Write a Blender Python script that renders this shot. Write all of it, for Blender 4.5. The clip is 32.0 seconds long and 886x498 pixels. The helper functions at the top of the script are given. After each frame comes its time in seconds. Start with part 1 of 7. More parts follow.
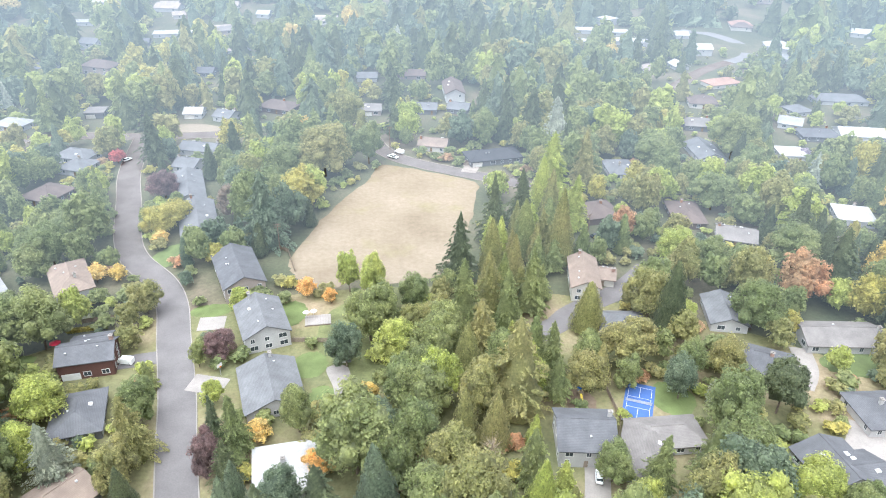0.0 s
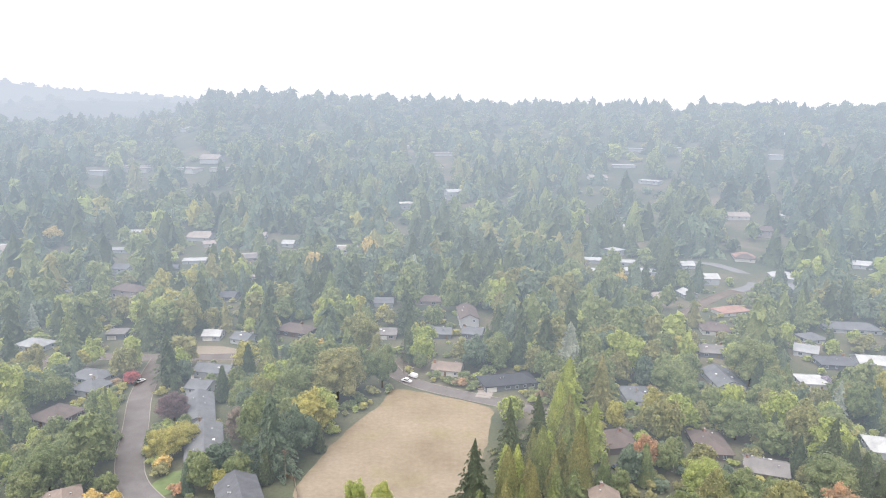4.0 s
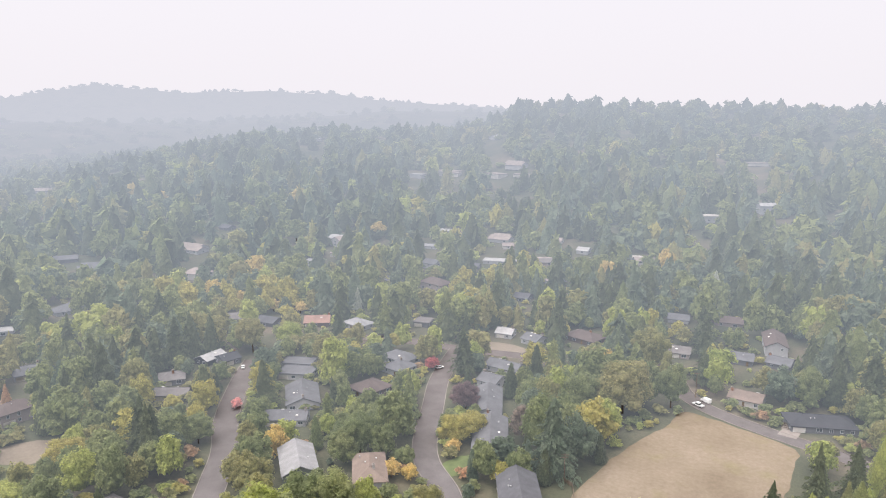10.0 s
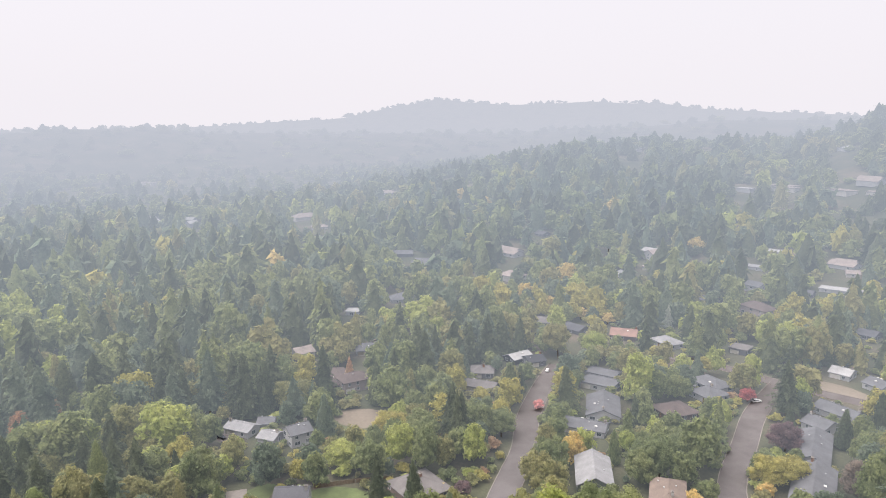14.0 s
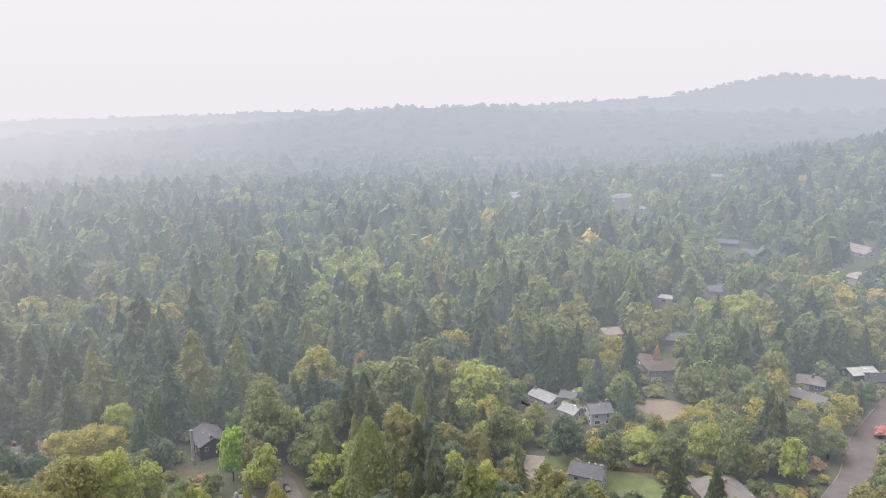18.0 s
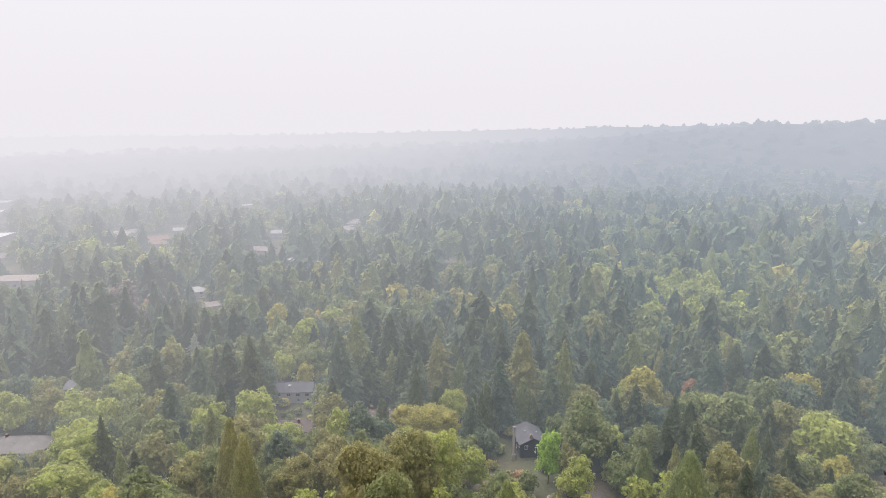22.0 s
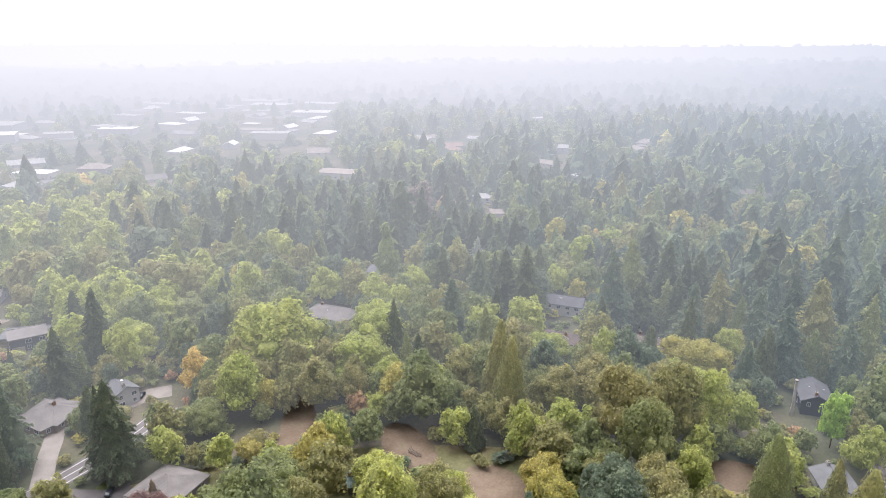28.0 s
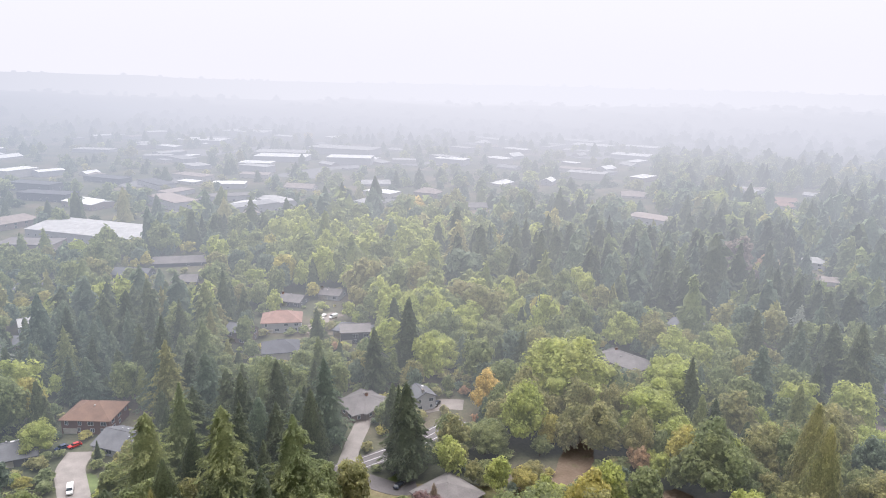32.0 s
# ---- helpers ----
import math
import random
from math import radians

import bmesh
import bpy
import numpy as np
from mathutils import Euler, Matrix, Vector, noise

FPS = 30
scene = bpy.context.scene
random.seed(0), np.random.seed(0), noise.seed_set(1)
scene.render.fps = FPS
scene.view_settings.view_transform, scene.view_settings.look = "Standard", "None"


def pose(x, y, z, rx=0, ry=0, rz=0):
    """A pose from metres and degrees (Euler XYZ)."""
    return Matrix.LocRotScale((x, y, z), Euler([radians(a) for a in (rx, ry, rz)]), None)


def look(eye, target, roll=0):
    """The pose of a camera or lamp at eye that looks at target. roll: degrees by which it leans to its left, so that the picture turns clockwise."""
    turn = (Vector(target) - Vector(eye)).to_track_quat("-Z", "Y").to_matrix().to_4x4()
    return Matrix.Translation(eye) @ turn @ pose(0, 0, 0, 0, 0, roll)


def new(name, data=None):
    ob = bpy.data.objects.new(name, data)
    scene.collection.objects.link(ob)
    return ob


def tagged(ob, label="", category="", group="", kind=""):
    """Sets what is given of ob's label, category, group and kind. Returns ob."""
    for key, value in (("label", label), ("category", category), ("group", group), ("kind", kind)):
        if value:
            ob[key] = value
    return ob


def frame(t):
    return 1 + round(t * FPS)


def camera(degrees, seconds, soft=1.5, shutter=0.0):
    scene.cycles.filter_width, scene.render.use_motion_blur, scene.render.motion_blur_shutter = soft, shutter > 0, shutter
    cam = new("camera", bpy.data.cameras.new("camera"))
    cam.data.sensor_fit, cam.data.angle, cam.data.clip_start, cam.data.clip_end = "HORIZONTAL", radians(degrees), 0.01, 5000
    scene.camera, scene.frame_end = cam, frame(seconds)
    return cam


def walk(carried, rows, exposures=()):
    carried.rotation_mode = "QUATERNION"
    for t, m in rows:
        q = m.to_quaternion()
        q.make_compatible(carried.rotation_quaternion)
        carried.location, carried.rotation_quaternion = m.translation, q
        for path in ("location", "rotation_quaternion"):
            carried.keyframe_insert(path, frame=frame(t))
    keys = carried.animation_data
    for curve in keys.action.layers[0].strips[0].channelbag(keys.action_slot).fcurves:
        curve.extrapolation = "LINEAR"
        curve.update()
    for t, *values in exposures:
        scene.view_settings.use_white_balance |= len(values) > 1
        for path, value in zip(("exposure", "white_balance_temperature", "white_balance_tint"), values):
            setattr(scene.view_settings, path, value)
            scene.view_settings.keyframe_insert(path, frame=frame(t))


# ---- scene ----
cam = camera(64.52, 32.0, soft=1.0)
EXPOSURES = [(0.0, 1.10, 5600, 6), (1.0, 1.10, 5720, 9), (2.2, 0.93, 5720, 9), (4.5, 0.49, 6120, 11), (8.0, 0.34, 6250, 14), (15.0, 0.31, 6250, 14), (20.0, 0.27, 6230, 13), (23.2, 0.24, 6220, 13), (24.0, -0.05, 6180, 14), (24.5, 0.35, 6100, 14), (25.0, 0.48, 6000, 13), (26.0, 0.55, 6000, 13), (28.5, 0.53, 5980, 14), (32.0, 0.40, 5960, 14)]
PATH = [
    (0.0, pose(0, 0, 128, 60.45, -0.67, -0.00)),
    (0.5, pose(0, 0, 128, 62.51, -0.66, -0.02)),
    (1.0, pose(0, 0, 128, 66.79, -0.71, -0.10)),
    (1.5, pose(0, 0, 128, 67.71, -0.76, -0.10)),
    (2.0, pose(0, 0, 128, 71.54, -0.77, -0.17)),
    (2.5, pose(0, 0, 128, 78.19, -0.78, -0.31)),
    (4.5, pose(0, 0, 128, 78.59, -0.76, 2.26)),
    (5.0, pose(0, 0, 128, 78.59, -0.68, 3.32)),
    (5.5, pose(0, 0, 128, 78.59, -0.66, 4.40)),
    (6.0, pose(0, 0, 128, 78.60, -0.62, 5.87)),
    (6.5, pose(0, 0, 128, 78.62, -0.54, 7.54)),
    (7.0, pose(0, 0, 128, 78.63, -0.48, 10.12)),
    (7.5, pose(0, 0, 128, 78.66, -0.41, 12.57)),
    (8.0, pose(0, 0, 128, 78.72, -0.35, 15.20)),
    (8.5, pose(0, 0, 128, 78.80, -0.30, 17.76)),
    (9.0, pose(0, 0, 128, 78.87, -0.22, 20.32)),
    (9.5, pose(0, 0, 128, 78.94, -0.14, 22.89)),
    (10.0, pose(0, 0, 128, 79.01, -0.08, 25.27)),
    (10.5, pose(0, 0, 128, 79.10, 0.01, 27.84)),
    (11.0, pose(0, 0, 128, 79.18, 0.08, 30.42)),
    (11.5, pose(0, 0, 128, 79.27, 0.12, 33.01)),
    (12.0, pose(0, 0, 128, 79.36, 0.23, 36.12)),
    (12.5, pose(0, 0, 128, 79.49, 0.25, 39.79)),
    (13.0, pose(0, 0, 128, 79.62, 0.31, 43.42)),
    (13.5, pose(0, 0, 128, 79.76, 0.40, 47.02)),
    (14.0, pose(0, 0, 128, 79.90, 0.45, 50.63)),
    (14.5, pose(0, 0, 128, 80.04, 0.45, 54.70)),
    (15.0, pose(0, 0, 128, 80.18, 0.48, 58.95)),
    (15.5, pose(0, 0, 128, 80.35, 0.48, 63.23)),
    (17.5, pose(0, 0, 128, 78.29, 0.56, 73.01)),
    (18.0, pose(0, 0, 128, 78.46, 0.57, 76.34)),
    (18.5, pose(0, 0, 128, 78.66, 0.56, 79.89)),
    (19.0, pose(0, 0, 128, 78.83, 0.52, 83.41)),
    (19.5, pose(0, 0, 128, 79.01, 0.49, 86.83)),
    (20.0, pose(0, 0, 128, 79.17, 0.43, 90.29)),
    (20.5, pose(0, 0, 128, 79.35, 0.37, 93.80)),
    (21.0, pose(0, 0, 128, 79.53, 0.27, 97.30)),
    (21.5, pose(0, 0, 128, 79.67, 0.25, 100.60)),
    (22.0, pose(0, 0, 128, 79.82, 0.21, 103.79)),
    (22.5, pose(0, 0, 128, 79.99, 0.09, 107.31)),
    (23.0, pose(0, 0, 128, 80.14, 0.04, 110.68)),
    (23.5, pose(0, 0, 128, 78.11, -0.20, 113.47)),
    (24.0, pose(0, 0, 128, 66.92, -0.32, 116.24)),
    (24.5, pose(0, 0, 128, 62.33, -0.06, 118.92)),
    (25.0, pose(0, 0, 128, 62.44, -0.15, 120.15)),
    (25.5, pose(0, 0, 128, 64.88, -0.22, 120.97)),
    (27.5, pose(0, 0, 128, 72.95, -0.37, 125.15)),
    (28.0, pose(0, 0, 128, 73.00, -0.40, 127.12)),
    (28.5, pose(0, 0, 128, 73.11, -0.59, 131.31)),
    (29.0, pose(0, 0, 128, 73.13, -0.71, 135.34)),
    (29.5, pose(0, 0, 128, 73.37, -0.84, 138.29)),
    (30.0, pose(0, 0, 128, 75.00, -0.90, 141.27)),
    (30.5, pose(0, 0, 128, 75.81, -1.06, 143.97)),
    (31.0, pose(0, 0, 128, 75.87, -1.17, 146.33)),
    (31.5, pose(0, 0, 128, 75.89, -1.22, 149.14)),
    (32.0, pose(0, 0, 128, 75.89, -1.28, 152.67)),
]
walk(cam, PATH, EXPOSURES)

# ---- world, sun and exposure ----
world = bpy.data.worlds.new("hazy_sky")
scene.world = world
world.use_nodes = True
wn, wl = world.node_tree.nodes, world.node_tree.links
wn.clear()
sky = wn.new("ShaderNodeTexSky")
sky.sky_type, sky.sun_disc = "NISHITA", False
sky.sun_elevation, sky.sun_rotation = radians(70), radians(-143)
sky.air_density, sky.dust_density, sky.ozone_density = 1.0, 8.0, 1.0
bg_sky, bg_smoke, both, wout = (wn.new(k) for k in ("ShaderNodeBackground", "ShaderNodeBackground", "ShaderNodeAddShader", "ShaderNodeOutputWorld"))
bg_sky.inputs[1].default_value = 0.012
bg_smoke.inputs[0].default_value = (0.945, 0.905, 0.90, 1)
bg_smoke.inputs[1].default_value = 0.765
wl.new(sky.outputs[0], bg_sky.inputs[0])
wl.new(bg_sky.outputs[0], both.inputs[0])
wl.new(bg_smoke.outputs[0], both.inputs[1])
wl.new(both.outputs[0], wout.inputs[0])

sun_data = bpy.data.lights.new("sun", "SUN")
sun_data.energy, sun_data.angle, sun_data.color = 4.6, radians(85), (1.0, 0.95, 0.87)
sun = new("sun", sun_data)
sun.matrix_world = look((-0.206 * 500, -0.273 * 500, 0.94 * 500), (0, 0, 0))

# ---- land ----
HILL = [(-100, 1340, 98), (-60, 1340, 124), (-26, 1340, 126), (0, 1400, 127), (12, 1400, 136), (19, 1400, 134), (22, 1370, 100), (25, 1340, 84),
        (35, 1280, 86), (41, 1200, 77), (47, 1160, 54), (52, 1100, 34), (58, 1100, 14), (70, 1100, 0), (230, 1100, 0), (260, 1340, 98)]
MIDDLE = [(-100, 60), (10, 80), (18, 128), (30, 132), (36, 112), (45, 96), (58, 98), (66, 100), (72, 118), (79, 120), (86, 98), (93, 70), (105, 50),
          (120, 44), (130, 40), (145, 26), (170, 30), (185, 50), (260, 60)]
FAR = [(-100, 120), (15, 120), (22, 160), (29, 185), (34, 228), (39, 240), (45, 228), (51, 262), (55, 215), (59, 160), (70, 120), (87, 100), (115, 60),
       (130, 60), (142, 62), (165, 55), (175, 70), (200, 100), (260, 120)]


def ease(k):
    k = min(1.0, max(0.0, k))
    return k * k * (3 - 2 * k)


def ground_z(x, y):
    """Height of the land: a level valley floor, a wooded ridge ahead, a middle ridge and far hills all round."""
    r, az = math.hypot(x, y), math.degrees(math.atan2(-x, y))
    if r < 580:
        return 0.0
    az = az + 360 if az < -100 else az
    crest_r = np.interp(az, [h[0] for h in HILL], [h[1] for h in HILL])
    crest_z = np.interp(az, [h[0] for h in HILL], [h[2] for h in HILL])
    s = (r - 580) / (crest_r - 580)
    z = crest_z * (s ** 1.25 if s < 1 else max(0.55, 1 - 0.5 * (s - 1)))
    if r > 1700:
        top = np.interp(az, [h[0] for h in MIDDLE], [h[1] for h in MIDDLE])
        z = max(z, float(top) * ease((r - 1700) / 600) * (1 - 0.5 * ease((r - 2350) / 500)))
    if r > 2700:
        top = np.interp(az, [h[0] for h in FAR], [h[1] for h in FAR])
        z = max(z, float(top) * ease((r - 2700) / 1300))
    return float(z)


# ---- materials ----
def principled(name, rough=0.8):
    m = bpy.data.materials.new(name)
    m.use_nodes = True
    nt = m.node_tree
    b = nt.nodes["Principled BSDF"]
    b.inputs["Roughness"].default_value = rough
    b.inputs["Specular IOR Level"].default_value = 0.3
    return m, nt, b


def noise_ramp(nt, scale, stops, detail=4.0, coords="Object", rough=0.6):
    """A noise through a colour ramp; stops of (position, colour)."""
    tc = nt.nodes.new("ShaderNodeTexCoord") if coords == "Object" else nt.nodes.new("ShaderNodeNewGeometry")
    n = nt.nodes.new("ShaderNodeTexNoise")
    n.inputs["Scale"].default_value, n.inputs["Detail"].default_value, n.inputs["Roughness"].default_value = scale, detail, rough
    nt.links.new(tc.outputs["Object" if coords == "Object" else "Position"], n.inputs["Vector"])
    r = nt.nodes.new("ShaderNodeValToRGB")
    e = r.color_ramp.elements
    while len(e) < len(stops):
        e.new(0.5)
    for k, (p, c) in enumerate(stops):
        e[k].position, e[k].color = p, (*c, 1)
    nt.links.new(n.outputs[0], r.inputs[0])
    return r.outputs[0], n.outputs[0]


def mixed(nt, a, b, fac, mode="MIX"):
    m = nt.nodes.new("ShaderNodeMix")
    m.data_type, m.blend_type = "RGBA", mode
    for sock, v in ((m.inputs[0], fac), (m.inputs[6], a), (m.inputs[7], b)):
        if isinstance(v, (int, float)):
            sock.default_value = v
        elif isinstance(v, tuple):
            sock.default_value = (*v, 1)
        else:
            nt.links.new(v, sock)
    return m.outputs[2]


def bump(nt, b, height, strength, dist):
    n = nt.nodes.new("ShaderNodeBump")
    n.inputs["Strength"].default_value, n.inputs["Distance"].default_value = strength, dist
    nt.links.new(height, n.inputs["Height"])
    nt.links.new(n.outputs[0], b.inputs["Normal"])


def surface(name, base, spread=0.25, scale=0.6, fine=6.0, rough=0.85, relief=0.03, coords="Position"):
    """A weathered surface: stains at one scale, grain at another."""
    m, nt, b = principled(name, rough)
    dark, light = tuple(c * (1 - spread) for c in base), tuple(min(0.95, c * (1 + spread)) for c in base)
    col, _ = noise_ramp(nt, scale, [(0.3, dark), (0.7, light)], coords=coords)
    grain, h = noise_ramp(nt, fine, [(0.25, (0.78, 0.78, 0.78)), (0.75, (1, 1, 1))], detail=3, coords=coords)
    nt.links.new(mixed(nt, col, grain, 1.0, "MULTIPLY"), b.inputs["Base Color"])
    bump(nt, b, h, 0.4, relief)
    return m


def leaves(name, c1, c2, glow=0.62, fleck=0.36):
    """Foliage between two colours: one tint for each tree, mottled by the clumps."""
    m, nt, b = principled(name, 0.7)
    oi = nt.nodes.new("ShaderNodeObjectInfo")
    geo = nt.nodes.new("ShaderNodeNewGeometry")
    _, drift = noise_ramp(nt, 0.085, [(0.3, (0, 0, 0)), (0.7, (1, 1, 1))], detail=1, coords="Position")
    both = nt.nodes.new("ShaderNodeMath")
    both.operation = "ADD"
    half = nt.nodes.new("ShaderNodeMath")
    half.operation = "MULTIPLY_ADD"
    nt.links.new(drift, half.inputs[0])
    half.inputs[1].default_value, half.inputs[2].default_value = 2.4, -1.2
    nt.links.new(half.outputs[0], both.inputs[0])
    nt.links.new(oi.outputs["Random"], both.inputs[1])
    both.use_clamp = True
    tint = mixed(nt, c1, c2, both.outputs[0])
    mott, _ = noise_ramp(nt, 0.45, [(0.3, (0.8, 0.81, 0.8)), (0.7, (1.2, 1.17, 1.1))], detail=3, coords="Position")
    col = mixed(nt, tint, mott, 1.0, "MULTIPLY")
    twig, th = noise_ramp(nt, 1.7, [(0.32, (0.72, 0.73, 0.72)), (0.68, (1.24, 1.22, 1.16))], detail=3, coords="Position", rough=0.65)
    col = mixed(nt, col, twig, 1.0, "MULTIPLY")
    bump(nt, b, th, 0.45, 0.4)
    isl = nt.nodes.new("ShaderNodeValToRGB")
    isl.color_ramp.elements[0].color, isl.color_ramp.elements[1].color = (1 - fleck, 1 - 0.97 * fleck, 1 - fleck, 1), (1 + fleck, 1 + 0.92 * fleck, 1 + 0.6 * fleck, 1)
    nt.links.new(geo.outputs["Random Per Island"], isl.inputs[0])
    col = mixed(nt, col, isl.outputs[0], 1.0, "MULTIPLY")
    nt.links.new(col, b.inputs["Base Color"])
    b.inputs["Sheen Weight"].default_value, b.inputs["Sheen Roughness"].default_value = 0.15, 0.6
    tr = nt.nodes.new("ShaderNodeBsdfTranslucent")
    nt.links.new(col, tr.inputs[0])
    mx = nt.nodes.new("ShaderNodeMixShader")
    mx.inputs[0].default_value = glow
    nt.links.new(b.outputs[0], mx.inputs[1])
    nt.links.new(tr.outputs[0], mx.inputs[2])
    nt.links.new(mx.outputs[0], nt.nodes["Material Output"].inputs[0])
    return m


def paint_haze(m):
    """Smoke haze painted into a material as distance-driven glow, whiter towards the sun."""
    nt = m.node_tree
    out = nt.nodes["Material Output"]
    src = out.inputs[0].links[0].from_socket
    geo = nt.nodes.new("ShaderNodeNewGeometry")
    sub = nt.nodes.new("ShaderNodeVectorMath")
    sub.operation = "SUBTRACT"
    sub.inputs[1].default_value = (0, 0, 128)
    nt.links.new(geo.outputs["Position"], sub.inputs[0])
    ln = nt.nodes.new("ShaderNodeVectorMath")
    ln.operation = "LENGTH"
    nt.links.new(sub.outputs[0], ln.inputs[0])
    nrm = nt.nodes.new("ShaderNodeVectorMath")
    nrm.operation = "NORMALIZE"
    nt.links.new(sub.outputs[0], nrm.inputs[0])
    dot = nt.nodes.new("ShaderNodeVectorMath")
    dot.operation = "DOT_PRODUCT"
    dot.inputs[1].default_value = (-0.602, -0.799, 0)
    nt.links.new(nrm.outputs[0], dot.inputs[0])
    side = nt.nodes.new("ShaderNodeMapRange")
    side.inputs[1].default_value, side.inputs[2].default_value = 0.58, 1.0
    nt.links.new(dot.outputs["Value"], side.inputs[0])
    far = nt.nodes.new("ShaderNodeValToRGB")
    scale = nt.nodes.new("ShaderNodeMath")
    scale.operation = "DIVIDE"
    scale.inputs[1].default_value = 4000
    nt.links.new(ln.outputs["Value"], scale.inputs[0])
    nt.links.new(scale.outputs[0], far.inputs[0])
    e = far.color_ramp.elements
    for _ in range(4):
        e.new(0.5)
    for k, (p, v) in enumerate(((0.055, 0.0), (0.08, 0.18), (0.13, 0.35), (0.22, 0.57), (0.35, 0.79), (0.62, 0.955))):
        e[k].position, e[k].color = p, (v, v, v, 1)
    # the painted haze is denser towards the sun
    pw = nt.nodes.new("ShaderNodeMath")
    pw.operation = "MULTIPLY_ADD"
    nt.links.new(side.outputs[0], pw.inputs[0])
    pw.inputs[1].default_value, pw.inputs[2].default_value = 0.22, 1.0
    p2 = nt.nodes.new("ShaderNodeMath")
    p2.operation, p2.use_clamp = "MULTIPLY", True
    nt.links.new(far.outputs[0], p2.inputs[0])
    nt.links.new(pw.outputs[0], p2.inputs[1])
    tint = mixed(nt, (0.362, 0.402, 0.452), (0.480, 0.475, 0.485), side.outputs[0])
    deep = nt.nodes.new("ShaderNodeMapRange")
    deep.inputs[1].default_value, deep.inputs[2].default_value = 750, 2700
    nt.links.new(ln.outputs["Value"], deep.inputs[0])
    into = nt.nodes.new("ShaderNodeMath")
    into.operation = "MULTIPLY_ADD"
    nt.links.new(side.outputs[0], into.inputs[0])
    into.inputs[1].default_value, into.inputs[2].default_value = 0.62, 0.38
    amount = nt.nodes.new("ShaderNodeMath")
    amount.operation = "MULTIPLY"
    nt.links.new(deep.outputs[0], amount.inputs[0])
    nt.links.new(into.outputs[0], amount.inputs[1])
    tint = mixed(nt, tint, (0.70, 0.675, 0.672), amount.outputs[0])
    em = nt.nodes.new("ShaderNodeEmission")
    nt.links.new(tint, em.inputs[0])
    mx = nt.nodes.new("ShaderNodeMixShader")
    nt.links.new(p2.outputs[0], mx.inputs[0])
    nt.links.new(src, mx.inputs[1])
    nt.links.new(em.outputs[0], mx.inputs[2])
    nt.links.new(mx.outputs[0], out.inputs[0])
    return m


LEAF = {
    "dark": ((0.090, 0.116, 0.066), (0.122, 0.148, 0.076)),
    "green": ((0.160, 0.200, 0.090), (0.215, 0.245, 0.104)),
    "olive": ((0.215, 0.230, 0.096), (0.250, 0.246, 0.108)),
    "lime": ((0.270, 0.318, 0.092), (0.325, 0.360, 0.118)),
    "bright": ((0.231, 0.363, 0.073), (0.275, 0.396, 0.088)),
    "ygreen": ((0.310, 0.305, 0.090), (0.345, 0.325, 0.105)),
    "yellow": ((0.419, 0.343, 0.111), (0.483, 0.394, 0.161)),
    "orange": ((0.508, 0.351, 0.129), (0.533, 0.355, 0.144)),
    "rust": ((0.386, 0.239, 0.134), (0.318, 0.244, 0.144)),
    "purple": ((0.138, 0.101, 0.134), (0.183, 0.120, 0.155)),
    "plumgrey": ((0.173, 0.156, 0.173), (0.211, 0.183, 0.193)),
    "crimson": ((0.349, 0.110, 0.134), (0.404, 0.128, 0.155)),
    "mauve": ((0.318, 0.290, 0.440), (0.343, 0.305, 0.466)),
    "pink": ((0.572, 0.290, 0.360), (0.609, 0.334, 0.400)),
    "blue": ((0.256, 0.290, 0.305), (0.325, 0.351, 0.369)),
    "bluegreen": ((0.118, 0.160, 0.108), (0.160, 0.200, 0.128)),
    "grey": ((0.370, 0.334, 0.305), (0.407, 0.355, 0.384)),
}
MUTED = ("purple", "plumgrey", "crimson", "mauve", "pink", "blue", "grey")
LEAF = {k: tuple((1.43 * c[0], 1.37 * c[1], (1.15 if k in MUTED else 1.54) * c[2]) for c in v) for k, v in LEAF.items()}
LEAF_MAT = {k: leaves("foliage_" + k, *v) for k, v in LEAF.items()}
# Foliage copies with haze painted in as emission
LEAF_FAR = {k: paint_haze(leaves("hazed_foliage_" + k, *LEAF[k], fleck=0.24)) for k in LEAF}
BARK = surface("bark", (0.16, 0.125, 0.10), 0.3, 1.5, 12.0, relief=0.06)

PAINT = {
    "pale": (0.28, 0.276, 0.28), "chalk": (0.78, 0.765, 0.75),
    "tan": (0.211, 0.164, 0.136), "slate": (0.105, 0.105, 0.115), "grey": (0.142, 0.142, 0.150), "white": (0.41, 0.40, 0.395), "taupe": (0.180, 0.164, 0.158),
    "brown": (0.124, 0.096, 0.087), "black": (0.053, 0.053, 0.059), "salmon": (0.298, 0.186, 0.149), "pink": (0.310, 0.260, 0.236), "cream": (0.50, 0.465, 0.42),
    "rust": (0.186, 0.115, 0.081), "greenmetal": (0.155, 0.205, 0.198), "redbrown": (0.105, 0.053, 0.043), "green": (0.136, 0.155, 0.130), "brick": (0.161, 0.093, 0.074),
}


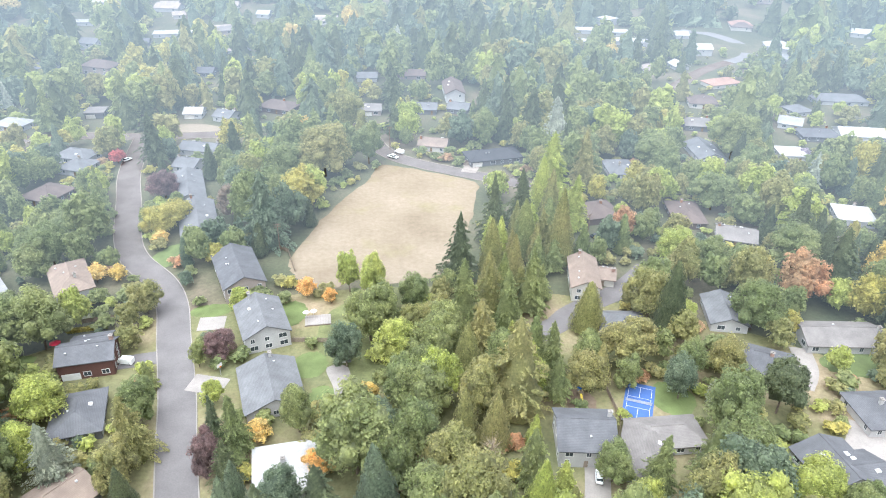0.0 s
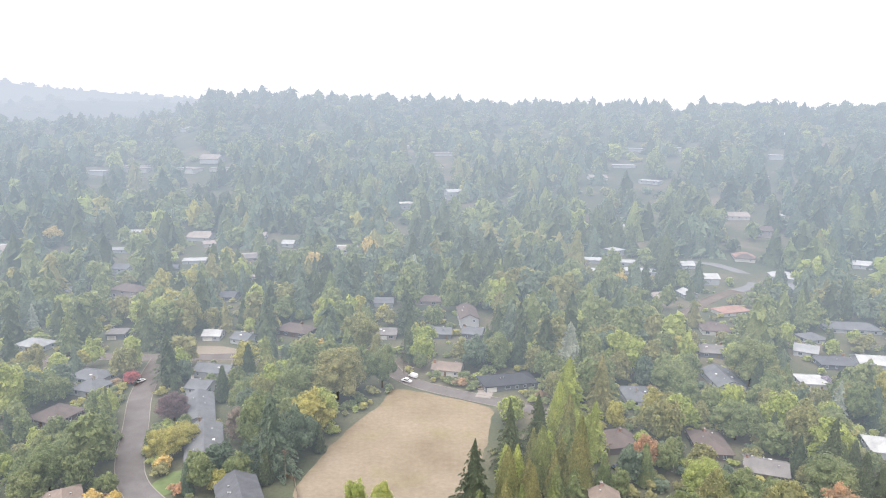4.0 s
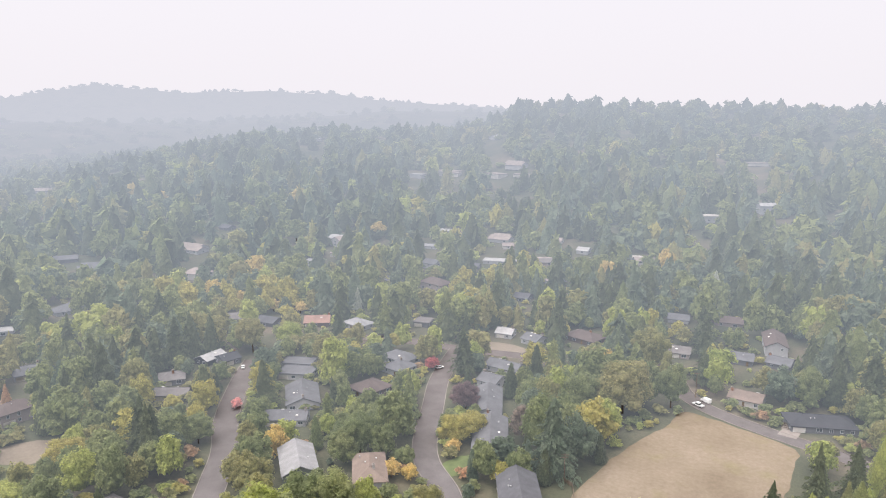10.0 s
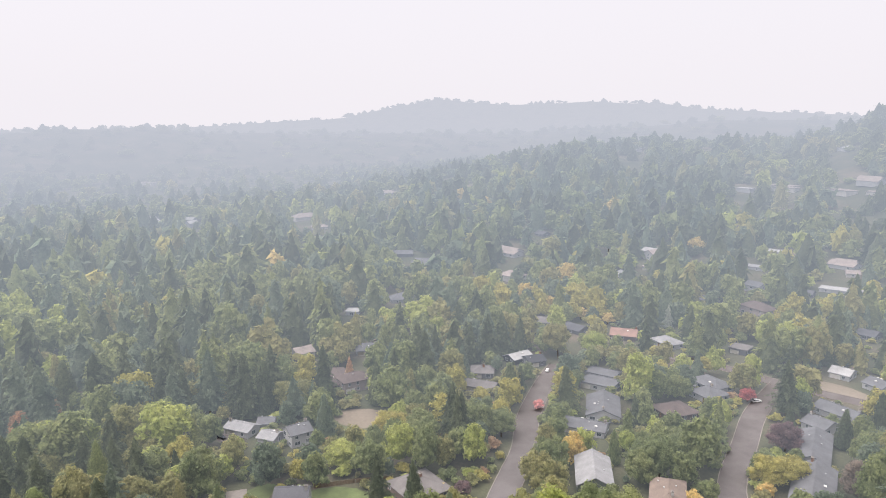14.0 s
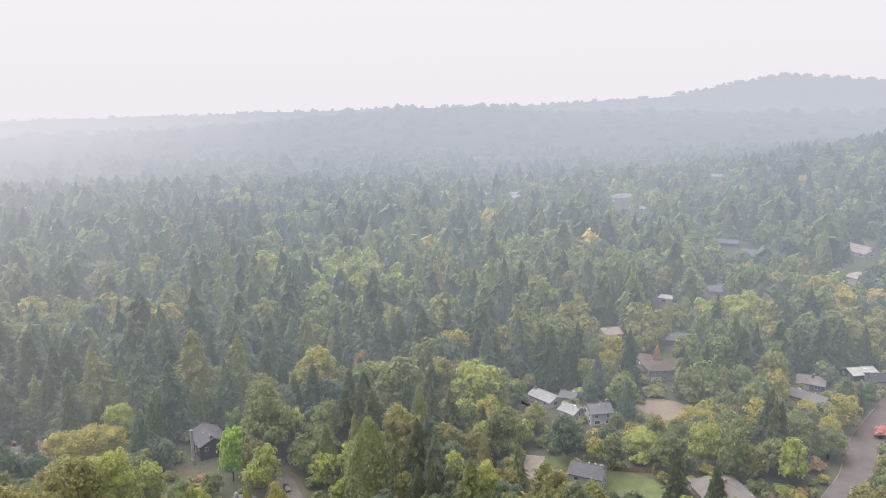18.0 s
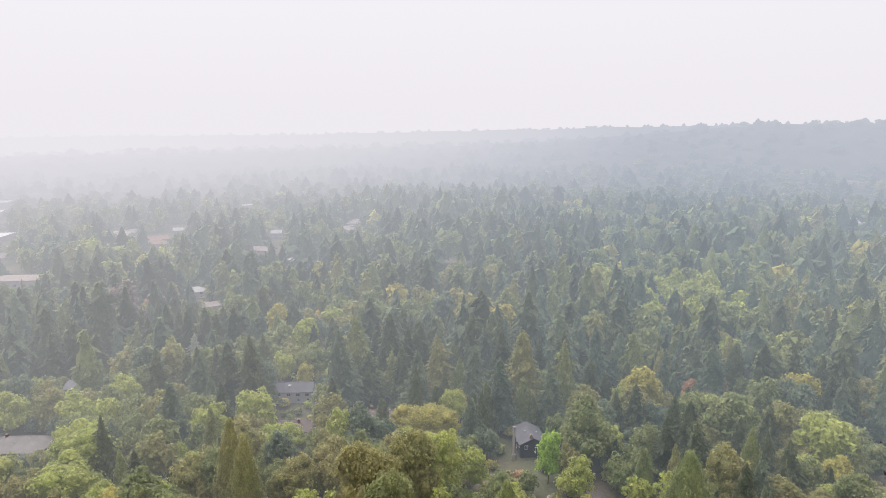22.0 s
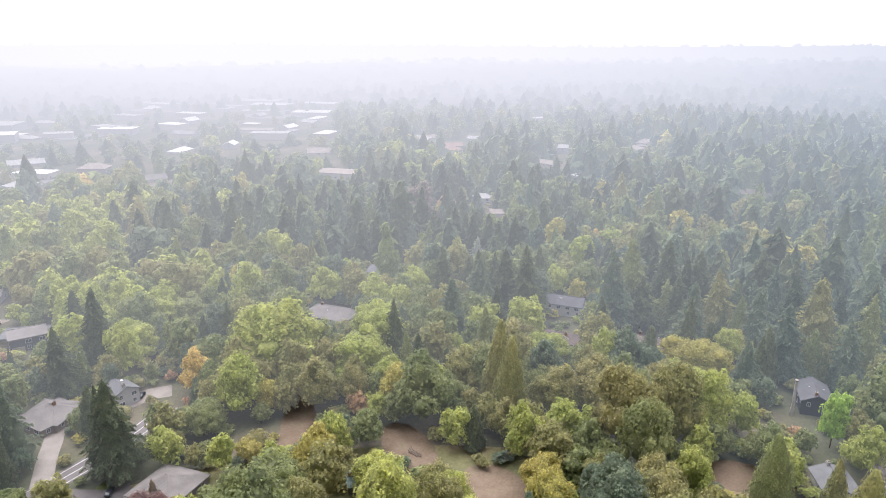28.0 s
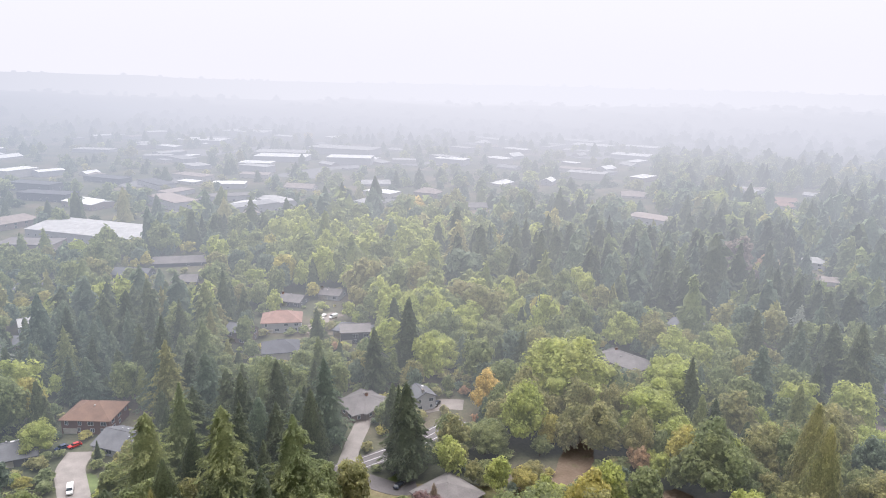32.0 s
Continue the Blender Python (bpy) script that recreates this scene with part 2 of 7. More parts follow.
def shingles(name, base):
    """Roofing: courses across the slope, streaks and faded patches."""
    m, nt, b = principled(name, 0.85)
    col, _ = noise_ramp(nt, 0.25, [(0.3, tuple(c * 0.8 for c in base)), (0.7, tuple(min(0.9, c * 1.18) for c in base))], coords="Object")
    grain, h = noise_ramp(nt, 3.5, [(0.3, (0.8, 0.8, 0.8)), (0.7, (1.05, 1.05, 1.05))], detail=5, coords="Object")
    wave = nt.nodes.new("ShaderNodeTexWave")
    wave.bands_direction = "Y"
    wave.inputs["Scale"].default_value, wave.inputs["Distortion"].default_value, wave.inputs["Detail"].default_value = 0.9, 1.2, 2
    tc = nt.nodes.new("ShaderNodeTexCoord")
    nt.links.new(tc.outputs["Object"], wave.inputs[0])
    rr = nt.nodes.new("ShaderNodeValToRGB")
    rr.color_ramp.elements[0].color, rr.color_ramp.elements[1].color = (0.88, 0.88, 0.88, 1), (1.04, 1.04, 1.04, 1)
    nt.links.new(wave.outputs[1], rr.inputs[0])
    c = mixed(nt, mixed(nt, col, grain, 1.0, "MULTIPLY"), rr.outputs[0], 1.0, "MULTIPLY")
    nt.links.new(c, b.inputs["Base Color"])
    bump(nt, b, h, 0.5, 0.03)
    return m


ROOF = {k: shingles("roofing_" + k, v) for k, v in PAINT.items()}
WALL = {k: surface("wall_" + k, v, 0.10, 0.3, 4.0, relief=0.015) for k, v in PAINT.items()}
# The _FAR roofs, walls, trim and glass have haze painted into their emission
ROOF_FAR = {k: paint_haze(shingles("hazed_roofing_" + k, v)) for k, v in PAINT.items()}
WALL_FAR = {k: paint_haze(surface("hazed_wall_" + k, v, 0.10, 0.3, 4.0)) for k, v in PAINT.items()}
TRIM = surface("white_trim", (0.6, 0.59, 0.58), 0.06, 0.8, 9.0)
TRIM_FAR = paint_haze(surface("hazed_trim", (0.6, 0.59, 0.58), 0.06, 0.8, 9.0))
GLASS, _g, _b = principled("window_glass", 0.08)
_b.inputs["Base Color"].default_value = (0.04, 0.05, 0.06, 1)
_b.inputs["Specular IOR Level"].default_value = 0.6
GLASS_FAR, _g, _b = principled("hazed_window_glass", 0.08)
_b.inputs["Base Color"].default_value = (0.05, 0.06, 0.07, 1)
paint_haze(GLASS_FAR)
BRICKWORK = surface("chimney_brick", (0.34, 0.23, 0.19), 0.25, 1.2, 9.0)
ASPHALT = surface("asphalt", (0.15, 0.138, 0.139), 0.16, 0.12, 2.5, relief=0.01)
# Asphalt copy with haze painted in as emission
ASPHALT_FAR = paint_haze(surface("hazed_asphalt", (0.19, 0.18, 0.18), 0.16, 0.12, 2.5))
CONCRETE = surface("concrete", (0.265, 0.24, 0.225), 0.14, 0.2, 3.0, relief=0.01)
LAWN = surface("mown_lawn", (0.12, 0.15, 0.055), 0.3, 0.15, 3.0, relief=0.05)
def soil():
    m, nt, b = principled("bare_soil", 0.95)
    base, _ = noise_ramp(nt, 0.11, [(0.30, (0.13, 0.105, 0.07)), (0.46, (0.17, 0.125, 0.092)), (0.60, (0.205, 0.155, 0.118)), (0.74, (0.15, 0.15, 0.075))], detail=6, coords="Position", rough=0.65)
    fine, h = noise_ramp(nt, 1.1, [(0.25, (0.68, 0.68, 0.66)), (0.75, (1.12, 1.12, 1.1))], detail=5, coords="Position", rough=0.7)
    nt.links.new(mixed(nt, base, fine, 1.0, "MULTIPLY"), b.inputs["Base Color"])
    bump(nt, b, h, 0.6, 0.2)
    return m


SOIL = soil()
SCRUB = surface("rough_scrub", (0.13, 0.14, 0.06), 0.35, 0.2, 1.6, relief=0.2)
BLUECOURT = surface("court_paint_blue", (0.055, 0.11, 0.30), 0.08, 0.3, 3.0, relief=0.005)
WATER, _g, _b = principled("pool_water", 0.06)
_b.inputs["Base Color"].default_value = (0.08, 0.27, 0.42, 1)
WOOD = surface("weathered_wood", (0.25, 0.20, 0.16), 0.25, 0.8, 8.0)
RUBBER = surface("tyre_rubber", (0.03, 0.03, 0.03), 0.2, 1, 8)
METAL = surface("galvanised_metal", (0.45, 0.45, 0.46), 0.1, 1, 8, rough=0.5)


def dry_grass():
    m, nt, b = principled("dry_grass", 0.95)
    base, _ = noise_ramp(nt, 0.035, [(0.3, (0.175, 0.142, 0.106)), (0.5, (0.215, 0.178, 0.138)), (0.72, (0.248, 0.208, 0.166))], detail=5, coords="Position")
    tuft, h = noise_ramp(nt, 0.55, [(0.25, (0.78, 0.76, 0.70)), (0.7, (1.06, 1.05, 1.03))], detail=6, coords="Position", rough=0.7)
    green, fac = noise_ramp(nt, 0.06, [(0.55, (0, 0, 0)), (0.75, (0.55, 0.55, 0.55))], detail=4, coords="Position")
    c = mixed(nt, base, (0.20, 0.18, 0.095), green)
    nt.links.new(mixed(nt, c, tuft, 1.0, "MULTIPLY"), b.inputs["Base Color"])
    bump(nt, b, h, 0.6, 0.25)
    return m


def forest_floor(name, distant=False):
    m, nt, b = principled(name, 0.95)
    base, _ = noise_ramp(nt, 0.03, [(0.32, (0.11, 0.12, 0.06)), (0.5, (0.18, 0.17, 0.085)), (0.62, (0.25, 0.20, 0.13)), (0.75, (0.33, 0.26, 0.185))], detail=6, coords="Position")
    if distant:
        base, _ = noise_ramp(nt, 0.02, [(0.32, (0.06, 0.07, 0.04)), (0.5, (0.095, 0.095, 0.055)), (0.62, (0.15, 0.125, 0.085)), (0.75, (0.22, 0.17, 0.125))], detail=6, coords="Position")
    fine, h = noise_ramp(nt, 0.7, [(0.25, (0.6, 0.6, 0.6)), (0.75, (1.15, 1.15, 1.15))], detail=6, coords="Position", rough=0.7)
    nt.links.new(mixed(nt, base, fine, 1.0, "MULTIPLY"), b.inputs["Base Color"])
    bump(nt, b, h, 0.7, 0.4)
    # the distant floor gets haze painted in as emission
    return paint_haze(m) if distant else m


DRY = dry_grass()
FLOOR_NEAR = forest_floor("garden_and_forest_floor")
FLOOR_FAR = forest_floor("hazed_forest_floor", True)


# ---- building helpers ----
def mesh_from(name, verts, faces, mats, idx=None):
    me = bpy.data.meshes.new(name)
    me.from_pydata([tuple(v) for v in verts], [], [tuple(f) for f in faces])
    for m in mats:
        me.materials.append(m)
    if idx is not None:
        me.polygons.foreach_set("material_index", idx)
    me.update()
    return me


def part(name, me, parent, label="", loc=None):
    ob = new(name, me)
    ob.parent = parent
    if loc is not None:
        ob.matrix_basis = loc
    return tagged(ob, label)


def box_data(x0, y0, z0, x1, y1, z1, bevel=0.0):
    v = [(x, y, z) for z in (z0, z1) for x, y in ((x0, y0), (x1, y0), (x1, y1), (x0, y1))]
    f = [(3, 2, 1, 0), (4, 5, 6, 7), (0, 1, 5, 4), (1, 2, 6, 5), (2, 3, 7, 6), (3, 0, 4, 7)]
    return v, f


def joined(*pieces):
    vs, fs = [], []
    for v, f in pieces:
        o = len(vs)
        vs += list(v)
        fs += [tuple(i + o for i in q) for q in f]
    return vs, fs


def ribbon(name, pts, width, mat, z=0.05, label="", category="road", thick=0.35):
    """A paved strip along a line of points, smoothed, draped on the land, with edges that go down into it."""
    p = [Vector((x, y)) for x, y in pts]
    line = []
    for i in range(len(p) - 1):
        a, b, c, d = p[max(i - 1, 0)], p[i], p[i + 1], p[min(i + 2, len(p) - 1)]
        for k in range(8):
            s = k / 8
            line.append(0.5 * ((2 * b) + (c - a) * s + (2 * a - 5 * b + 4 * c - d) * s * s + (3 * b - a - 3 * c + d) * s ** 3))
    line.append(p[-1])
    vs, fs = [], []
    for i, q in enumerate(line):
        t = (line[min(i + 1, len(line) - 1)] - line[max(i - 1, 0)]).normalized()
        n = Vector((-t.y, t.x)) * width / 2
        for side, down in ((1, thick), (1, 0), (-1, 0), (-1, thick)):
            e = q + n * side
            vs.append((e.x, e.y, ground_z(e.x, e.y) + z - down))
        if i:
            o = 4 * i
            fs += [(o - 4 + k, o + k, o + k + 1, o - 3 + k) for k in range(3)]
    fs = [tuple(reversed(f)) for f in fs]
    ob = new(name, mesh_from(name, vs, fs, [mat]))
    return tagged(ob, label, category, kind="structure"), line


HAZE_COPIES = {}


def patch(name, pts, mat, z=0.04, label="", category="ground", wobble=1.2, thick=0.3):
    """A sheet of ground cover inside an outline, its edge uneven."""
    # ground cover past 205 m uses a copy with haze painted into its emission
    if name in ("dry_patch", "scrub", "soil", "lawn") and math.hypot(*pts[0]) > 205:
        if mat.name not in HAZE_COPIES:
            HAZE_COPIES[mat.name] = paint_haze(mat.copy())
        mat = HAZE_COPIES[mat.name]
    rng = random.Random(len(pts) + int(abs(pts[0][0]) * 10))
    ring = []
    n = len(pts)
    for i in range(n):
        a, b, c, d = (Vector(pts[(i + k) % n]) for k in (-1, 0, 1, 2))
        for k in range(6):
            s = k / 6
            q = 0.5 * ((2 * b) + (c - a) * s + (2 * a - 5 * b + 4 * c - d) * s * s + (3 * b - a - 3 * c + d) * s ** 3)
            ring.append(q + Vector((rng.uniform(-wobble, wobble), rng.uniform(-wobble, wobble))))
    bm = bmesh.new()
    top = [bm.verts.new((q.x, q.y, ground_z(q.x, q.y) + z)) for q in ring]
    low = [bm.verts.new((q.x, q.y, ground_z(q.x, q.y) + z - thick)) for q in ring]
    face = bm.faces.new(top)
    for i in range(len(ring)):
        bm.faces.new((top[i - 1], low[i - 1], low[i], top[i]))
    bmesh.ops.triangulate(bm, faces=[face])
    bmesh.ops.recalc_face_normals(bm, faces=bm.faces)
    me = bpy.data.meshes.new(name)
    bm.to_mesh(me)
    bm.free()
    me.materials.append(mat)
    return tagged(new(name, me), label, category, kind="structure")


def blob(cx, cy, rx, ry, rot=0, n=10):
    c, s = math.cos(radians(rot)), math.sin(radians(rot))
    return [(cx + rx * math.cos(a) * c - ry * math.sin(a) * s, cy + rx * math.cos(a) * s + ry * math.sin(a) * c) for a in (2 * math.pi * k / n for k in range(n))]


# ---- the land, one sheet to the horizon ----
def land():
    radii = [0] + [20 * k for k in range(1, 26)] + [540 + 32 * k for k in range(0, 48)] + [2080 + 70 * k for k in range(0, 34)]
    steps = 240
    vs, fs, idx = [(0, 0, 0)], [], []
    for r in radii[1:]:
        for k in range(steps):
            a = 2 * math.pi * k / steps
            x, y = -r * math.sin(a), r * math.cos(a)
            z = ground_z(x, y)
            if r > 560:
                z += 2.5 * noise.noise((x * 0.012, y * 0.012, 0)) * min(1, (r - 560) / 200)
            if r > 1500:
                z += 9 * noise.noise((x * 0.004, y * 0.004, 3)) + 5 * noise.noise((x * 0.016, y * 0.016, 7))
            vs.append((x, y, z))
    for k in range(steps):
        fs.append((0, 1 + k, 1 + (k + 1) % steps))
        idx.append(0)
    for i in range(len(radii) - 2):
        o = 1 + i * steps
        for k in range(steps):
            k2 = (k + 1) % steps
            fs.append((o + k, o + steps + k, o + steps + k2, o + k2))
            # from 185 m out the floor material has painted haze
            idx.append(0 if radii[i + 1] < 185 else 1)
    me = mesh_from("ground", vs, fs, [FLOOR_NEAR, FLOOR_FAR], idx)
    me.polygons.foreach_set("use_smooth", [True] * len(fs))
    return tagged(new("ground", me), "wooded valley floor with dry soil, scrub and garden green", "ground", kind="structure")


land()

# ---- roads, field and yards ----
ROADS = []


def road(pts, width, label, mat=ASPHALT, name="road", z=0.06):
    ob, line = ribbon(name, pts, width, mat, z, label)
    ROADS.append((line, width))
    return ob


def strip(line, offset, width, mat, z, name, label):
    """A narrow strip beside a road's centre line, at a fixed distance from it."""
    vs, fs = [], []
    for i, q in enumerate(line):
        t = (line[min(i + 1, len(line) - 1)] - line[max(i - 1, 0)]).normalized()
        n = Vector((-t.y, t.x))
        for d, zz in ((-width / 2, -0.2), (-width / 2, z), (width / 2, z), (width / 2, -0.2)):
            e = q + n * (offset + d)
            vs.append((e.x, e.y, ground_z(e.x, e.y) + zz))
        if i:
            o = 4 * i
            fs += [(o - 4 + k, o - 3 + k, o + k + 1, o + k) for k in range(3)]
    return tagged(new(name, mesh_from(name, vs, fs, [mat])), label, name.replace("_", " "), kind="structure")


road([(-48, 78), (-55.0, 98.7), (-58.8, 110.3), (-64.7, 128.1), (-69.9, 144.6), (-79.1, 169.6), (-85.6, 187.5), (-93.9, 201.0), (-108.1, 215.8), (-117.4, 232.4),
      (-128.3, 261.5), (-139.2, 290.3), (-146, 318), (-150, 338)], 9.5, "curving grey asphalt residential street between gardens")
road([(-215, 330), (-182.7, 338), (-150, 338), (-125, 341), (-92.0, 345)], 9, "grey asphalt cross street beyond the houses", z=0.10)
road([(-148, 140), (-160.1, 155.7), (-172, 174), (-183.0, 190.7), (-203.0, 214), (-221.0, 241.4), (-233, 262), (-240, 276)], 10, "pinkish grey asphalt street ending in a bulb")
road([(-44, 362), (-36.1, 343.8), (-29.8, 326.6), (-21.3, 315.0), (-10.2, 307.0), (5.6, 298.7), (17.1, 293.5), (34, 286), (52, 272)], 8.5, "grey asphalt street along the far edge of the dry field")
road([(122, 385), (130.1, 408.4), (137.6, 423.3), (151.7, 441.9), (179.1, 476.3), (204.8, 499.6)], 9, "pale asphalt road winding uphill")
# this stretch uses the asphalt with painted haze
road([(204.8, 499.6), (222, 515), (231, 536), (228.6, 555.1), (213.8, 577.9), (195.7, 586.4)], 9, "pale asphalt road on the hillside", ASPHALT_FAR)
road([(28, 172), (36.9, 178.7), (42.3, 184.9), (50.8, 191.5), (58.3, 196.7), (66, 204), (74, 214)], 8, "grey asphalt lane among tall conifers")
road([(-30, -186), (-49.9, -192.5), (-59.9, -196.9), (-75.0, -199), (-95, -203), (-120, -212)], 8, "asphalt street with pale centre lines under firs")
road([(-92, -236), (-84.3, -222.7), (-78.4, -214.0), (-70, -200)], 6, "pinkish paved driveway climbing from the street", CONCRETE, "driveway", 0.09)
road([(-66, -198), (-70.9, -192), (-75, -186), (-80, -180), (-86, -178)], 7, "asphalt turning place beside a hedge", ASPHALT, "driveway", 0.12)
road([(9, -195), (10.1, -211.7), (11.1, -225.2), (11.5, -236.1), (8.1, -246.1)], 9, "pale concrete driveway with parked cars", CONCRETE, "driveway", 0.05)
road([(-236, -5), (-230.9, -2.2), (-220.5, 0.1), (-207.9, 3.2), (-200, 10), (-196, 18)], 6.4, "grey asphalt drive past a white-roofed shed", ASPHALT, "driveway")
road([(-74, 177), (-66, 178)], 7, "concrete driveway beside the street", CONCRETE, "driveway", 0.10)
road([(-68, 150), (-58, 148)], 7, "pale concrete driveway beside the street", CONCRETE, "driveway", 0.10)
road([(-76, 162), (-94, 157)], 6, "grey asphalt driveway with a white car", ASPHALT, "driveway", 0.10)
road([(34, 100), (37.0, 112), (38.5, 121)], 6, "pale driveway with a white car", CONCRETE, "driveway", 0.10)
road([(104, 124), (108.2, 129), (112, 135)], 10, "pale concrete turning circle", CONCRETE, "driveway", 0.10)
road([(101, 150), (106.0, 158), (108, 168)], 6, "grey concrete driveway beside a lawn", CONCRETE, "driveway", 0.10)
road([(13, 297), (15.0, 304.2), (16, 310)], 7, "white concrete forecourt", CONCRETE, "driveway", 0.11)
road([(-111, -226), (-120, -226), (-127, -222)], 9, "gravel yard with parked cars", CONCRETE, "driveway", 0.08)
road([(-205, 92), (-212.5, 84), (-226.0, 89.0)], 7, "pale concrete driveway before a garage", CONCRETE, "driveway", 0.10)
road([(-262, 108), (-269.6, 103.3), (-278, 104)], 8, "dark asphalt yard beside white farm buildings", ASPHALT, "driveway", 0.08)
road([(-118, -345), (-111.0, -341.3), (-100, -330), (-98, -318)], 9, "pale paved court with parked boats", CONCRETE, "driveway", 0.08)

for _line, _w in ROADS[:4]:
    for _s in (-1, 1):
        strip(_line, _s * (_w / 2 + 0.12), 0.3, CONCRETE, 0.19, "kerb", "pale concrete kerb along the street")
for _s in (-1, 1):
    strip(ROADS[7][0], _s * 2.9, 0.22, TRIM, 0.075, "road_line", "white painted edge line")
strip(ROADS[7][0], 0.0, 0.25, TRIM, 0.075, "road_line", "pale painted centre line")

FIELD = [(-53.0, 216.9), (-48.0, 243.2), (-40.1, 269.1), (-32.2, 286.8), (-26.8, 304.5), (-4.7, 297.0), (15.9, 286.1), (15, 270.4), (13, 251.8), (9, 235.1),
         (4, 222.0), (2, 208.2), (-14.9, 202), (-27.0, 203), (-35.6, 198.3), (-43, 199.9), (-50, 206.3)]
patch("field", FIELD, DRY, 0.05, "large field of dry straw-coloured mown grass", "field", 0.6)
CLEAR = []
for cx, cy, rx, ry, rot, mat, name, label, cat in (
    (-95.5, 220.1, 12, 6, 60, LAWN, "lawn", "curved green lawn beside the street", "lawn"),
    (-72.0, 184.5, 7, 3.5, 10, LAWN, "lawn", "green front lawn strip", "lawn"),
    (-46.7, 183.4, 5, 7, 0, LAWN, "lawn", "small green back lawn", "lawn"),
    (-31, 144, 4, 5, 0, LAWN, "lawn", "green lawn beside a concrete pad", "lawn"),
    (-36.4, 158, 5, 6, 0, LAWN, "lawn", "green back garden lawn", "lawn"),
    (63.6, 145.3, 6, 7, 0, LAWN, "lawn", "olive back lawn beside the blue court", "lawn"),
    (121.2, 160.5, 10, 6, 0, LAWN, "lawn", "bright green front lawn", "lawn"),
    (7.5, -224.0, 4, 7, 0, LAWN, "lawn", "green lawn beside the pale driveway", "lawn"),
    (-66.2, -183, 6, 4, 20, LAWN, "lawn", "green verge lawn", "lawn"),
    (-84, -186, 8, 2.5, 20, LAWN, "lawn", "green lawn round a parked car", "lawn"),
    (-196.9, 113.2, 13, 9, 40, LAWN, "lawn", "sunlit green lawn behind a fence", "lawn"),
    (-218, 92, 5, 10, 20, LAWN, "lawn", "bright green lawn beside a garage", "lawn"),
    (-249, 158, 14, 10, 30, DRY, "dry_patch", "patch of dry tan grass among shrubs", "field"),
    (-240, 150, 30, 20, 30, SCRUB, "scrub", "rough green scrub clearing", "scrub"),
    (-137.7, -164.7, 26, 6, 45, SOIL, "soil", "strip of dry brown soil under trees", "soil"),
    (-152, -128, 16, 8, 60, SOIL, "soil", "bare reddish soil beside a green shed", "soil"),
    (-150, -92.6, 15, 10, 60, SOIL, "soil", "bare cleared earth with logs", "soil"),
    (-201.9, -38.2, 8, 16, 20, SOIL, "soil", "dry brown slope below trees", "soil"),
    (-184, -14, 15, 12, 20, SOIL, "soil", "bare tan earth yard", "soil"),
    (-189, 2, 9, 17, 110, DRY, "dry_patch", "dry straw bank beside the drive", "field"),
    (-142.0, -34.9, 16, 10, 40, SOIL, "soil", "dry earth slope under pines", "soil"),
    (-183, 30, 12, 8, 20, DRY, "dry_patch", "dry grass behind the shed", "field"),
    (-118, 158, 3, 3, 0, LAWN, "lawn", "small green lawn", "lawn"),
    (-130, 350, 16, 8, 0, DRY, "dry_patch", "dry tan verge beyond the cross street", "field"),
    (-20, 170, 16, 22, 20, SCRUB, "scrub", "tangled green scrub slope behind gardens", "scrub"),
):
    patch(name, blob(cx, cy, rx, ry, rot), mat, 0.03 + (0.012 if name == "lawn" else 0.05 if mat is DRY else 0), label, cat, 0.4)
    if mat is not SCRUB:
        CLEAR.append((cx, cy, min(rx, ry)))

# ---- houses ----
HOUSES = []
SHARED = {}
EAVE = {1: 2.9, 2: 5.5, 3: 8.2}
WORDS = {"tan": "tan shingle", "slate": "dark slate-grey", "grey": "grey shingle", "white": "white", "pale": "pale grey", "chalk": "bright white", "taupe": "taupe shingle", "brown": "brown shingle",
         "black": "near-black", "salmon": "terracotta", "pink": "pale pinkish", "cream": "cream", "rust": "rust-brown shake", "greenmetal": "green metal"}
WALLS = {"white": "white", "grey": "grey", "redbrown": "dark red-brown", "pink": "pale pink", "cream": "cream", "brown": "brown", "green": "grey-green",
         "tan": "tan", "taupe": "taupe", "black": "black-stained", "brick": "brown brick", "slate": "dark grey"}


def window_mesh(w, h, far, what):
    key = (round(w, 1), round(h, 1), far, what)
    if key not in SHARED:
        if what == "frame":
            t = 0.12
            d = joined(box_data(-w / 2 - t, -0.06, -t, -w / 2, 0.05, h + t), box_data(w / 2, -0.06, -t, w / 2 + t, 0.05, h + t),
                       box_data(-w / 2, -0.06, h, w / 2, 0.05, h + t), box_data(-w / 2, -0.1, -t, w / 2, 0.05, 0), box_data(-0.04, -0.05, 0, 0.04, 0.05, h))
            SHARED[key] = mesh_from("window_frame", *d, [TRIM_FAR if far else TRIM])
        else:
            SHARED[key] = mesh_from("pane", *box_data(-w / 2, -0.03, 0, w / 2, 0.03, h), [GLASS_FAR if far else GLASS])
    return SHARED[key]


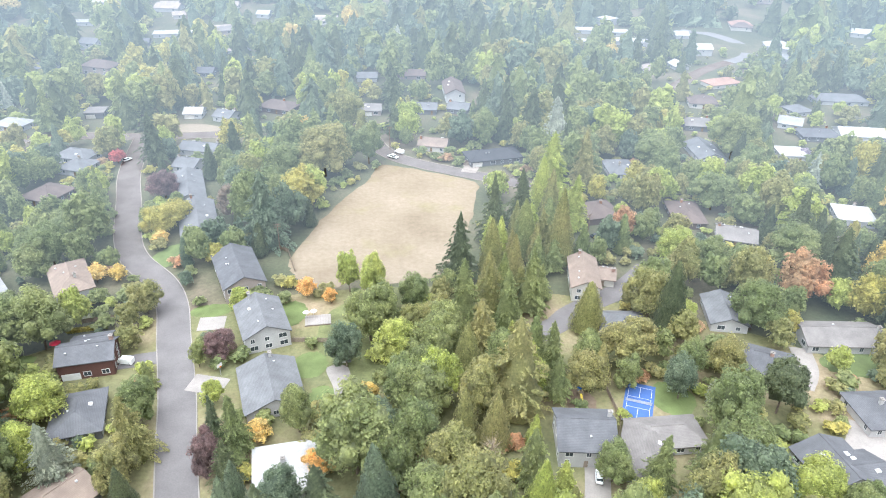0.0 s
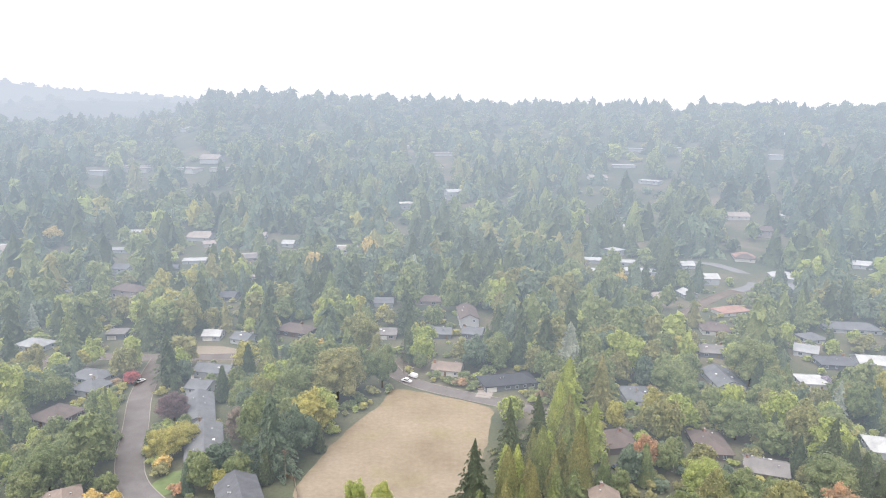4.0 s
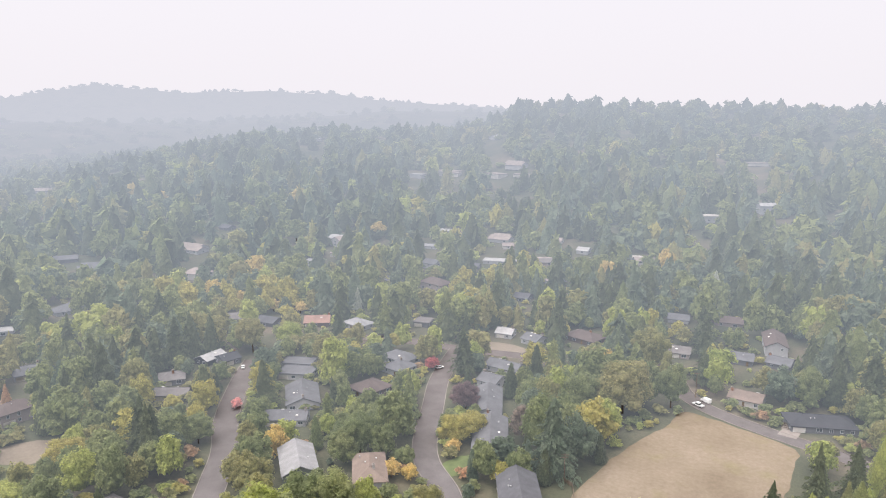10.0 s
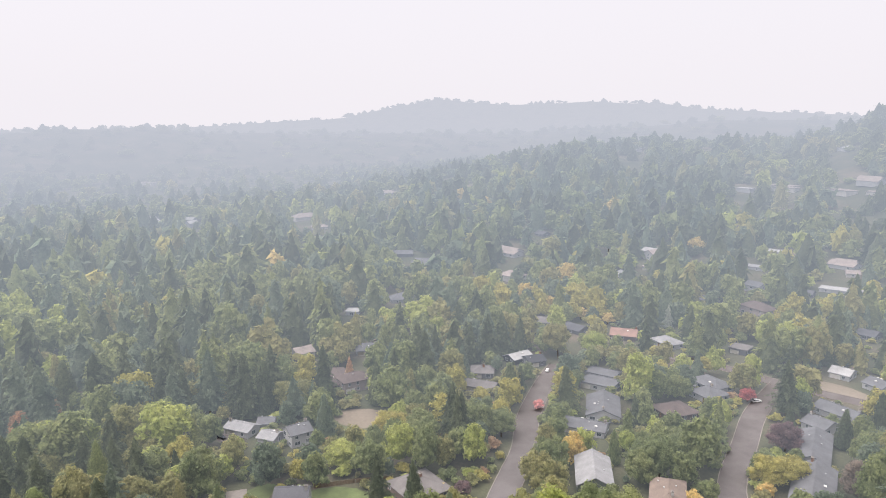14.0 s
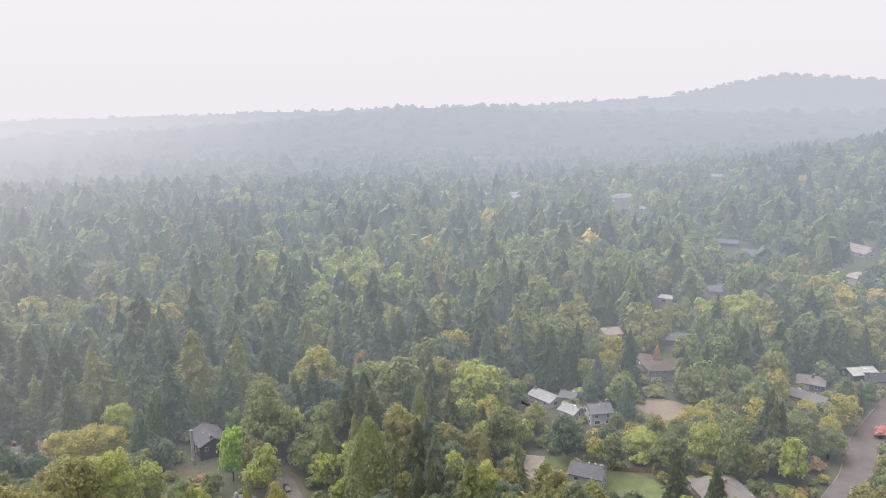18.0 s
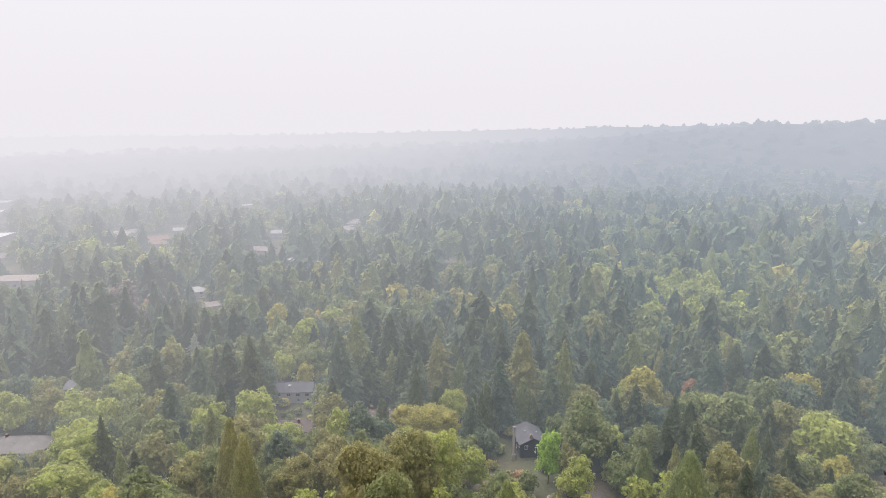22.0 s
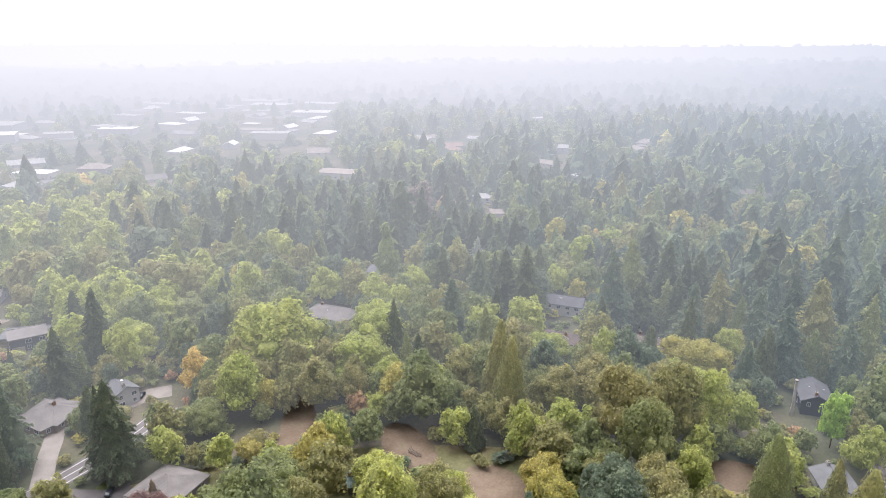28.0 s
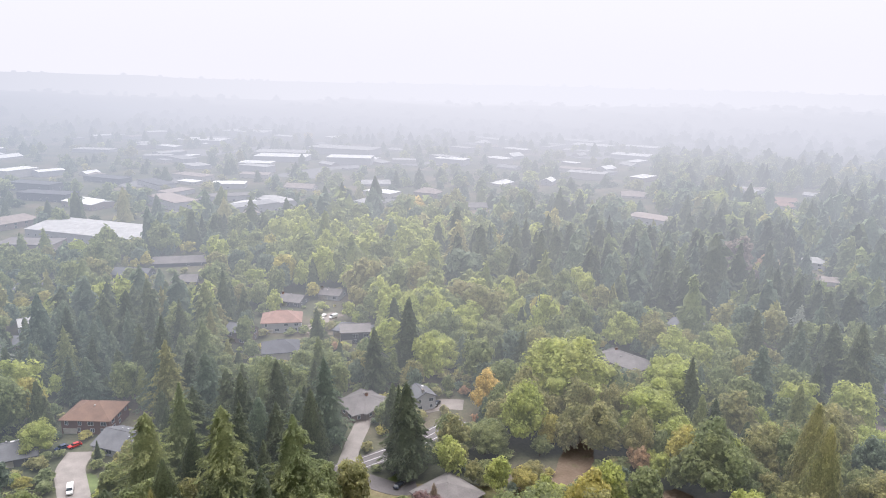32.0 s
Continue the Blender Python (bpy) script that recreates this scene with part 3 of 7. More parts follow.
def roof_data(kind, L, W, z, over, rise):
    """Roof with thickness: gable, hip or flat, ridge along x."""
    a, b, t = L / 2 + over, W / 2 + over, 0.28
    if kind == "flat":
        return joined(box_data(-a, -b, z, a, b, z + 0.35), box_data(-a, -b, z + 0.35, a, -b + 0.3, z + 0.55), box_data(-a, b - 0.3, z + 0.35, a, b, z + 0.55))
    r = a if kind == "gable" else max(0.3, a - b * 0.95)
    e = z - over * rise / (W / 2)
    top = [(-a, -b, e + t), (a, -b, e + t), (a, b, e + t), (-a, b, e + t), (-r, 0, z + rise + t), (r, 0, z + rise + t)]
    low = [(-a, -b, e), (a, -b, e), (a, b, e), (-a, b, e), (-r, 0, z + rise), (r, 0, z + rise)]
    v = top + low
    f = [(0, 1, 5, 4), (2, 3, 4, 5), (7, 6, 10, 11), (9, 8, 11, 10), (0, 6, 7, 1), (2, 8, 9, 3)]
    if kind == "hip":
        f += [(1, 2, 5), (3, 0, 4), (8, 7, 11), (6, 9, 10), (1, 7, 8, 2), (3, 9, 6, 0)]
    else:
        f += [(1, 7, 11, 5), (5, 11, 8, 2), (4, 10, 6, 0), (3, 9, 10, 4)]
    return v, f


def house(x, y, rot, L, W, st, kind, rc, wc):
    r = math.hypot(x, y)
    far = r > 430
    rng = random.Random(int(abs(x) * 10) * 7 + int(abs(y) * 10))
    big = W > 19
    word = "low building" if big else ("two-storey house" if st > 1 else "single-storey house")
    shape = {"gable": "gabled", "hip": "hipped", "flat": "flat"}[kind]
    root = new("building" if big else "house")
    tagged(root, f"{WALLS[wc]} {word} with a {shape} {WORDS[rc]} roof among trees", "building" if big else "house", "houses of the neighbourhood")
    root.matrix_basis = pose(x, y, ground_z(x, y) - (0.5 if far else 0.0), 0, 0, rot)
    HOUSES.append((x, y, max(L, W) / 2 + 1.5, math.hypot(L, W) / 2, r))
    # past 185 m walls, roofs and windows take the painted-haze materials
    hazed = r > 185
    wall, roof = (WALL_FAR, ROOF_FAR) if hazed else (WALL, ROOF)
    z = EAVE[st] + (2.5 if big else 0)
    rise = W * (0.20 if st == 1 else 0.24) if W < 20 else W * 0.06
    rise = 0 if kind == "flat" else rise
    v, f = box_data(-L / 2, -W / 2, -1.0, L / 2, W / 2, z)
    if kind == "gable":
        v += [(-L / 2, 0, z + rise), (L / 2, 0, z + rise)]
        f = [q for q in f if q != (4, 5, 6, 7)] + [(0, 4, 8, 7, 3), (1, 2, 6, 9, 5)]
        f = [q for q in f if q not in ((1, 2, 6, 5), (3, 0, 4, 7))]
    part("wall", mesh_from("wall", v, f, [wall[wc]]), root)
    rf = part("roof", mesh_from("roof", *roof_data(kind, L, W, z, 0.25 if big else 0.6, rise), [roof[rc]]), root, WORDS[rc] + " roof")
    # ridge cap, vents and skylights
    if not far and kind != "flat":
        rr = L / 2 + 0.5 if kind == "gable" else max(0.4, L / 2 - W * 0.45)
        part("ridge_cap", mesh_from("ridge_cap", *box_data(-rr, -0.16, z + rise + 0.2, rr, 0.16, z + rise + 0.36), [roof[rc]]), rf)
        for k in range(rng.randint(1, 4)):
            vx, vy = rng.uniform(-L * 0.35, L * 0.35), rng.choice((-1, 1)) * rng.uniform(0.12, 0.3) * W
            if kind == "hip" and abs(vx) > rr:
                continue
            vz = z + rise * (1 - abs(vy) / (W / 2)) + 0.25
            if rng.random() < 0.3:
                if "skylight" not in SHARED:
                    SHARED["skylight"] = mesh_from("skylight", *box_data(-0.6, -0.5, -0.2, 0.6, 0.5, 0.22), [TRIM])
                part("skylight", SHARED["skylight"], rf, "white skylight", pose(vx, vy, vz, 0))
            else:
                if "vent" not in SHARED:
                    SHARED["vent"] = mesh_from("roof_vent", *joined(box_data(-0.16, -0.16, -0.3, 0.16, 0.16, 0.3), box_data(-0.26, -0.26, 0.3, 0.26, 0.26, 0.42)), [METAL])
                part("roof_vent", SHARED["vent"], rf, loc=pose(vx, vy, vz))
        if rng.random() < 0.62:
            cx, cy = rng.choice((-1, 1)) * (L * 0.5 - (0.6 if kind == "gable" else W * 0.45)), rng.uniform(-0.15, 0.2) * W
            h = z + rise + 1.1
            ch = part("chimney", mesh_from("chimney", *joined(box_data(cx - 0.5, cy - 0.4, z - 0.5, cx + 0.5, cy + 0.4, h)), [WALL["white"] if wc == "white" else BRICKWORK]), root)
            part("chimney_cap", mesh_from("chimney_cap", *joined(box_data(cx - 0.62, cy - 0.52, h, cx + 0.62, cy + 0.52, h + 0.18), box_data(cx - 0.25, cy - 0.2, h + 0.18, cx + 0.25, cy + 0.2, h + 0.5)), [CONCRETE]), ch)
    # windows on the four sides, floor by floor
    sides = ((L, W / 2, 180), (L, W / 2, 0), (W, L / 2, 90), (W, L / 2, 270))
    for si, (run, off, turn) in enumerate(sides):
        face = radians(rot + turn - 90)
        toward = math.cos(face) * -x + math.sin(face) * -y
        if far and (toward < 0.15 * r or r > 900):
            continue
        n = max(1, int(run / (4.2 if not far else 7)))
        for level in range(st):
            for k in range(n):
                if rng.random() < 0.18:
                    continue
                u = (k + 0.5) / n * run - run / 2 + rng.uniform(-0.3, 0.3)
                ww, wh = rng.choice(((1.2, 1.2), (1.8, 1.3), (1.0, 1.4), (2.2, 1.4)))
                zz = 0.95 + 2.6 * level
                door = level == 0 and si == 0 and k == n // 2
                garage = level == 0 and si == 1 and k == 0 and run > 9
                at = pose(0, 0, 0, 0, 0, turn) @ pose(u, -off - 0.02, zz)
                if door and not far:
                    if "door" not in SHARED:
                        SHARED["door"] = mesh_from("door", *box_data(-0.5, -0.06, 0, 0.5, 0.06, 2.05), [WOOD])
                        SHARED["knob"] = mesh_from("handle", *box_data(0.34, -0.14, 0.95, 0.42, -0.05, 1.1), [METAL])
                    d = part("door", SHARED["door"], root, "wooden front door", pose(0, 0, 0, 0, 0, turn) @ pose(u, -off - 0.02, 0.1))
                    part("handle", SHARED["knob"], d)
                elif garage and not far:
                    if "garage" not in SHARED:
                        SHARED["garage"] = mesh_from("garage_door", *joined(*(box_data(-2.4, -0.07, 0.05 + 0.54 * q, 2.4, 0.05, 0.56 + 0.54 * q) for q in range(4))), [TRIM])
                    part("garage_door", SHARED["garage"], root, "white panelled garage door", pose(0, 0, 0, 0, 0, turn) @ pose(max(-run / 2 + 3, u), -off - 0.02, 0.0))
                else:
                    wd = part("window", window_mesh(ww, wh, hazed, "frame"), root, loc=at)
                    part("pane", window_mesh(ww, wh, hazed, "pane"), wd)
    return root


house(-35.1, 116.8, 13, 14.2, 15, 1, 'hip', 'white', 'white')
house(36.0, 127.4, 178, 13.3, 14, 2, 'gable', 'slate', 'white')
house(50.2, 123.5, 70, 17.7, 11, 1, 'hip', 'taupe', 'white')
house(-133.8, -2.8, 93, 11.7, 11, 1, 'gable', 'grey', 'white')
house(-83.3, 108.4, 55, 11.4, 12, 1, 'gable', 'tan', 'grey')
house(57.0, 129.5, 6, 17.5, 10, 1, 'hip', 'taupe', 'white')
house(-147.4, -8.1, 114, 3.8, 4, 1, 'gable', 'grey', 'grey')
house(94.4, 119.2, 102, 13.5, 14, 1, 'gable', 'slate', 'white')
house(-44.8, 145.8, 110, 19.2, 15, 1, 'gable', 'grey', 'white')
house(98.1, 116.9, 9, 11.9, 12, 1, 'gable', 'slate', 'white')
house(-91.2, 134.4, 108, 16.0, 12, 1, 'hip', 'slate', 'grey')
house(-64.7, -164.6, 132, 9.5, 10, 1, 'hip', 'grey', 'white')
house(-131.3, -123.6, 140, 16.2, 8, 1, 'gable', 'greenmetal', 'grey')
house(115.9, 138.3, 94, 13.3, 14, 1, 'hip', 'slate', 'white')
house(-53.0, 173.1, 113, 18.2, 13, 2, 'gable', 'grey', 'white')
house(92.0, 158.3, 155, 16.5, 13, 1, 'hip', 'slate', 'grey')
house(56.2, 174.7, 90, 14.4, 14, 1, 'hip', 'grey', 'grey')
house(-97.8, 156.2, 14, 14.2, 10, 2, 'gable', 'slate', 'redbrown')
house(-184.3, 19.3, 24, 13.2, 7, 1, 'gable', 'grey', 'redbrown')
house(-91.4, -167.8, 106, 15.2, 16, 1, 'hip', 'taupe', 'taupe')
house(-100.1, 163.9, 17, 10.1, 8, 1, 'gable', 'slate', 'grey')
house(90.4, 183.4, 83, 16.0, 11, 1, 'gable', 'grey', 'white')
house(48.8, 201.3, 85, 19.5, 9, 2, 'gable', 'tan', 'cream')
house(120.6, 171.3, 179, 22.8, 12, 1, 'gable', 'taupe', 'white')
house(-211.0, -13.8, 30, 13.9, 10, 1, 'gable', 'grey', 'white')
house(56.3, 205.2, 169, 7.6, 8, 1, 'gable', 'tan', 'cream')
house(-67.4, 201.9, 115, 23.5, 13, 2, 'gable', 'slate', 'pink')
house(-202.2, 98.9, 51, 10.9, 9, 2, 'gable', 'slate', 'white')
house(-182.9, 137.8, 85, 16.1, 17, 1, 'hip', 'taupe', 'tan')
house(-120.6, 195.2, 123, 20.5, 11, 2, 'hip', 'tan', 'white')
house(-146.7, 188.8, 132, 21.4, 12, 2, 'gable', 'pale', 'green')
house(-5.0, -244.1, 134, 13.3, 14, 1, 'gable', 'grey', 'white')
house(-89.5, -235.3, 8, 16.2, 15, 1, 'hip', 'taupe', 'tan')
house(27.2, -251.2, 179, 12.3, 13, 1, 'gable', 'grey', 'grey')
house(-90.4, -236.4, 118, 15.5, 15, 1, 'hip', 'taupe', 'tan')
house(-111.2, -228.4, 90, 8.5, 9, 2, 'gable', 'grey', 'white')
house(112.8, 234.9, 162, 14.1, 12, 1, 'gable', 'taupe', 'grey')
house(-94.0, 243.8, 110, 28.3, 13, 1, 'gable', 'grey', 'pink')
house(63.5, 254.3, 107, 14.2, 15, 1, 'hip', 'brown', 'brown')
house(-261.9, -29.5, 19, 14.7, 10, 2, 'gable', 'slate', 'black')
house(2.9, -265.3, 152, 17.3, 15, 2, 'hip', 'rust', 'brick')
house(99.0, 253.0, 87, 19.4, 12, 1, 'hip', 'brown', 'brown')
house(-247.0, 124.3, 86, 9.0, 9, 2, 'gable', 'grey', 'white')
house(-254.4, 116.1, 29, 7.7, 8, 1, 'gable', 'pale', 'white')
house(-254.0, -127.2, 105, 14.5, 11, 1, 'hip', 'brown', 'tan')
house(-177.4, 222.6, 25, 16.9, 10, 1, 'gable', 'grey', 'white')
house(-273.0, -95.5, 102, 17.7, 11, 1, 'hip', 'brown', 'pink')
house(-270.0, 110.5, 26, 12.3, 8, 1, 'gable', 'pale', 'white')
house(-106.9, 273.3, 110, 29.0, 12, 1, 'gable', 'grey', 'white')
house(-268.7, 121.2, 50, 6.6, 7, 1, 'gable', 'grey', 'white')
house(167.2, 253.6, 166, 13.6, 14, 1, 'hip', 'white', 'white')
house(-185.2, 243.7, 128, 23.2, 14, 1, 'gable', 'grey', 'white')
house(-74.1, -298.0, 167, 16.2, 14, 2, 'hip', 'slate', 'cream')
house(82.4, 298.7, 92, 16.8, 12, 1, 'hip', 'grey', 'white')
house(-213.1, -225.8, 105, 23.2, 15, 1, 'hip', 'taupe', 'tan')
house(-162.6, 265.1, 160, 14.2, 15, 1, 'hip', 'brown', 'brown')
house(25.2, 312.5, 16, 25.6, 13, 1, 'hip', 'black', 'grey')
house(-114.4, 298.3, 167, 10.4, 11, 1, 'gable', 'grey', 'white')
house(-288.1, -143.0, 106, 17.5, 11, 2, 'gable', 'slate', 'white')
house(-112.9, -305.9, 162, 14.3, 12, 2, 'flat', 'taupe', 'slate')
house(-240.2, 220.6, 26, 15.0, 9, 1, 'gable', 'taupe', 'grey')
house(-3.0, 327.5, 169, 13.7, 11, 1, 'gable', 'tan', 'cream')
house(-283.3, 174.2, 82, 14.5, 11, 2, 'hip', 'brown', 'pink')
house(-114.7, -313.2, 140, 17.1, 12, 1, 'flat', 'grey', 'white')
house(-62.7, -328.0, 133, 12.2, 10, 2, 'gable', 'grey', 'tan')
house(-205.3, 267.0, 16, 16.3, 11, 1, 'flat', 'grey', 'white')
house(-163.2, 294.9, 164, 12.3, 13, 1, 'hip', 'grey', 'white')
house(-115.0, 318.3, 169, 17.5, 11, 1, 'gable', 'grey', 'white')
house(-295.3, 172.8, 162, 23.9, 10, 1, 'hip', 'brown', 'brown')
house(128.9, 320.3, 92, 22.4, 13, 1, 'gable', 'grey', 'white')
house(-84.7, -336.2, 162, 19.2, 15, 2, 'hip', 'salmon', 'white')
house(-255.5, 234.7, 46, 11.3, 11, 1, 'hip', 'taupe', 'grey')
house(-212.6, 278.3, 15, 15.0, 9, 1, 'flat', 'grey', 'white')
house(-169.6, 307.5, 166, 16.8, 12, 1, 'hip', 'grey', 'white')
house(27.9, -360.1, 172, 11.4, 12, 1, 'gable', 'grey', 'white')
house(170.3, 319.6, 174, 11.7, 12, 1, 'flat', 'white', 'cream')
house(-249.9, 267.0, 71, 9.5, 10, 1, 'gable', 'black', 'grey')
house(-259.0, 264.5, 85, 12.9, 9, 1, 'gable', 'white', 'black')
house(-276.0, -249.4, 121, 16.3, 13, 1, 'hip', 'grey', 'white')
house(28.4, -378.2, 10, 9.5, 10, 2, 'gable', 'white', 'white')
house(-38.2, 380.0, 0, 10.4, 11, 1, 'gable', 'taupe', 'pink')
house(-7.4, 383.1, 179, 10.4, 11, 1, 'gable', 'grey', 'grey')
house(-115.5, 366.3, 159, 10.4, 11, 1, 'gable', 'grey', 'white')
house(10.6, 384.0, 167, 11.4, 11, 1, 'gable', 'grey', 'grey')
house(-100.4, -371.7, 138, 13.1, 12, 1, 'gable', 'taupe', 'grey')
house(137.2, 361.4, 171, 12.1, 12, 1, 'gable', 'taupe', 'grey')
house(-325.4, 209.2, 60, 11.4, 12, 1, 'gable', 'grey', 'white')
house(-344.4, 178.6, 87, 10.4, 11, 1, 'gable', 'pink', 'cream')
house(-90.5, 383.0, 159, 19.7, 14, 1, 'hip', 'brown', 'brown')
house(-123.9, -373.7, 141, 12.4, 11, 1, 'gable', 'taupe', 'white')
house(-134.3, 371.0, 2, 9.5, 10, 1, 'gable', 'white', 'white')
house(196.3, 346.8, 176, 18.6, 12, 1, 'hip', 'slate', 'grey')
house(218.6, 348.4, 173, 21.8, 13, 1, 'gable', 'white', 'white')
house(189.9, 365.0, 152, 11.4, 12, 1, 'gable', 'pale', 'white')
house(7.6, 411.9, 95, 25.6, 11, 2, 'gable', 'brown', 'white')
house(-221.4, 349.3, 164, 16.0, 12, 1, 'hip', 'pale', 'white')
house(-187.6, 369.8, 8, 9.5, 10, 1, 'flat', 'taupe', 'grey')
house(-247.1, 343.1, 30, 14.9, 13, 1, 'gable', 'salmon', 'brown')
house(153.3, 401.0, 173, 15.6, 15, 1, 'hip', 'brown', 'cream')
house(-274.4, 331.3, 0, 13.2, 11, 1, 'gable', 'slate', 'grey')
house(203.9, 388.1, 106, 12.0, 12, 1, 'hip', 'grey', 'white')
house(-51.9, -435.9, 162, 13.8, 13, 1, 'gable', 'taupe', 'grey')
house(-297.0, 329.6, 36, 13.9, 11, 1, 'gable', 'taupe', 'white')
house(-46.9, 445.7, 2, 12.2, 11, 1, 'gable', 'grey', 'white')
house(27.8, -451.3, 150, 20.0, 15, 1, 'gable', 'grey', 'grey')
house(-18.5, 452.3, 2, 16.4, 12, 1, 'gable', 'brown', 'pink')
house(-24.3, -463.3, 150, 21.9, 14, 1, 'gable', 'grey', 'grey')
house(-401.1, 248.1, 44, 8.5, 9, 1, 'flat', 'white', 'white')
house(237.3, 409.1, 176, 30.9, 13, 1, 'hip', 'grey', 'white')
house(178.6, 441.5, 21, 21.4, 12, 1, 'hip', 'salmon', 'cream')
house(-151.8, 453.1, 178, 10.4, 11, 1, 'gable', 'slate', 'grey')
house(-55.5, -482.0, 167, 34.9, 14, 1, 'gable', 'taupe', 'grey')
house(140.9, 472.8, 134, 13.8, 12, 1, 'hip', 'pink', 'white')
house(-407.8, 297.4, 70, 23.4, 12, 1, 'hip', 'grey', 'white')
house(-220.3, 455.0, 162, 21.6, 13, 2, 'hip', 'brown', 'pink')
house(-427.9, -273.2, 135, 9.5, 10, 1, 'gable', 'pink', 'cream')
house(163.4, 482.6, 101, 11.8, 10, 1, 'gable', 'white', 'white')
house(-412.2, 301.3, 98, 26.7, 14, 1, 'hip', 'grey', 'white')
house(-256.9, 457.8, 172, 11.9, 11, 1, 'gable', 'slate', 'grey')
house(-255.5, 459.0, 21, 9.5, 10, 1, 'gable', 'slate', 'grey')
house(-145.0, 510.0, 160, 11.4, 12, 1, 'gable', 'pink', 'white')
house(-454.0, -303.2, 128, 14.2, 11, 2, 'hip', 'white', 'white')
house(190.7, 520.4, 3, 13.5, 11, 2, 'gable', 'white', 'white')
house(238.2, 502.4, 8, 16.2, 13, 1, 'gable', 'pale', 'white')
house(238.0, 504.3, 173, 19.4, 12, 1, 'flat', 'white', 'white')
house(112.6, 546.2, 170, 16.2, 14, 1, 'flat', 'white', 'white')
house(35.2, -564.4, 153, 39.9, 22, 1, 'flat', 'taupe', 'pink')
house(97.6, 559.3, 175, 10.4, 11, 1, 'flat', 'white', 'white')
house(147.4, 550.8, 169, 23.0, 13, 1, 'flat', 'white', 'white')
house(-403.2, 403.8, 8, 18.6, 14, 2, 'hip', 'pink', 'cream')
house(-253.3, 516.1, 170, 13.3, 11, 2, 'gable', 'grey', 'white')
house(-221.8, 530.7, 9, 9.5, 10, 1, 'gable', 'slate', 'grey')
house(-12.9, -578.4, 136, 105, 45, 2, 'gable', 'white', 'white')
house(250.0, 525.6, 156, 13.0, 12, 2, 'hip', 'white', 'white')
house(-445.5, 379.6, 148, 32.3, 11, 2, 'gable', 'grey', 'white')
house(-208.3, 556.6, 12, 27.5, 12, 1, 'flat', 'white', 'white')
house(-348.6, 481.6, 152, 15.6, 10, 1, 'gable', 'pale', 'white')
house(-173.4, 568.9, 29, 16.4, 11, 1, 'gable', 'taupe', 'pink')
house(143.0, 578.5, 177, 14.7, 11, 1, 'flat', 'white', 'white')
house(254.7, 539.1, 170, 17.5, 14, 1, 'hip', 'white', 'white')
house(123.0, 584.3, 176, 28.1, 12, 1, 'flat', 'white', 'white')
house(-173.5, 572.4, 20, 11.4, 12, 1, 'gable', 'pink', 'cream')
house(190.4, 570.2, 1, 10.4, 11, 1, 'gable', 'white', 'white')
house(-95.2, 605.0, 22, 16.4, 12, 1, 'gable', 'pink', 'cream')
house(-98.8, 610.4, 6, 17.2, 11, 1, 'flat', 'cream', 'white')
house(138.5, 605.7, 129, 12.5, 12, 2, 'flat', 'white', 'white')
house(-345.3, 519.4, 23, 18.5, 12, 1, 'flat', 'pink', 'cream')
house(-495.2, 380.7, 54, 19.0, 13, 1, 'gable', 'grey', 'grey')
house(-614.7, -139.3, 85, 26.3, 15, 1, 'hip', 'brown', 'cream')
house(-150.0, 616.0, 175, 10.4, 11, 1, 'gable', 'white', 'white')
house(-501.8, 387.4, 43, 15.4, 12, 1, 'gable', 'grey', 'white')
house(244.5, 586.9, 162, 15.8, 13, 1, 'hip', 'brown', 'cream')
house(245.3, 591.9, 172, 16.5, 14, 1, 'hip', 'salmon', 'cream')
house(-218.8, 604.8, 27, 9.5, 10, 1, 'gable', 'pink', 'cream')
house(-286.4, 577.5, 5, 17.4, 11, 1, 'flat', 'pale', 'white')
house(330.9, 559.2, 156, 20.3, 12, 1, 'gable', 'white', 'white')
house(-594.8, -283.4, 68, 25.2, 14, 1, 'flat', 'white', 'white')
house(-365.6, 548.6, 77, 14.3, 13, 2, 'gable', 'pink', 'white')
house(-468.1, 465.5, 178, 23.4, 13, 1, 'gable', 'pink', 'white')
house(-185.3, 635.7, 1, 19.0, 12, 1, 'gable', 'pink', 'cream')
house(-232.8, 624.4, 173, 21.2, 14, 1, 'gable', 'pink', 'white')
house(-667.2, 2.6, 114, 8.5, 9, 1, 'gable', 'white', 'white')
house(-474.4, 471.5, 177, 25.2, 14, 1, 'gable', 'pink', 'white')
house(-234.0, 626.7, 166, 19.8, 12, 1, 'gable', 'pink', 'white')
house(-542.3, 392.8, 49, 19.8, 12, 1, 'gable', 'grey', 'grey')
house(-373.5, 557.7, 179, 18.8, 14, 1, 'gable', 'white', 'white')
house(-233.9, 631.1, 8, 15.3, 13, 1, 'gable', 'pink', 'cream')
house(-374.5, 561.3, 179, 18.4, 14, 1, 'gable', 'white', 'white')
house(-339.9, -584.5, 160, 22.4, 16, 1, 'gable', 'taupe', 'cream')
house(-298.0, 635.3, 18, 13.8, 10, 1, 'flat', 'white', 'white')
house(-301.2, 635.1, 10, 19.1, 14, 1, 'flat', 'white', 'white')
house(175.5, 681.8, 174, 23.6, 14, 1, 'gable', 'white', 'white')
house(287.6, 656.3, 174, 14.0, 14, 2, 'gable', 'brown', 'pink')
house(-126.9, -713.0, 175, 52.0, 20, 1, 'flat', 'taupe', 'white')
house(-637.2, -346.2, 86, 25.2, 14, 1, 'gable', 'pink', 'cream')
house(-494.1, 538.9, 177, 12.3, 11, 1, 'gable', 'slate', 'grey')
house(-59.2, 760.1, 19, 25.2, 14, 2, 'flat', 'cream', 'white')
house(285.1, 714.8, 179, 21.0, 16, 1, 'gable', 'pink', 'cream')
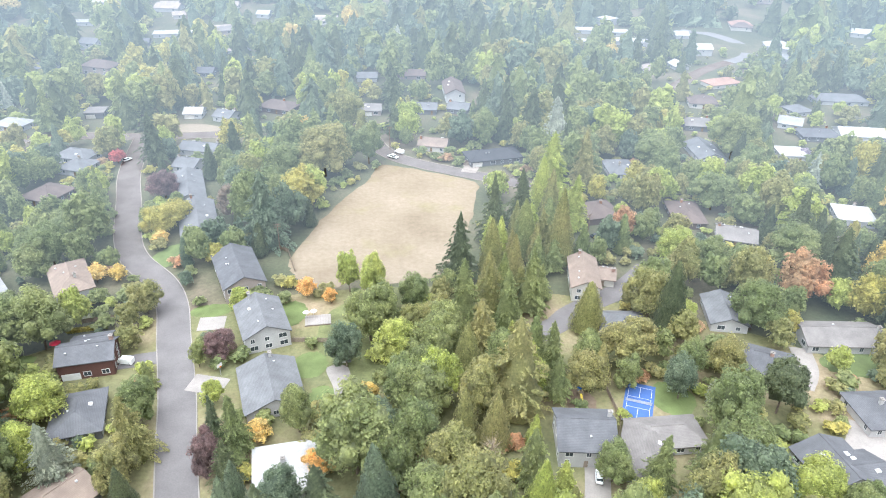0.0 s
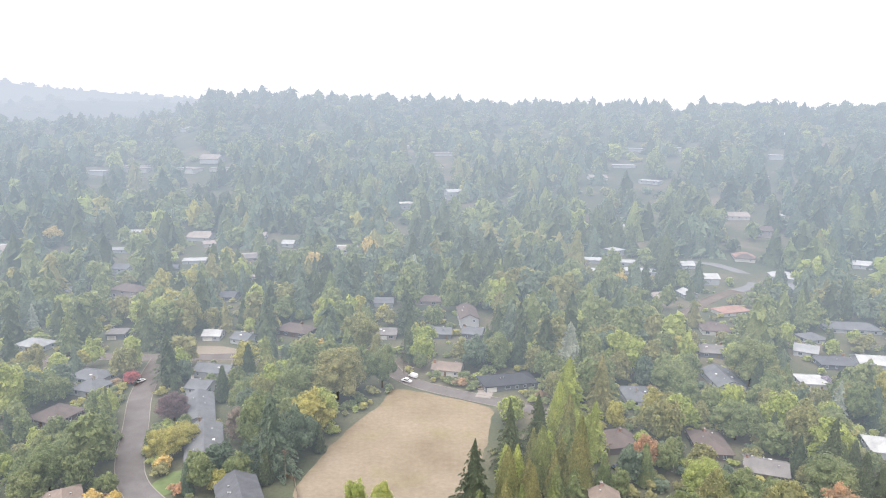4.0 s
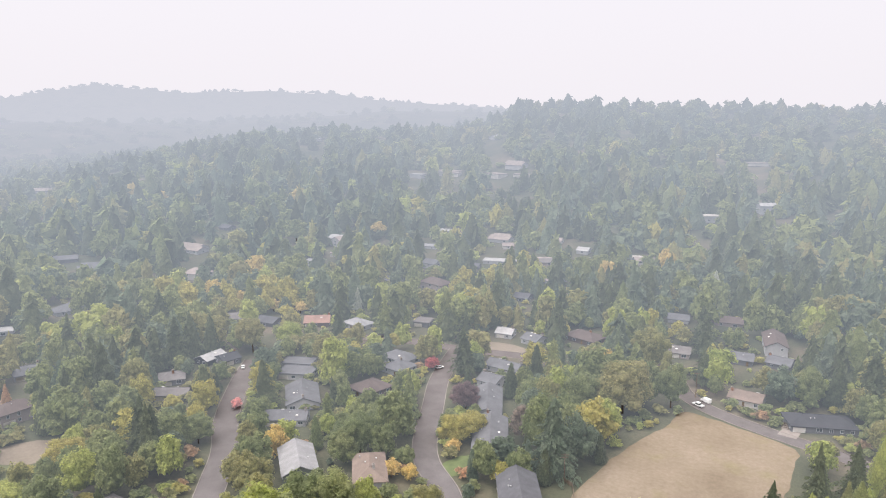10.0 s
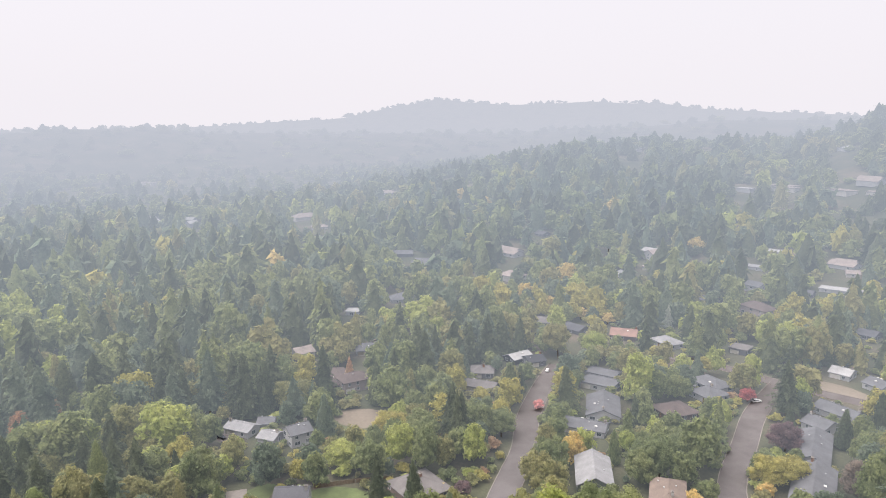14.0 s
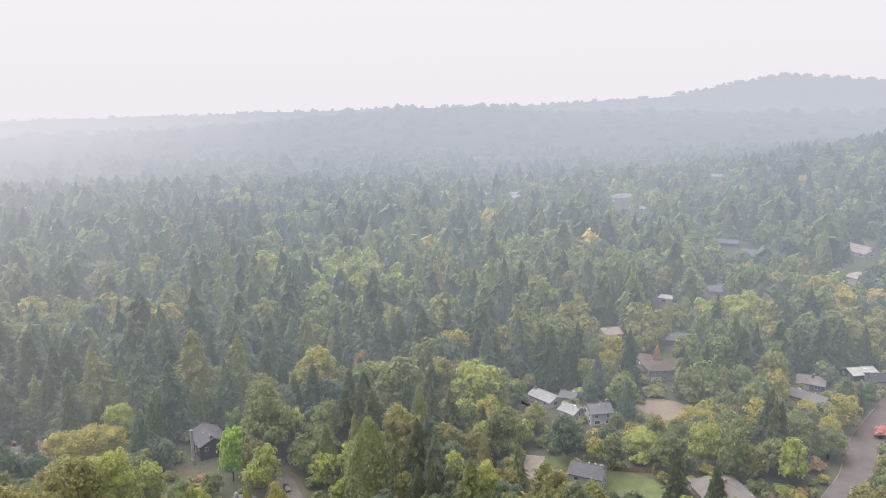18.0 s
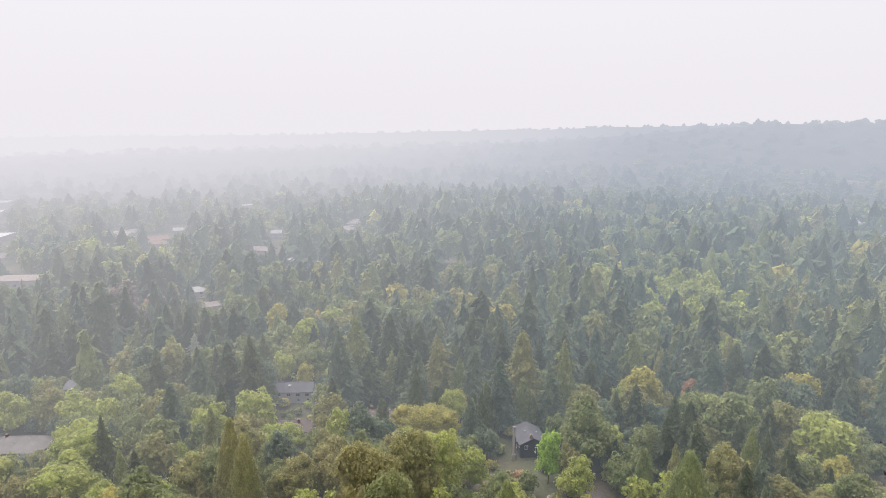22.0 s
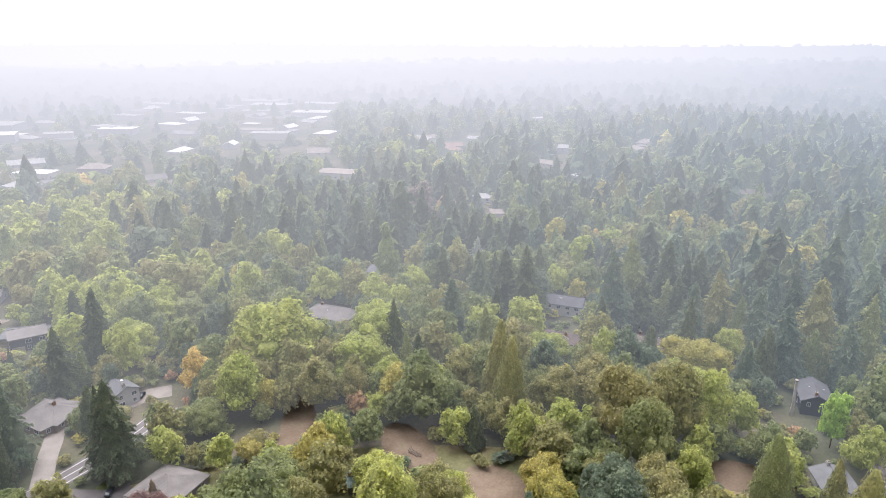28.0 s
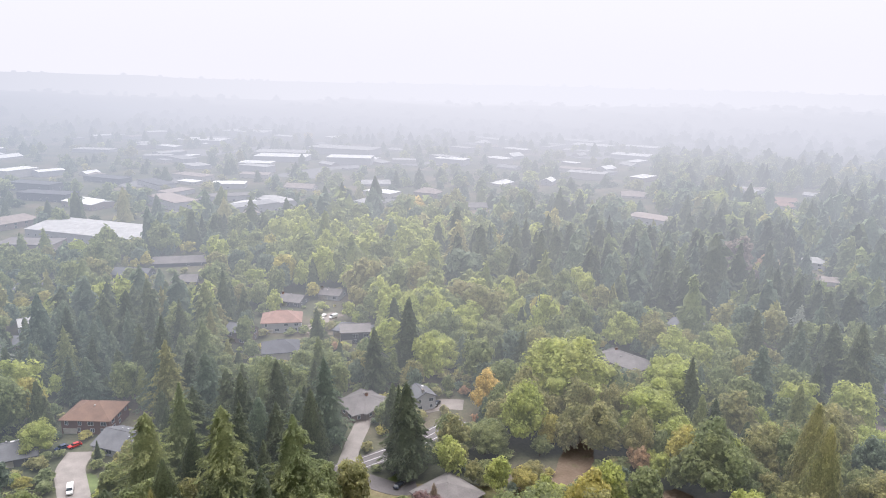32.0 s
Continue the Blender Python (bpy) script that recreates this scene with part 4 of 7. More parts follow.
house(28.9, -769.3, 143, 52.0, 20, 2, 'flat', 'slate', 'grey')
house(322.7, 710.1, 172, 13.3, 14, 1, 'flat', 'white', 'white')
house(-215.7, -753.0, 142, 32.4, 18, 1, 'gable', 'pink', 'cream')
house(-537.5, -580.2, 142, 24.1, 18, 1, 'gable', 'pink', 'cream')
house(-544.4, -584.7, 127, 25.8, 15, 1, 'hip', 'pink', 'cream')
house(-648.1, -477.1, 94, 27.0, 15, 1, 'hip', 'salmon', 'cream')
house(-5.0, 805.4, 25, 17.0, 11, 3, 'gable', 'white', 'white')
house(-303.7, -751.2, 161, 32.4, 18, 1, 'gable', 'white', 'white')
house(-147.4, -801.1, 161, 24.5, 18, 1, 'flat', 'white', 'white')
house(-727.1, -375.3, 110, 11.4, 12, 2, 'gable', 'white', 'white')
house(-74.1, -822.7, 109, 52.0, 20, 1, 'flat', 'slate', 'white')
house(-670.2, -494.0, 145, 26.6, 16, 1, 'gable', 'salmon', 'cream')
house(42.1, -839.1, 139, 52.0, 20, 2, 'flat', 'slate', 'grey')
house(-787.4, -308.6, 49, 25.2, 14, 1, 'gable', 'pink', 'cream')
house(-746.2, 417.5, 61, 18.9, 14, 1, 'hip', 'pink', 'cream')
house(-190.5, -852.0, 146, 35.4, 20, 1, 'gable', 'pink', 'cream')
house(-28.0, -877.7, 131, 52.0, 20, 1, 'flat', 'slate', 'grey')
house(-820.9, -313.1, 110, 21.4, 15, 1, 'gable', 'pink', 'white')
house(-824.7, -313.1, 101, 25.3, 18, 2, 'hip', 'pink', 'cream')
house(-692.5, -552.3, 79, 27.0, 15, 1, 'gable', 'white', 'white')
house(-695.7, -552.9, 173, 32.4, 18, 1, 'gable', 'pink', 'white')
house(-737.7, -507.4, 110, 15.6, 12, 1, 'gable', 'white', 'white')
house(236.6, 866.6, 140, 25.2, 14, 1, 'flat', 'white', 'white')
house(176.2, 891.3, 10, 22.8, 14, 1, 'gable', 'pink', 'cream')
house(-818.7, 437.4, 84, 32.4, 18, 2, 'hip', 'pink', 'cream')
house(-298.5, 881.7, 6, 25.2, 14, 1, 'flat', 'pink', 'cream')
house(371.1, 859.7, 167, 11.4, 12, 1, 'flat', 'pink', 'white')
house(-340.0, 888.2, 151, 28.8, 16, 2, 'flat', 'pink', 'cream')
house(-899.9, 318.1, 99, 12.2, 12, 2, 'gable', 'white', 'white')
house(-349.2, 900.0, 145, 28.8, 16, 1, 'flat', 'pink', 'cream')
house(222.0, 949.3, 178, 28.8, 16, 1, 'flat', 'white', 'white')
house(-322.4, 921.3, 167, 26.2, 18, 2, 'gable', 'pink', 'white')
house(-450.3, 871.5, 0, 18.4, 14, 2, 'flat', 'white', 'white')
house(-934.3, 328.9, 41, 11.4, 12, 2, 'gable', 'white', 'white')
house(-415.1, 905.6, 180, 28.8, 16, 2, 'flat', 'pink', 'cream')
house(-330.5, 941.2, 168, 25.6, 16, 1, 'gable', 'pink', 'cream')
house(-971.9, 289.3, 115, 18.6, 14, 1, 'gable', 'white', 'white')
house(-428.2, 927.6, 176, 32.4, 18, 1, 'flat', 'pink', 'cream')
house(-21.9, 1029.8, 2, 28.8, 16, 1, 'flat', 'pink', 'cream')
house(423.1, 949.9, 163, 17.0, 16, 2, 'flat', 'white', 'white')
house(-1000.9, 295.4, 41, 22.5, 14, 1, 'gable', 'white', 'white')
house(-484.7, -930.7, 102, 40.3, 22, 2, 'flat', 'white', 'white')
house(-84.3, 1063.0, 14, 21.6, 16, 1, 'flat', 'cream', 'white')
house(312.1, 1025.2, 168, 14.6, 14, 2, 'flat', 'white', 'white')
house(258.8, 1040.9, 170, 22.8, 16, 1, 'flat', 'white', 'white')
house(-723.0, -792.6, 88, 28.8, 16, 1, 'gable', 'white', 'white')
house(-102.3, -1078.3, 164, 38.1, 22, 1, 'flat', 'white', 'white')
house(-893.1, 619.1, 29, 23.9, 14, 1, 'hip', 'pink', 'white')
house(-277.6, -1055.3, 153, 80.9, 40, 2, 'flat', 'white', 'cream')
house(-903.0, 627.0, 2, 28.8, 16, 1, 'flat', 'pink', 'cream')
house(-375.2, -1058.7, 136, 105.6, 50, 3, 'flat', 'white', 'white')
house(-998.4, -554.0, 144, 32.4, 18, 1, 'flat', 'cream', 'cream')
house(486.1, 1055.1, 159, 13.3, 14, 2, 'gable', 'white', 'white')
house(-24.0, -1184.6, 149, 56.5, 26, 1, 'flat', 'white', 'white')
house(-436.0, 1135.8, 139, 25.2, 14, 2, 'gable', 'white', 'white')
house(-447.9, 1156.2, 150, 21.3, 16, 2, 'flat', 'white', 'white')
house(-727.8, 1010.7, 161, 32.4, 18, 1, 'flat', 'white', 'white')
house(-735.7, 1026.7, 31, 27.6, 16, 1, 'flat', 'white', 'white')
house(-322.6, 1232.0, 14, 23.6, 16, 1, 'flat', 'white', 'white')
house(-372.4, 1223.0, 17, 16.5, 16, 1, 'flat', 'white', 'white')
house(-239.5, 1256.7, 23, 20.6, 16, 1, 'flat', 'white', 'white')
house(-780.8, -1060.7, 122, 44.4, 26, 1, 'flat', 'white', 'white')
house(419.5, 1256.0, 160, 15.2, 16, 1, 'flat', 'white', 'white')
house(-896.9, -993.9, 125, 62.0, 30, 1, 'flat', 'white', 'white')
house(-207.6, -1328.2, 167, 74.6, 30, 1, 'flat', 'white', 'white')
house(-1423.7, 30.5, 49, 28.8, 16, 1, 'flat', 'white', 'white')
house(-907.9, -1131.1, 121, 78.0, 30, 1, 'flat', 'white', 'white')
house(-337.9, -1506.2, 155, 78.0, 30, 1, 'flat', 'white', 'white')
house(-1667.0, 199.5, 76, 27.1, 20, 1, 'flat', 'white', 'white')
house(-1618.2, 478.5, 27, 47.5, 20, 1, 'flat', 'pink', 'cream')
house(-1739.3, -172.9, 76, 24.1, 16, 2, 'gable', 'white', 'white')
house(-1836.8, -254.3, 157, 41.0, 20, 2, 'flat', 'white', 'white')
house(-1250.0, -1370.4, 129, 83.8, 36, 1, 'flat', 'white', 'white')
house(-2105.2, 385.3, 76, 25.6, 18, 1, 'flat', 'white', 'white')
house(-1875.6, 1218.7, 106, 32.2, 18, 2, 'flat', 'white', 'white')
house(-2239.2, 133.3, 78, 54.1, 22, 1, 'flat', 'white', 'white')
house(-2196.2, 1042.7, 41, 52.0, 20, 1, 'flat', 'white', 'white')
house(-1362.7, 2023.1, 50, 32.4, 18, 1, 'hip', 'pink', 'cream')
house(-1371.4, 2025.4, 37, 28.8, 16, 1, 'flat', 'pink', 'cream')
house(-1872.5, 1935.1, 51, 64.6, 40, 2, 'flat', 'white', 'white')
house(-269.7, -2733.5, 5, 156.0, 60, 1, 'flat', 'white', 'white')
house(150.5, -2793.6, 18, 84.6, 50, 2, 'flat', 'white', 'white')

# ---- trees ----
def tri_mesh(name, v, f, mats, idx=None):
    """A mesh of triangles from arrays."""
    me = bpy.data.meshes.new(name)
    v, f = np.asarray(v, np.float32), np.asarray(f, np.int32)
    me.vertices.add(len(v))
    me.vertices.foreach_set("co", v.ravel())
    me.loops.add(f.size)
    me.loops.foreach_set("vertex_index", f.ravel())
    me.polygons.add(len(f))
    me.polygons.foreach_set("loop_start", np.arange(0, f.size, 3, dtype=np.int32))
    for m in mats:
        me.materials.append(m)
    if idx is not None:
        me.polygons.foreach_set("material_index", np.asarray(idx, np.int32))
    me.polygons.foreach_set("use_smooth", np.ones(len(f), bool))
    me.update(calc_edges=True)
    return me


def cards(rng, pts, nrm, size, stretch=1.0, along=None):
    """Small pointed leaf clumps at the points, facing roughly along the normals."""
    n = len(pts)
    nrm = nrm + rng.normal(0, 0.3, (n, 3))
    nrm /= np.linalg.norm(nrm, axis=1)[:, None]
    u = np.cross(nrm, rng.normal(0, 1, (n, 3))) if along is None else along + rng.normal(0, 0.25, (n, 3))
    u /= np.linalg.norm(u, axis=1)[:, None]
    w = np.cross(nrm, u)
    s = size * rng.uniform(0.55, 1.5, (n, 1))
    q = [pts - u * s * stretch - w * s * 0.5, pts + w * s * rng.uniform(0.7, 1.2, (n, 1)) + nrm * s * 0.35, pts + u * s * stretch * rng.uniform(0.7, 1.2, (n, 1)) - w * s * 0.4 - nrm * s * 0.15]
    return np.stack(q, 1).reshape(-1, 3), np.arange(3 * n).reshape(n, 3)


def sphere_pts(rng, n):
    p = rng.normal(0, 1, (n, 3))
    return p / np.linalg.norm(p, axis=1)[:, None]


def ring_tris(rows, seg):
    """Triangles that join rows of seg points into one skin."""
    i, k = np.meshgrid(np.arange(rows - 1), np.arange(seg), indexing="ij")
    a, b = (i * seg + k).ravel(), (i * seg + (k + 1) % seg).ravel()
    return np.concatenate([np.stack([a, a + seg, b + seg], 1), np.stack([a, b + seg, b], 1)])


def lump(rng, c, r, seg=6, rings=4):
    """A dark ragged core inside a clump."""
    th = np.pi * np.arange(rings + 1)[:, None] / rings
    ph = 2 * np.pi * (np.arange(seg)[None] + 0.5 * (np.arange(rings + 1)[:, None] % 2)) / seg
    q = rng.uniform(0.8, 1.12, (rings + 1, seg))
    v = np.stack([c[0] + r[0] * q * np.sin(th) * np.cos(ph), c[1] + r[1] * q * np.sin(th) * np.sin(ph), c[2] + r[2] * q * np.cos(th)], 2)
    return v.reshape(-1, 3), ring_tris(rings + 1, seg)


def merge(pieces):
    vs, fs, o = [], [], 0
    for v, f in pieces:
        vs.append(np.asarray(v, float))
        fs.append(np.asarray(f) + o)
        o += len(v)
    return np.concatenate(vs), np.concatenate(fs)


def broad_crown(rng, n, low=0.08, clumps=40, seg=5, cores=8, rings=4, wide=1.0):
    """Uneven domed crown, unit height and unit width: many clumps of leaves at the limb ends, some pushed out, with gaps between."""
    pcs, cen, rad = [], [], []
    lean = rng.uniform(-0.06, 0.06, 2)
    wave = rng.uniform(0, 6.28, 3)
    for k in range(clumps):
        d = sphere_pts(rng, 1)[0]
        if d[2] < -0.55:
            d[2] = -d[2]
        a = math.atan2(d[1], d[0])
        q = rng.uniform(0.70, 1.0) * (1 + 0.13 * math.sin(2 * a + wave[0]) + 0.09 * math.sin(5 * a + wave[1] + 3 * d[2]))
        out = 0.40 * q * wide
        z = 0.44 + 0.47 * d[2] * q if d[2] > 0 else 0.44 + 0.40 * d[2] * q
        cen.append(np.array([d[0] * out + lean[0] * z, d[1] * out + lean[1] * z, low + (1 - low) * z]))
        rad.append(rng.uniform(0.065, 0.135) * (1.35 if clumps < 20 else 1.0))
    for z, r in ((0.40, 0.33), (0.66, 0.27)):
        cen.append(np.array([lean[0] * z, lean[1] * z, low + (1 - low) * z]))
        rad.append(r)
    for r, c in sorted(zip(rad, [tuple(c) for c in cen]), reverse=True)[:cores]:
        pcs.append(lump(rng, c, (r * 0.92, r * 0.92, r * 0.86), seg, rings))
    w = np.array(rad) ** 1.6
    w[-2:] *= 0.5
    pick = rng.choice(len(cen), n, p=w / w.sum())
    d = sphere_pts(rng, n)
    d[:, 2] = np.where(d[:, 2] < -0.45, -d[:, 2], d[:, 2])
    rr = np.array(rad)[pick][:, None] * rng.uniform(0.75, 1.25, (n, 1))
    p = np.array(cen)[pick] + d * rr * np.array([1, 1, 0.92])
    pcs.append(cards(rng, p, d + np.array([0, 0, 0.35]), 0.038 * (1500 / n) ** 0.5))
    return merge(pcs)


def skin(rng, zs, radii, seg, low, high):
    """A closed jagged cone round the trunk."""
    zs, radii = np.asarray(zs), np.asarray(radii)
    a = 2 * np.pi * np.arange(seg)[None] / seg + np.zeros((len(zs), 1))
    q = rng.uniform(low, high, a.shape) * radii[:, None]
    v = np.stack([q * np.cos(a), q * np.sin(a), zs[:, None] + rng.uniform(-0.012, 0.012, a.shape)], 2)
    return v.reshape(-1, 3), ring_tris(len(zs), seg)[:, ::-1]


def fir_crown(rng, n, levels=20, per=9, droop=0.13, base=0.10, power=0.85, core=0.27, steps=9, seg=8, tip=20):
    """Conifer, unit height and unit width: whorls of drooping boughs, each a fan of small sprays, thinning to a pointed top."""
    s = (np.arange(levels) + rng.uniform(0.25, 0.75, levels)) / levels
    vigour = np.repeat(rng.uniform(0.70, 1.14, levels), per)
    s = np.repeat(s, per)
    k = len(s)
    keep = rng.random(k) < 0.55 + 0.45 * (1 - s)
    s, vigour = s[keep], vigour[keep]
    k = len(s)
    a = rng.uniform(0, 2 * np.pi, k)
    side = 0.86 + 0.16 * np.sin(a + rng.uniform(0, 6.28)) + 0.10 * np.sin(3 * a + 9 * s)
    L = (0.60 * (1 - s) ** power * np.minimum(1, (s + 0.07) * 7) * side * vigour + 0.012) * rng.uniform(0.62, 1.15, k)
    z0 = base + (1 - base) * (s * 0.985 + rng.normal(0, 0.25 / levels, k))
    w = L ** 1.3
    pick = rng.choice(k, n, p=w / w.sum())
    t = rng.uniform(0.22, 1.0, n) ** 0.75
    off = rng.uniform(-1, 1, n) * 0.34 * (1.12 - t)
    ca, sa, l = np.cos(a[pick]), np.sin(a[pick]), L[pick]
    p = np.stack([l * (t * ca - off * sa), l * (t * sa + off * ca), z0[pick] + droop * l * (0.35 - 1.3 * t * t) + rng.normal(0, 0.004, n)], 1)
    out = np.stack([ca, sa, np.full(n, -0.25)], 1)
    top = np.stack([np.zeros(tip), np.zeros(tip), np.linspace(0.93, 1.0, tip)], 1) + rng.normal(0, 0.005, (tip, 3))
    pcs = [cards(rng, p, np.stack([0.55 * ca, 0.55 * sa, np.full(n, 0.85)], 1), 0.024 * (2600 / n) ** 0.5, 1.5, out),
           cards(rng, top, sphere_pts(rng, tip) + np.array([0, 0, 0.4]), 0.014, 1.2)]
    zs = np.linspace(base * 0.9, 0.985, steps)
    sr = (zs - base) / (1 - base)
    zig = 1 + 0.22 * (np.arange(steps) % 2)
    pcs.append(skin(rng, zs, core * np.clip(1 - sr, 0, 1.05) ** power * zig + 0.006, seg, 0.7, 1.12))
    return merge(pcs)


def cedar_crown(rng, n, power=0.75):
    """Dense cone of small upright sprays, ragged along its flanks."""
    def prof(z, a=0.0):
        return 0.46 * np.minimum(1.0, (z + 0.06) * 6) * (1 - z) ** power * (1 + 0.08 * np.sin(4 * a + 14 * z))

    zs = np.linspace(0.02, 0.985, 9)
    pcs = [skin(rng, zs, prof(zs) * 0.95, 9, 0.78, 1.0)]
    z = np.clip(1 - np.sqrt(rng.uniform(0.0005, 1, n)), 0.02, 0.985)
    a = rng.uniform(0, 2 * math.pi, n)
    r = prof(z, a) * rng.uniform(0.84, 1.13, n)
    p = np.stack([r * np.cos(a), r * np.sin(a), z], 1)
    d = np.stack([np.cos(a), np.sin(a), np.full(n, 0.5)], 1)
    pcs.append(cards(rng, p, d, 0.028 * (1300 / n) ** 0.5, 1.25))
    return merge(pcs)


def trunk_data(rng, top, r, limbs=0, reach=0.3):
    v, f = [], []

    def tube(a, b, ra, rb):
        o = len(v)
        ax = (b - a).normalized()
        s = ax.orthogonal().normalized()
        t = ax.cross(s)
        for c, q in ((a, ra), (b, rb)):
            for k in range(6):
                an = math.pi * k / 3
                v.append(tuple(c + (s * math.cos(an) + t * math.sin(an)) * q))
        for k in range(6):
            f.append((o + k, o + (k + 1) % 6, o + 6 + (k + 1) % 6, o + 6 + k))

    mid = Vector((rng.uniform(-0.01, 0.01), rng.uniform(-0.01, 0.01), top * 0.5))
    tube(Vector((0, 0, -0.03)), mid, r, r * 0.7)
    tube(mid, Vector((rng.uniform(-0.02, 0.02), rng.uniform(-0.02, 0.02), top)), r * 0.7, r * 0.2)
    for k in range(limbs):
        a = 6.28 * k / max(1, limbs) + rng.uniform(-0.4, 0.4)
        z = rng.uniform(0.25, 0.55) * top
        tube(Vector((0, 0, z)), Vector((math.cos(a) * reach, math.sin(a) * reach, z + rng.uniform(0.15, 0.35))), r * 0.5, r * 0.12)
    return v, f


def bare_crown(rng):
    v, f = [], []
    for k in range(110):
        a, z = rng.uniform(0, 6.28), rng.uniform(0.3, 0.75)
        p = Vector((math.cos(a) * 0.06, math.sin(a) * 0.06, z))
        L = rng.uniform(0.2, 0.45)
        e = p + Vector((math.cos(a) * L, math.sin(a) * L, rng.uniform(0.0, 0.3)))
        o = len(v)
        side = Vector((-math.sin(a), math.cos(a), 0)) * 0.012
        up = Vector((0, 0, 0.012))
        v += [tuple(p - side), tuple(p + side), tuple(p + up), tuple(e)]
        f += [(o, o + 1, o + 3), (o + 1, o + 2, o + 3), (o + 2, o, o + 3)]
    return np.array(v), np.array(f)


CROWNS, MID, SMALL, FARS, TRUNKS = {}, {}, {}, {}, {}
_r = np.random.default_rng(11)
POWER = (0.62, 0.82, 0.72, 0.95, 0.68)
for k in range(6):
    CROWNS["broad", k] = broad_crown(_r, 7000, clumps=70 + 8 * k, seg=6, cores=24)
    MID["broad", k] = broad_crown(_r, 1250, clumps=46, seg=4, cores=9, rings=3)
    SMALL["broad", k] = broad_crown(_r, 300, clumps=24, seg=4, cores=5, rings=3)
    FARS["broad", k] = broad_crown(_r, 56, low=0.0, clumps=11, seg=4, cores=3, rings=3)
for k in range(2):
    CROWNS["pine", k] = broad_crown(_r, 6500, low=0.22, clumps=70, seg=6, cores=24)
for k in range(5):
    lift = (0.04, 0.10, 0.14, 0.05, 0.08)[k]
    CROWNS["fir", k] = fir_crown(_r, 7000, 24, 12, power=POWER[k], base=lift, steps=15)
    MID["fir", k] = fir_crown(_r, 950, 18, 9, power=POWER[k], base=lift, steps=13)
    SMALL["fir", k] = fir_crown(_r, 240, 13, 7, power=POWER[k], base=0.03, core=0.34, steps=9, seg=7)
    FARS["fir", k] = fir_crown(_r, 48, 8, 6, power=POWER[k], base=0.0, core=0.44, steps=6, seg=5, tip=6)
for k in range(2):
    CROWNS["cedar", k] = cedar_crown(_r, 4600, 0.62 + 0.2 * k)
    MID["cedar", k] = cedar_crown(_r, 900, 0.62 + 0.2 * k)
CROWNS["willow", 0] = broad_crown(_r, 7000, low=0.03, clumps=70, seg=7, cores=24)
CROWNS["bare", 0] = bare_crown(_r)
for k in range(3):
    CROWNS["shrub", k] = broad_crown(_r, 1100, low=0.0, clumps=16, cores=6)
    MID["shrub", k] = broad_crown(_r, 170, low=0.0, clumps=10, seg=4, cores=3, rings=3)
NEARBY = [broad_crown(_r, 3200, clumps=60, seg=5, cores=14) for _ in range(3)]
SMALL["cedar", 0] = cedar_crown(_r, 300)
SMALL["shrub", 0] = broad_crown(_r, 60, low=0.0, clumps=6, seg=4, cores=3, rings=3)
_q = random.Random(5)
for kind, top, r, limbs in (("broad", 0.7, 0.022, 5), ("fir", 0.96, 0.016, 0), ("cedar", 0.9, 0.014, 0), ("pine", 0.85, 0.02, 6), ("willow", 0.6, 0.03, 5), ("bare", 0.8, 0.03, 7), ("shrub", 0.5, 0.03, 3)):
    TRUNKS[kind] = mesh_from("trunk", *trunk_data(_q, top, r, limbs), [BARK])
NAMES = {"broad": ("broadleaf_tree", "broadleaf tree"), "fir": ("fir_tree", "fir tree"), "cedar": ("cedar_tree", "cedar tree"), "pine": ("pine_tree", "pine tree"), "willow": ("willow_tree", "weeping willow"),
         "bare": ("bare_tree", "leafless tree"), "shrub": ("shrub", "shrub")}
TINT = {"dark": "dark green", "green": "mid-green", "olive": "olive-green", "lime": "light lime-green", "bright": "bright green", "ygreen": "yellow-green", "yellow": "yellow-leaved",
        "orange": "orange-leaved", "rust": "rust-brown", "purple": "dark purple-leaved", "plumgrey": "dusky plum-grey", "crimson": "crimson-leaved", "mauve": "mauve-flowering",
        "pink": "pink-flowering", "blue": "blue-grey", "bluegreen": "blue-green", "grey": "pale grey"}
HABIT = {"broad": "with a full rounded crown", "fir": "with drooping tiered branches", "cedar": "with a dense narrow cone", "pine": "with a high clumped crown", "willow": "with hanging foliage", "bare": "with bleached twigs", "shrub": "in a garden bed"}
CROWN_MESH = {}
TREES = []
COUNT = {}
_t = random.Random(21)


def tree(kind, tint, x, y, h, w):
    r = math.hypot(x, y)
    box = MID if (kind, 0) in MID and w < 0.042 * math.hypot(r, 120) else CROWNS
    k = _t.randrange(sum(1 for q in box if q[0] == kind))
    # crowns past 182 m take the foliage with painted haze
    key = (kind, k, tint, r > 182, box is MID)
    if key not in CROWN_MESH:
        CROWN_MESH[key] = tri_mesh("crown", *box[kind, k], [(LEAF_FAR if key[3] else LEAF_MAT)[tint]])
    name, noun = NAMES[kind]
    size = "tall" if h > 19 else "small" if h < 9 else "medium"
    ob = new(name, TRUNKS[kind])
    ob.matrix_basis = pose(x, y, ground_z(x, y) - 0.1, _t.uniform(-2, 2), _t.uniform(-2, 2), _t.uniform(0, 360)) @ Matrix.Diagonal((w, w, h, 1))
    tagged(ob, f"{size} {TINT[tint]} {noun} {HABIT[kind]}", "shrub" if kind == "shrub" else "tree", "trees of the neighbourhood")
    part("crown", CROWN_MESH[key], ob)
    TREES.append((x, y, w, h))
    COUNT[kind] = COUNT.get(kind, 0) + 1
    return ob


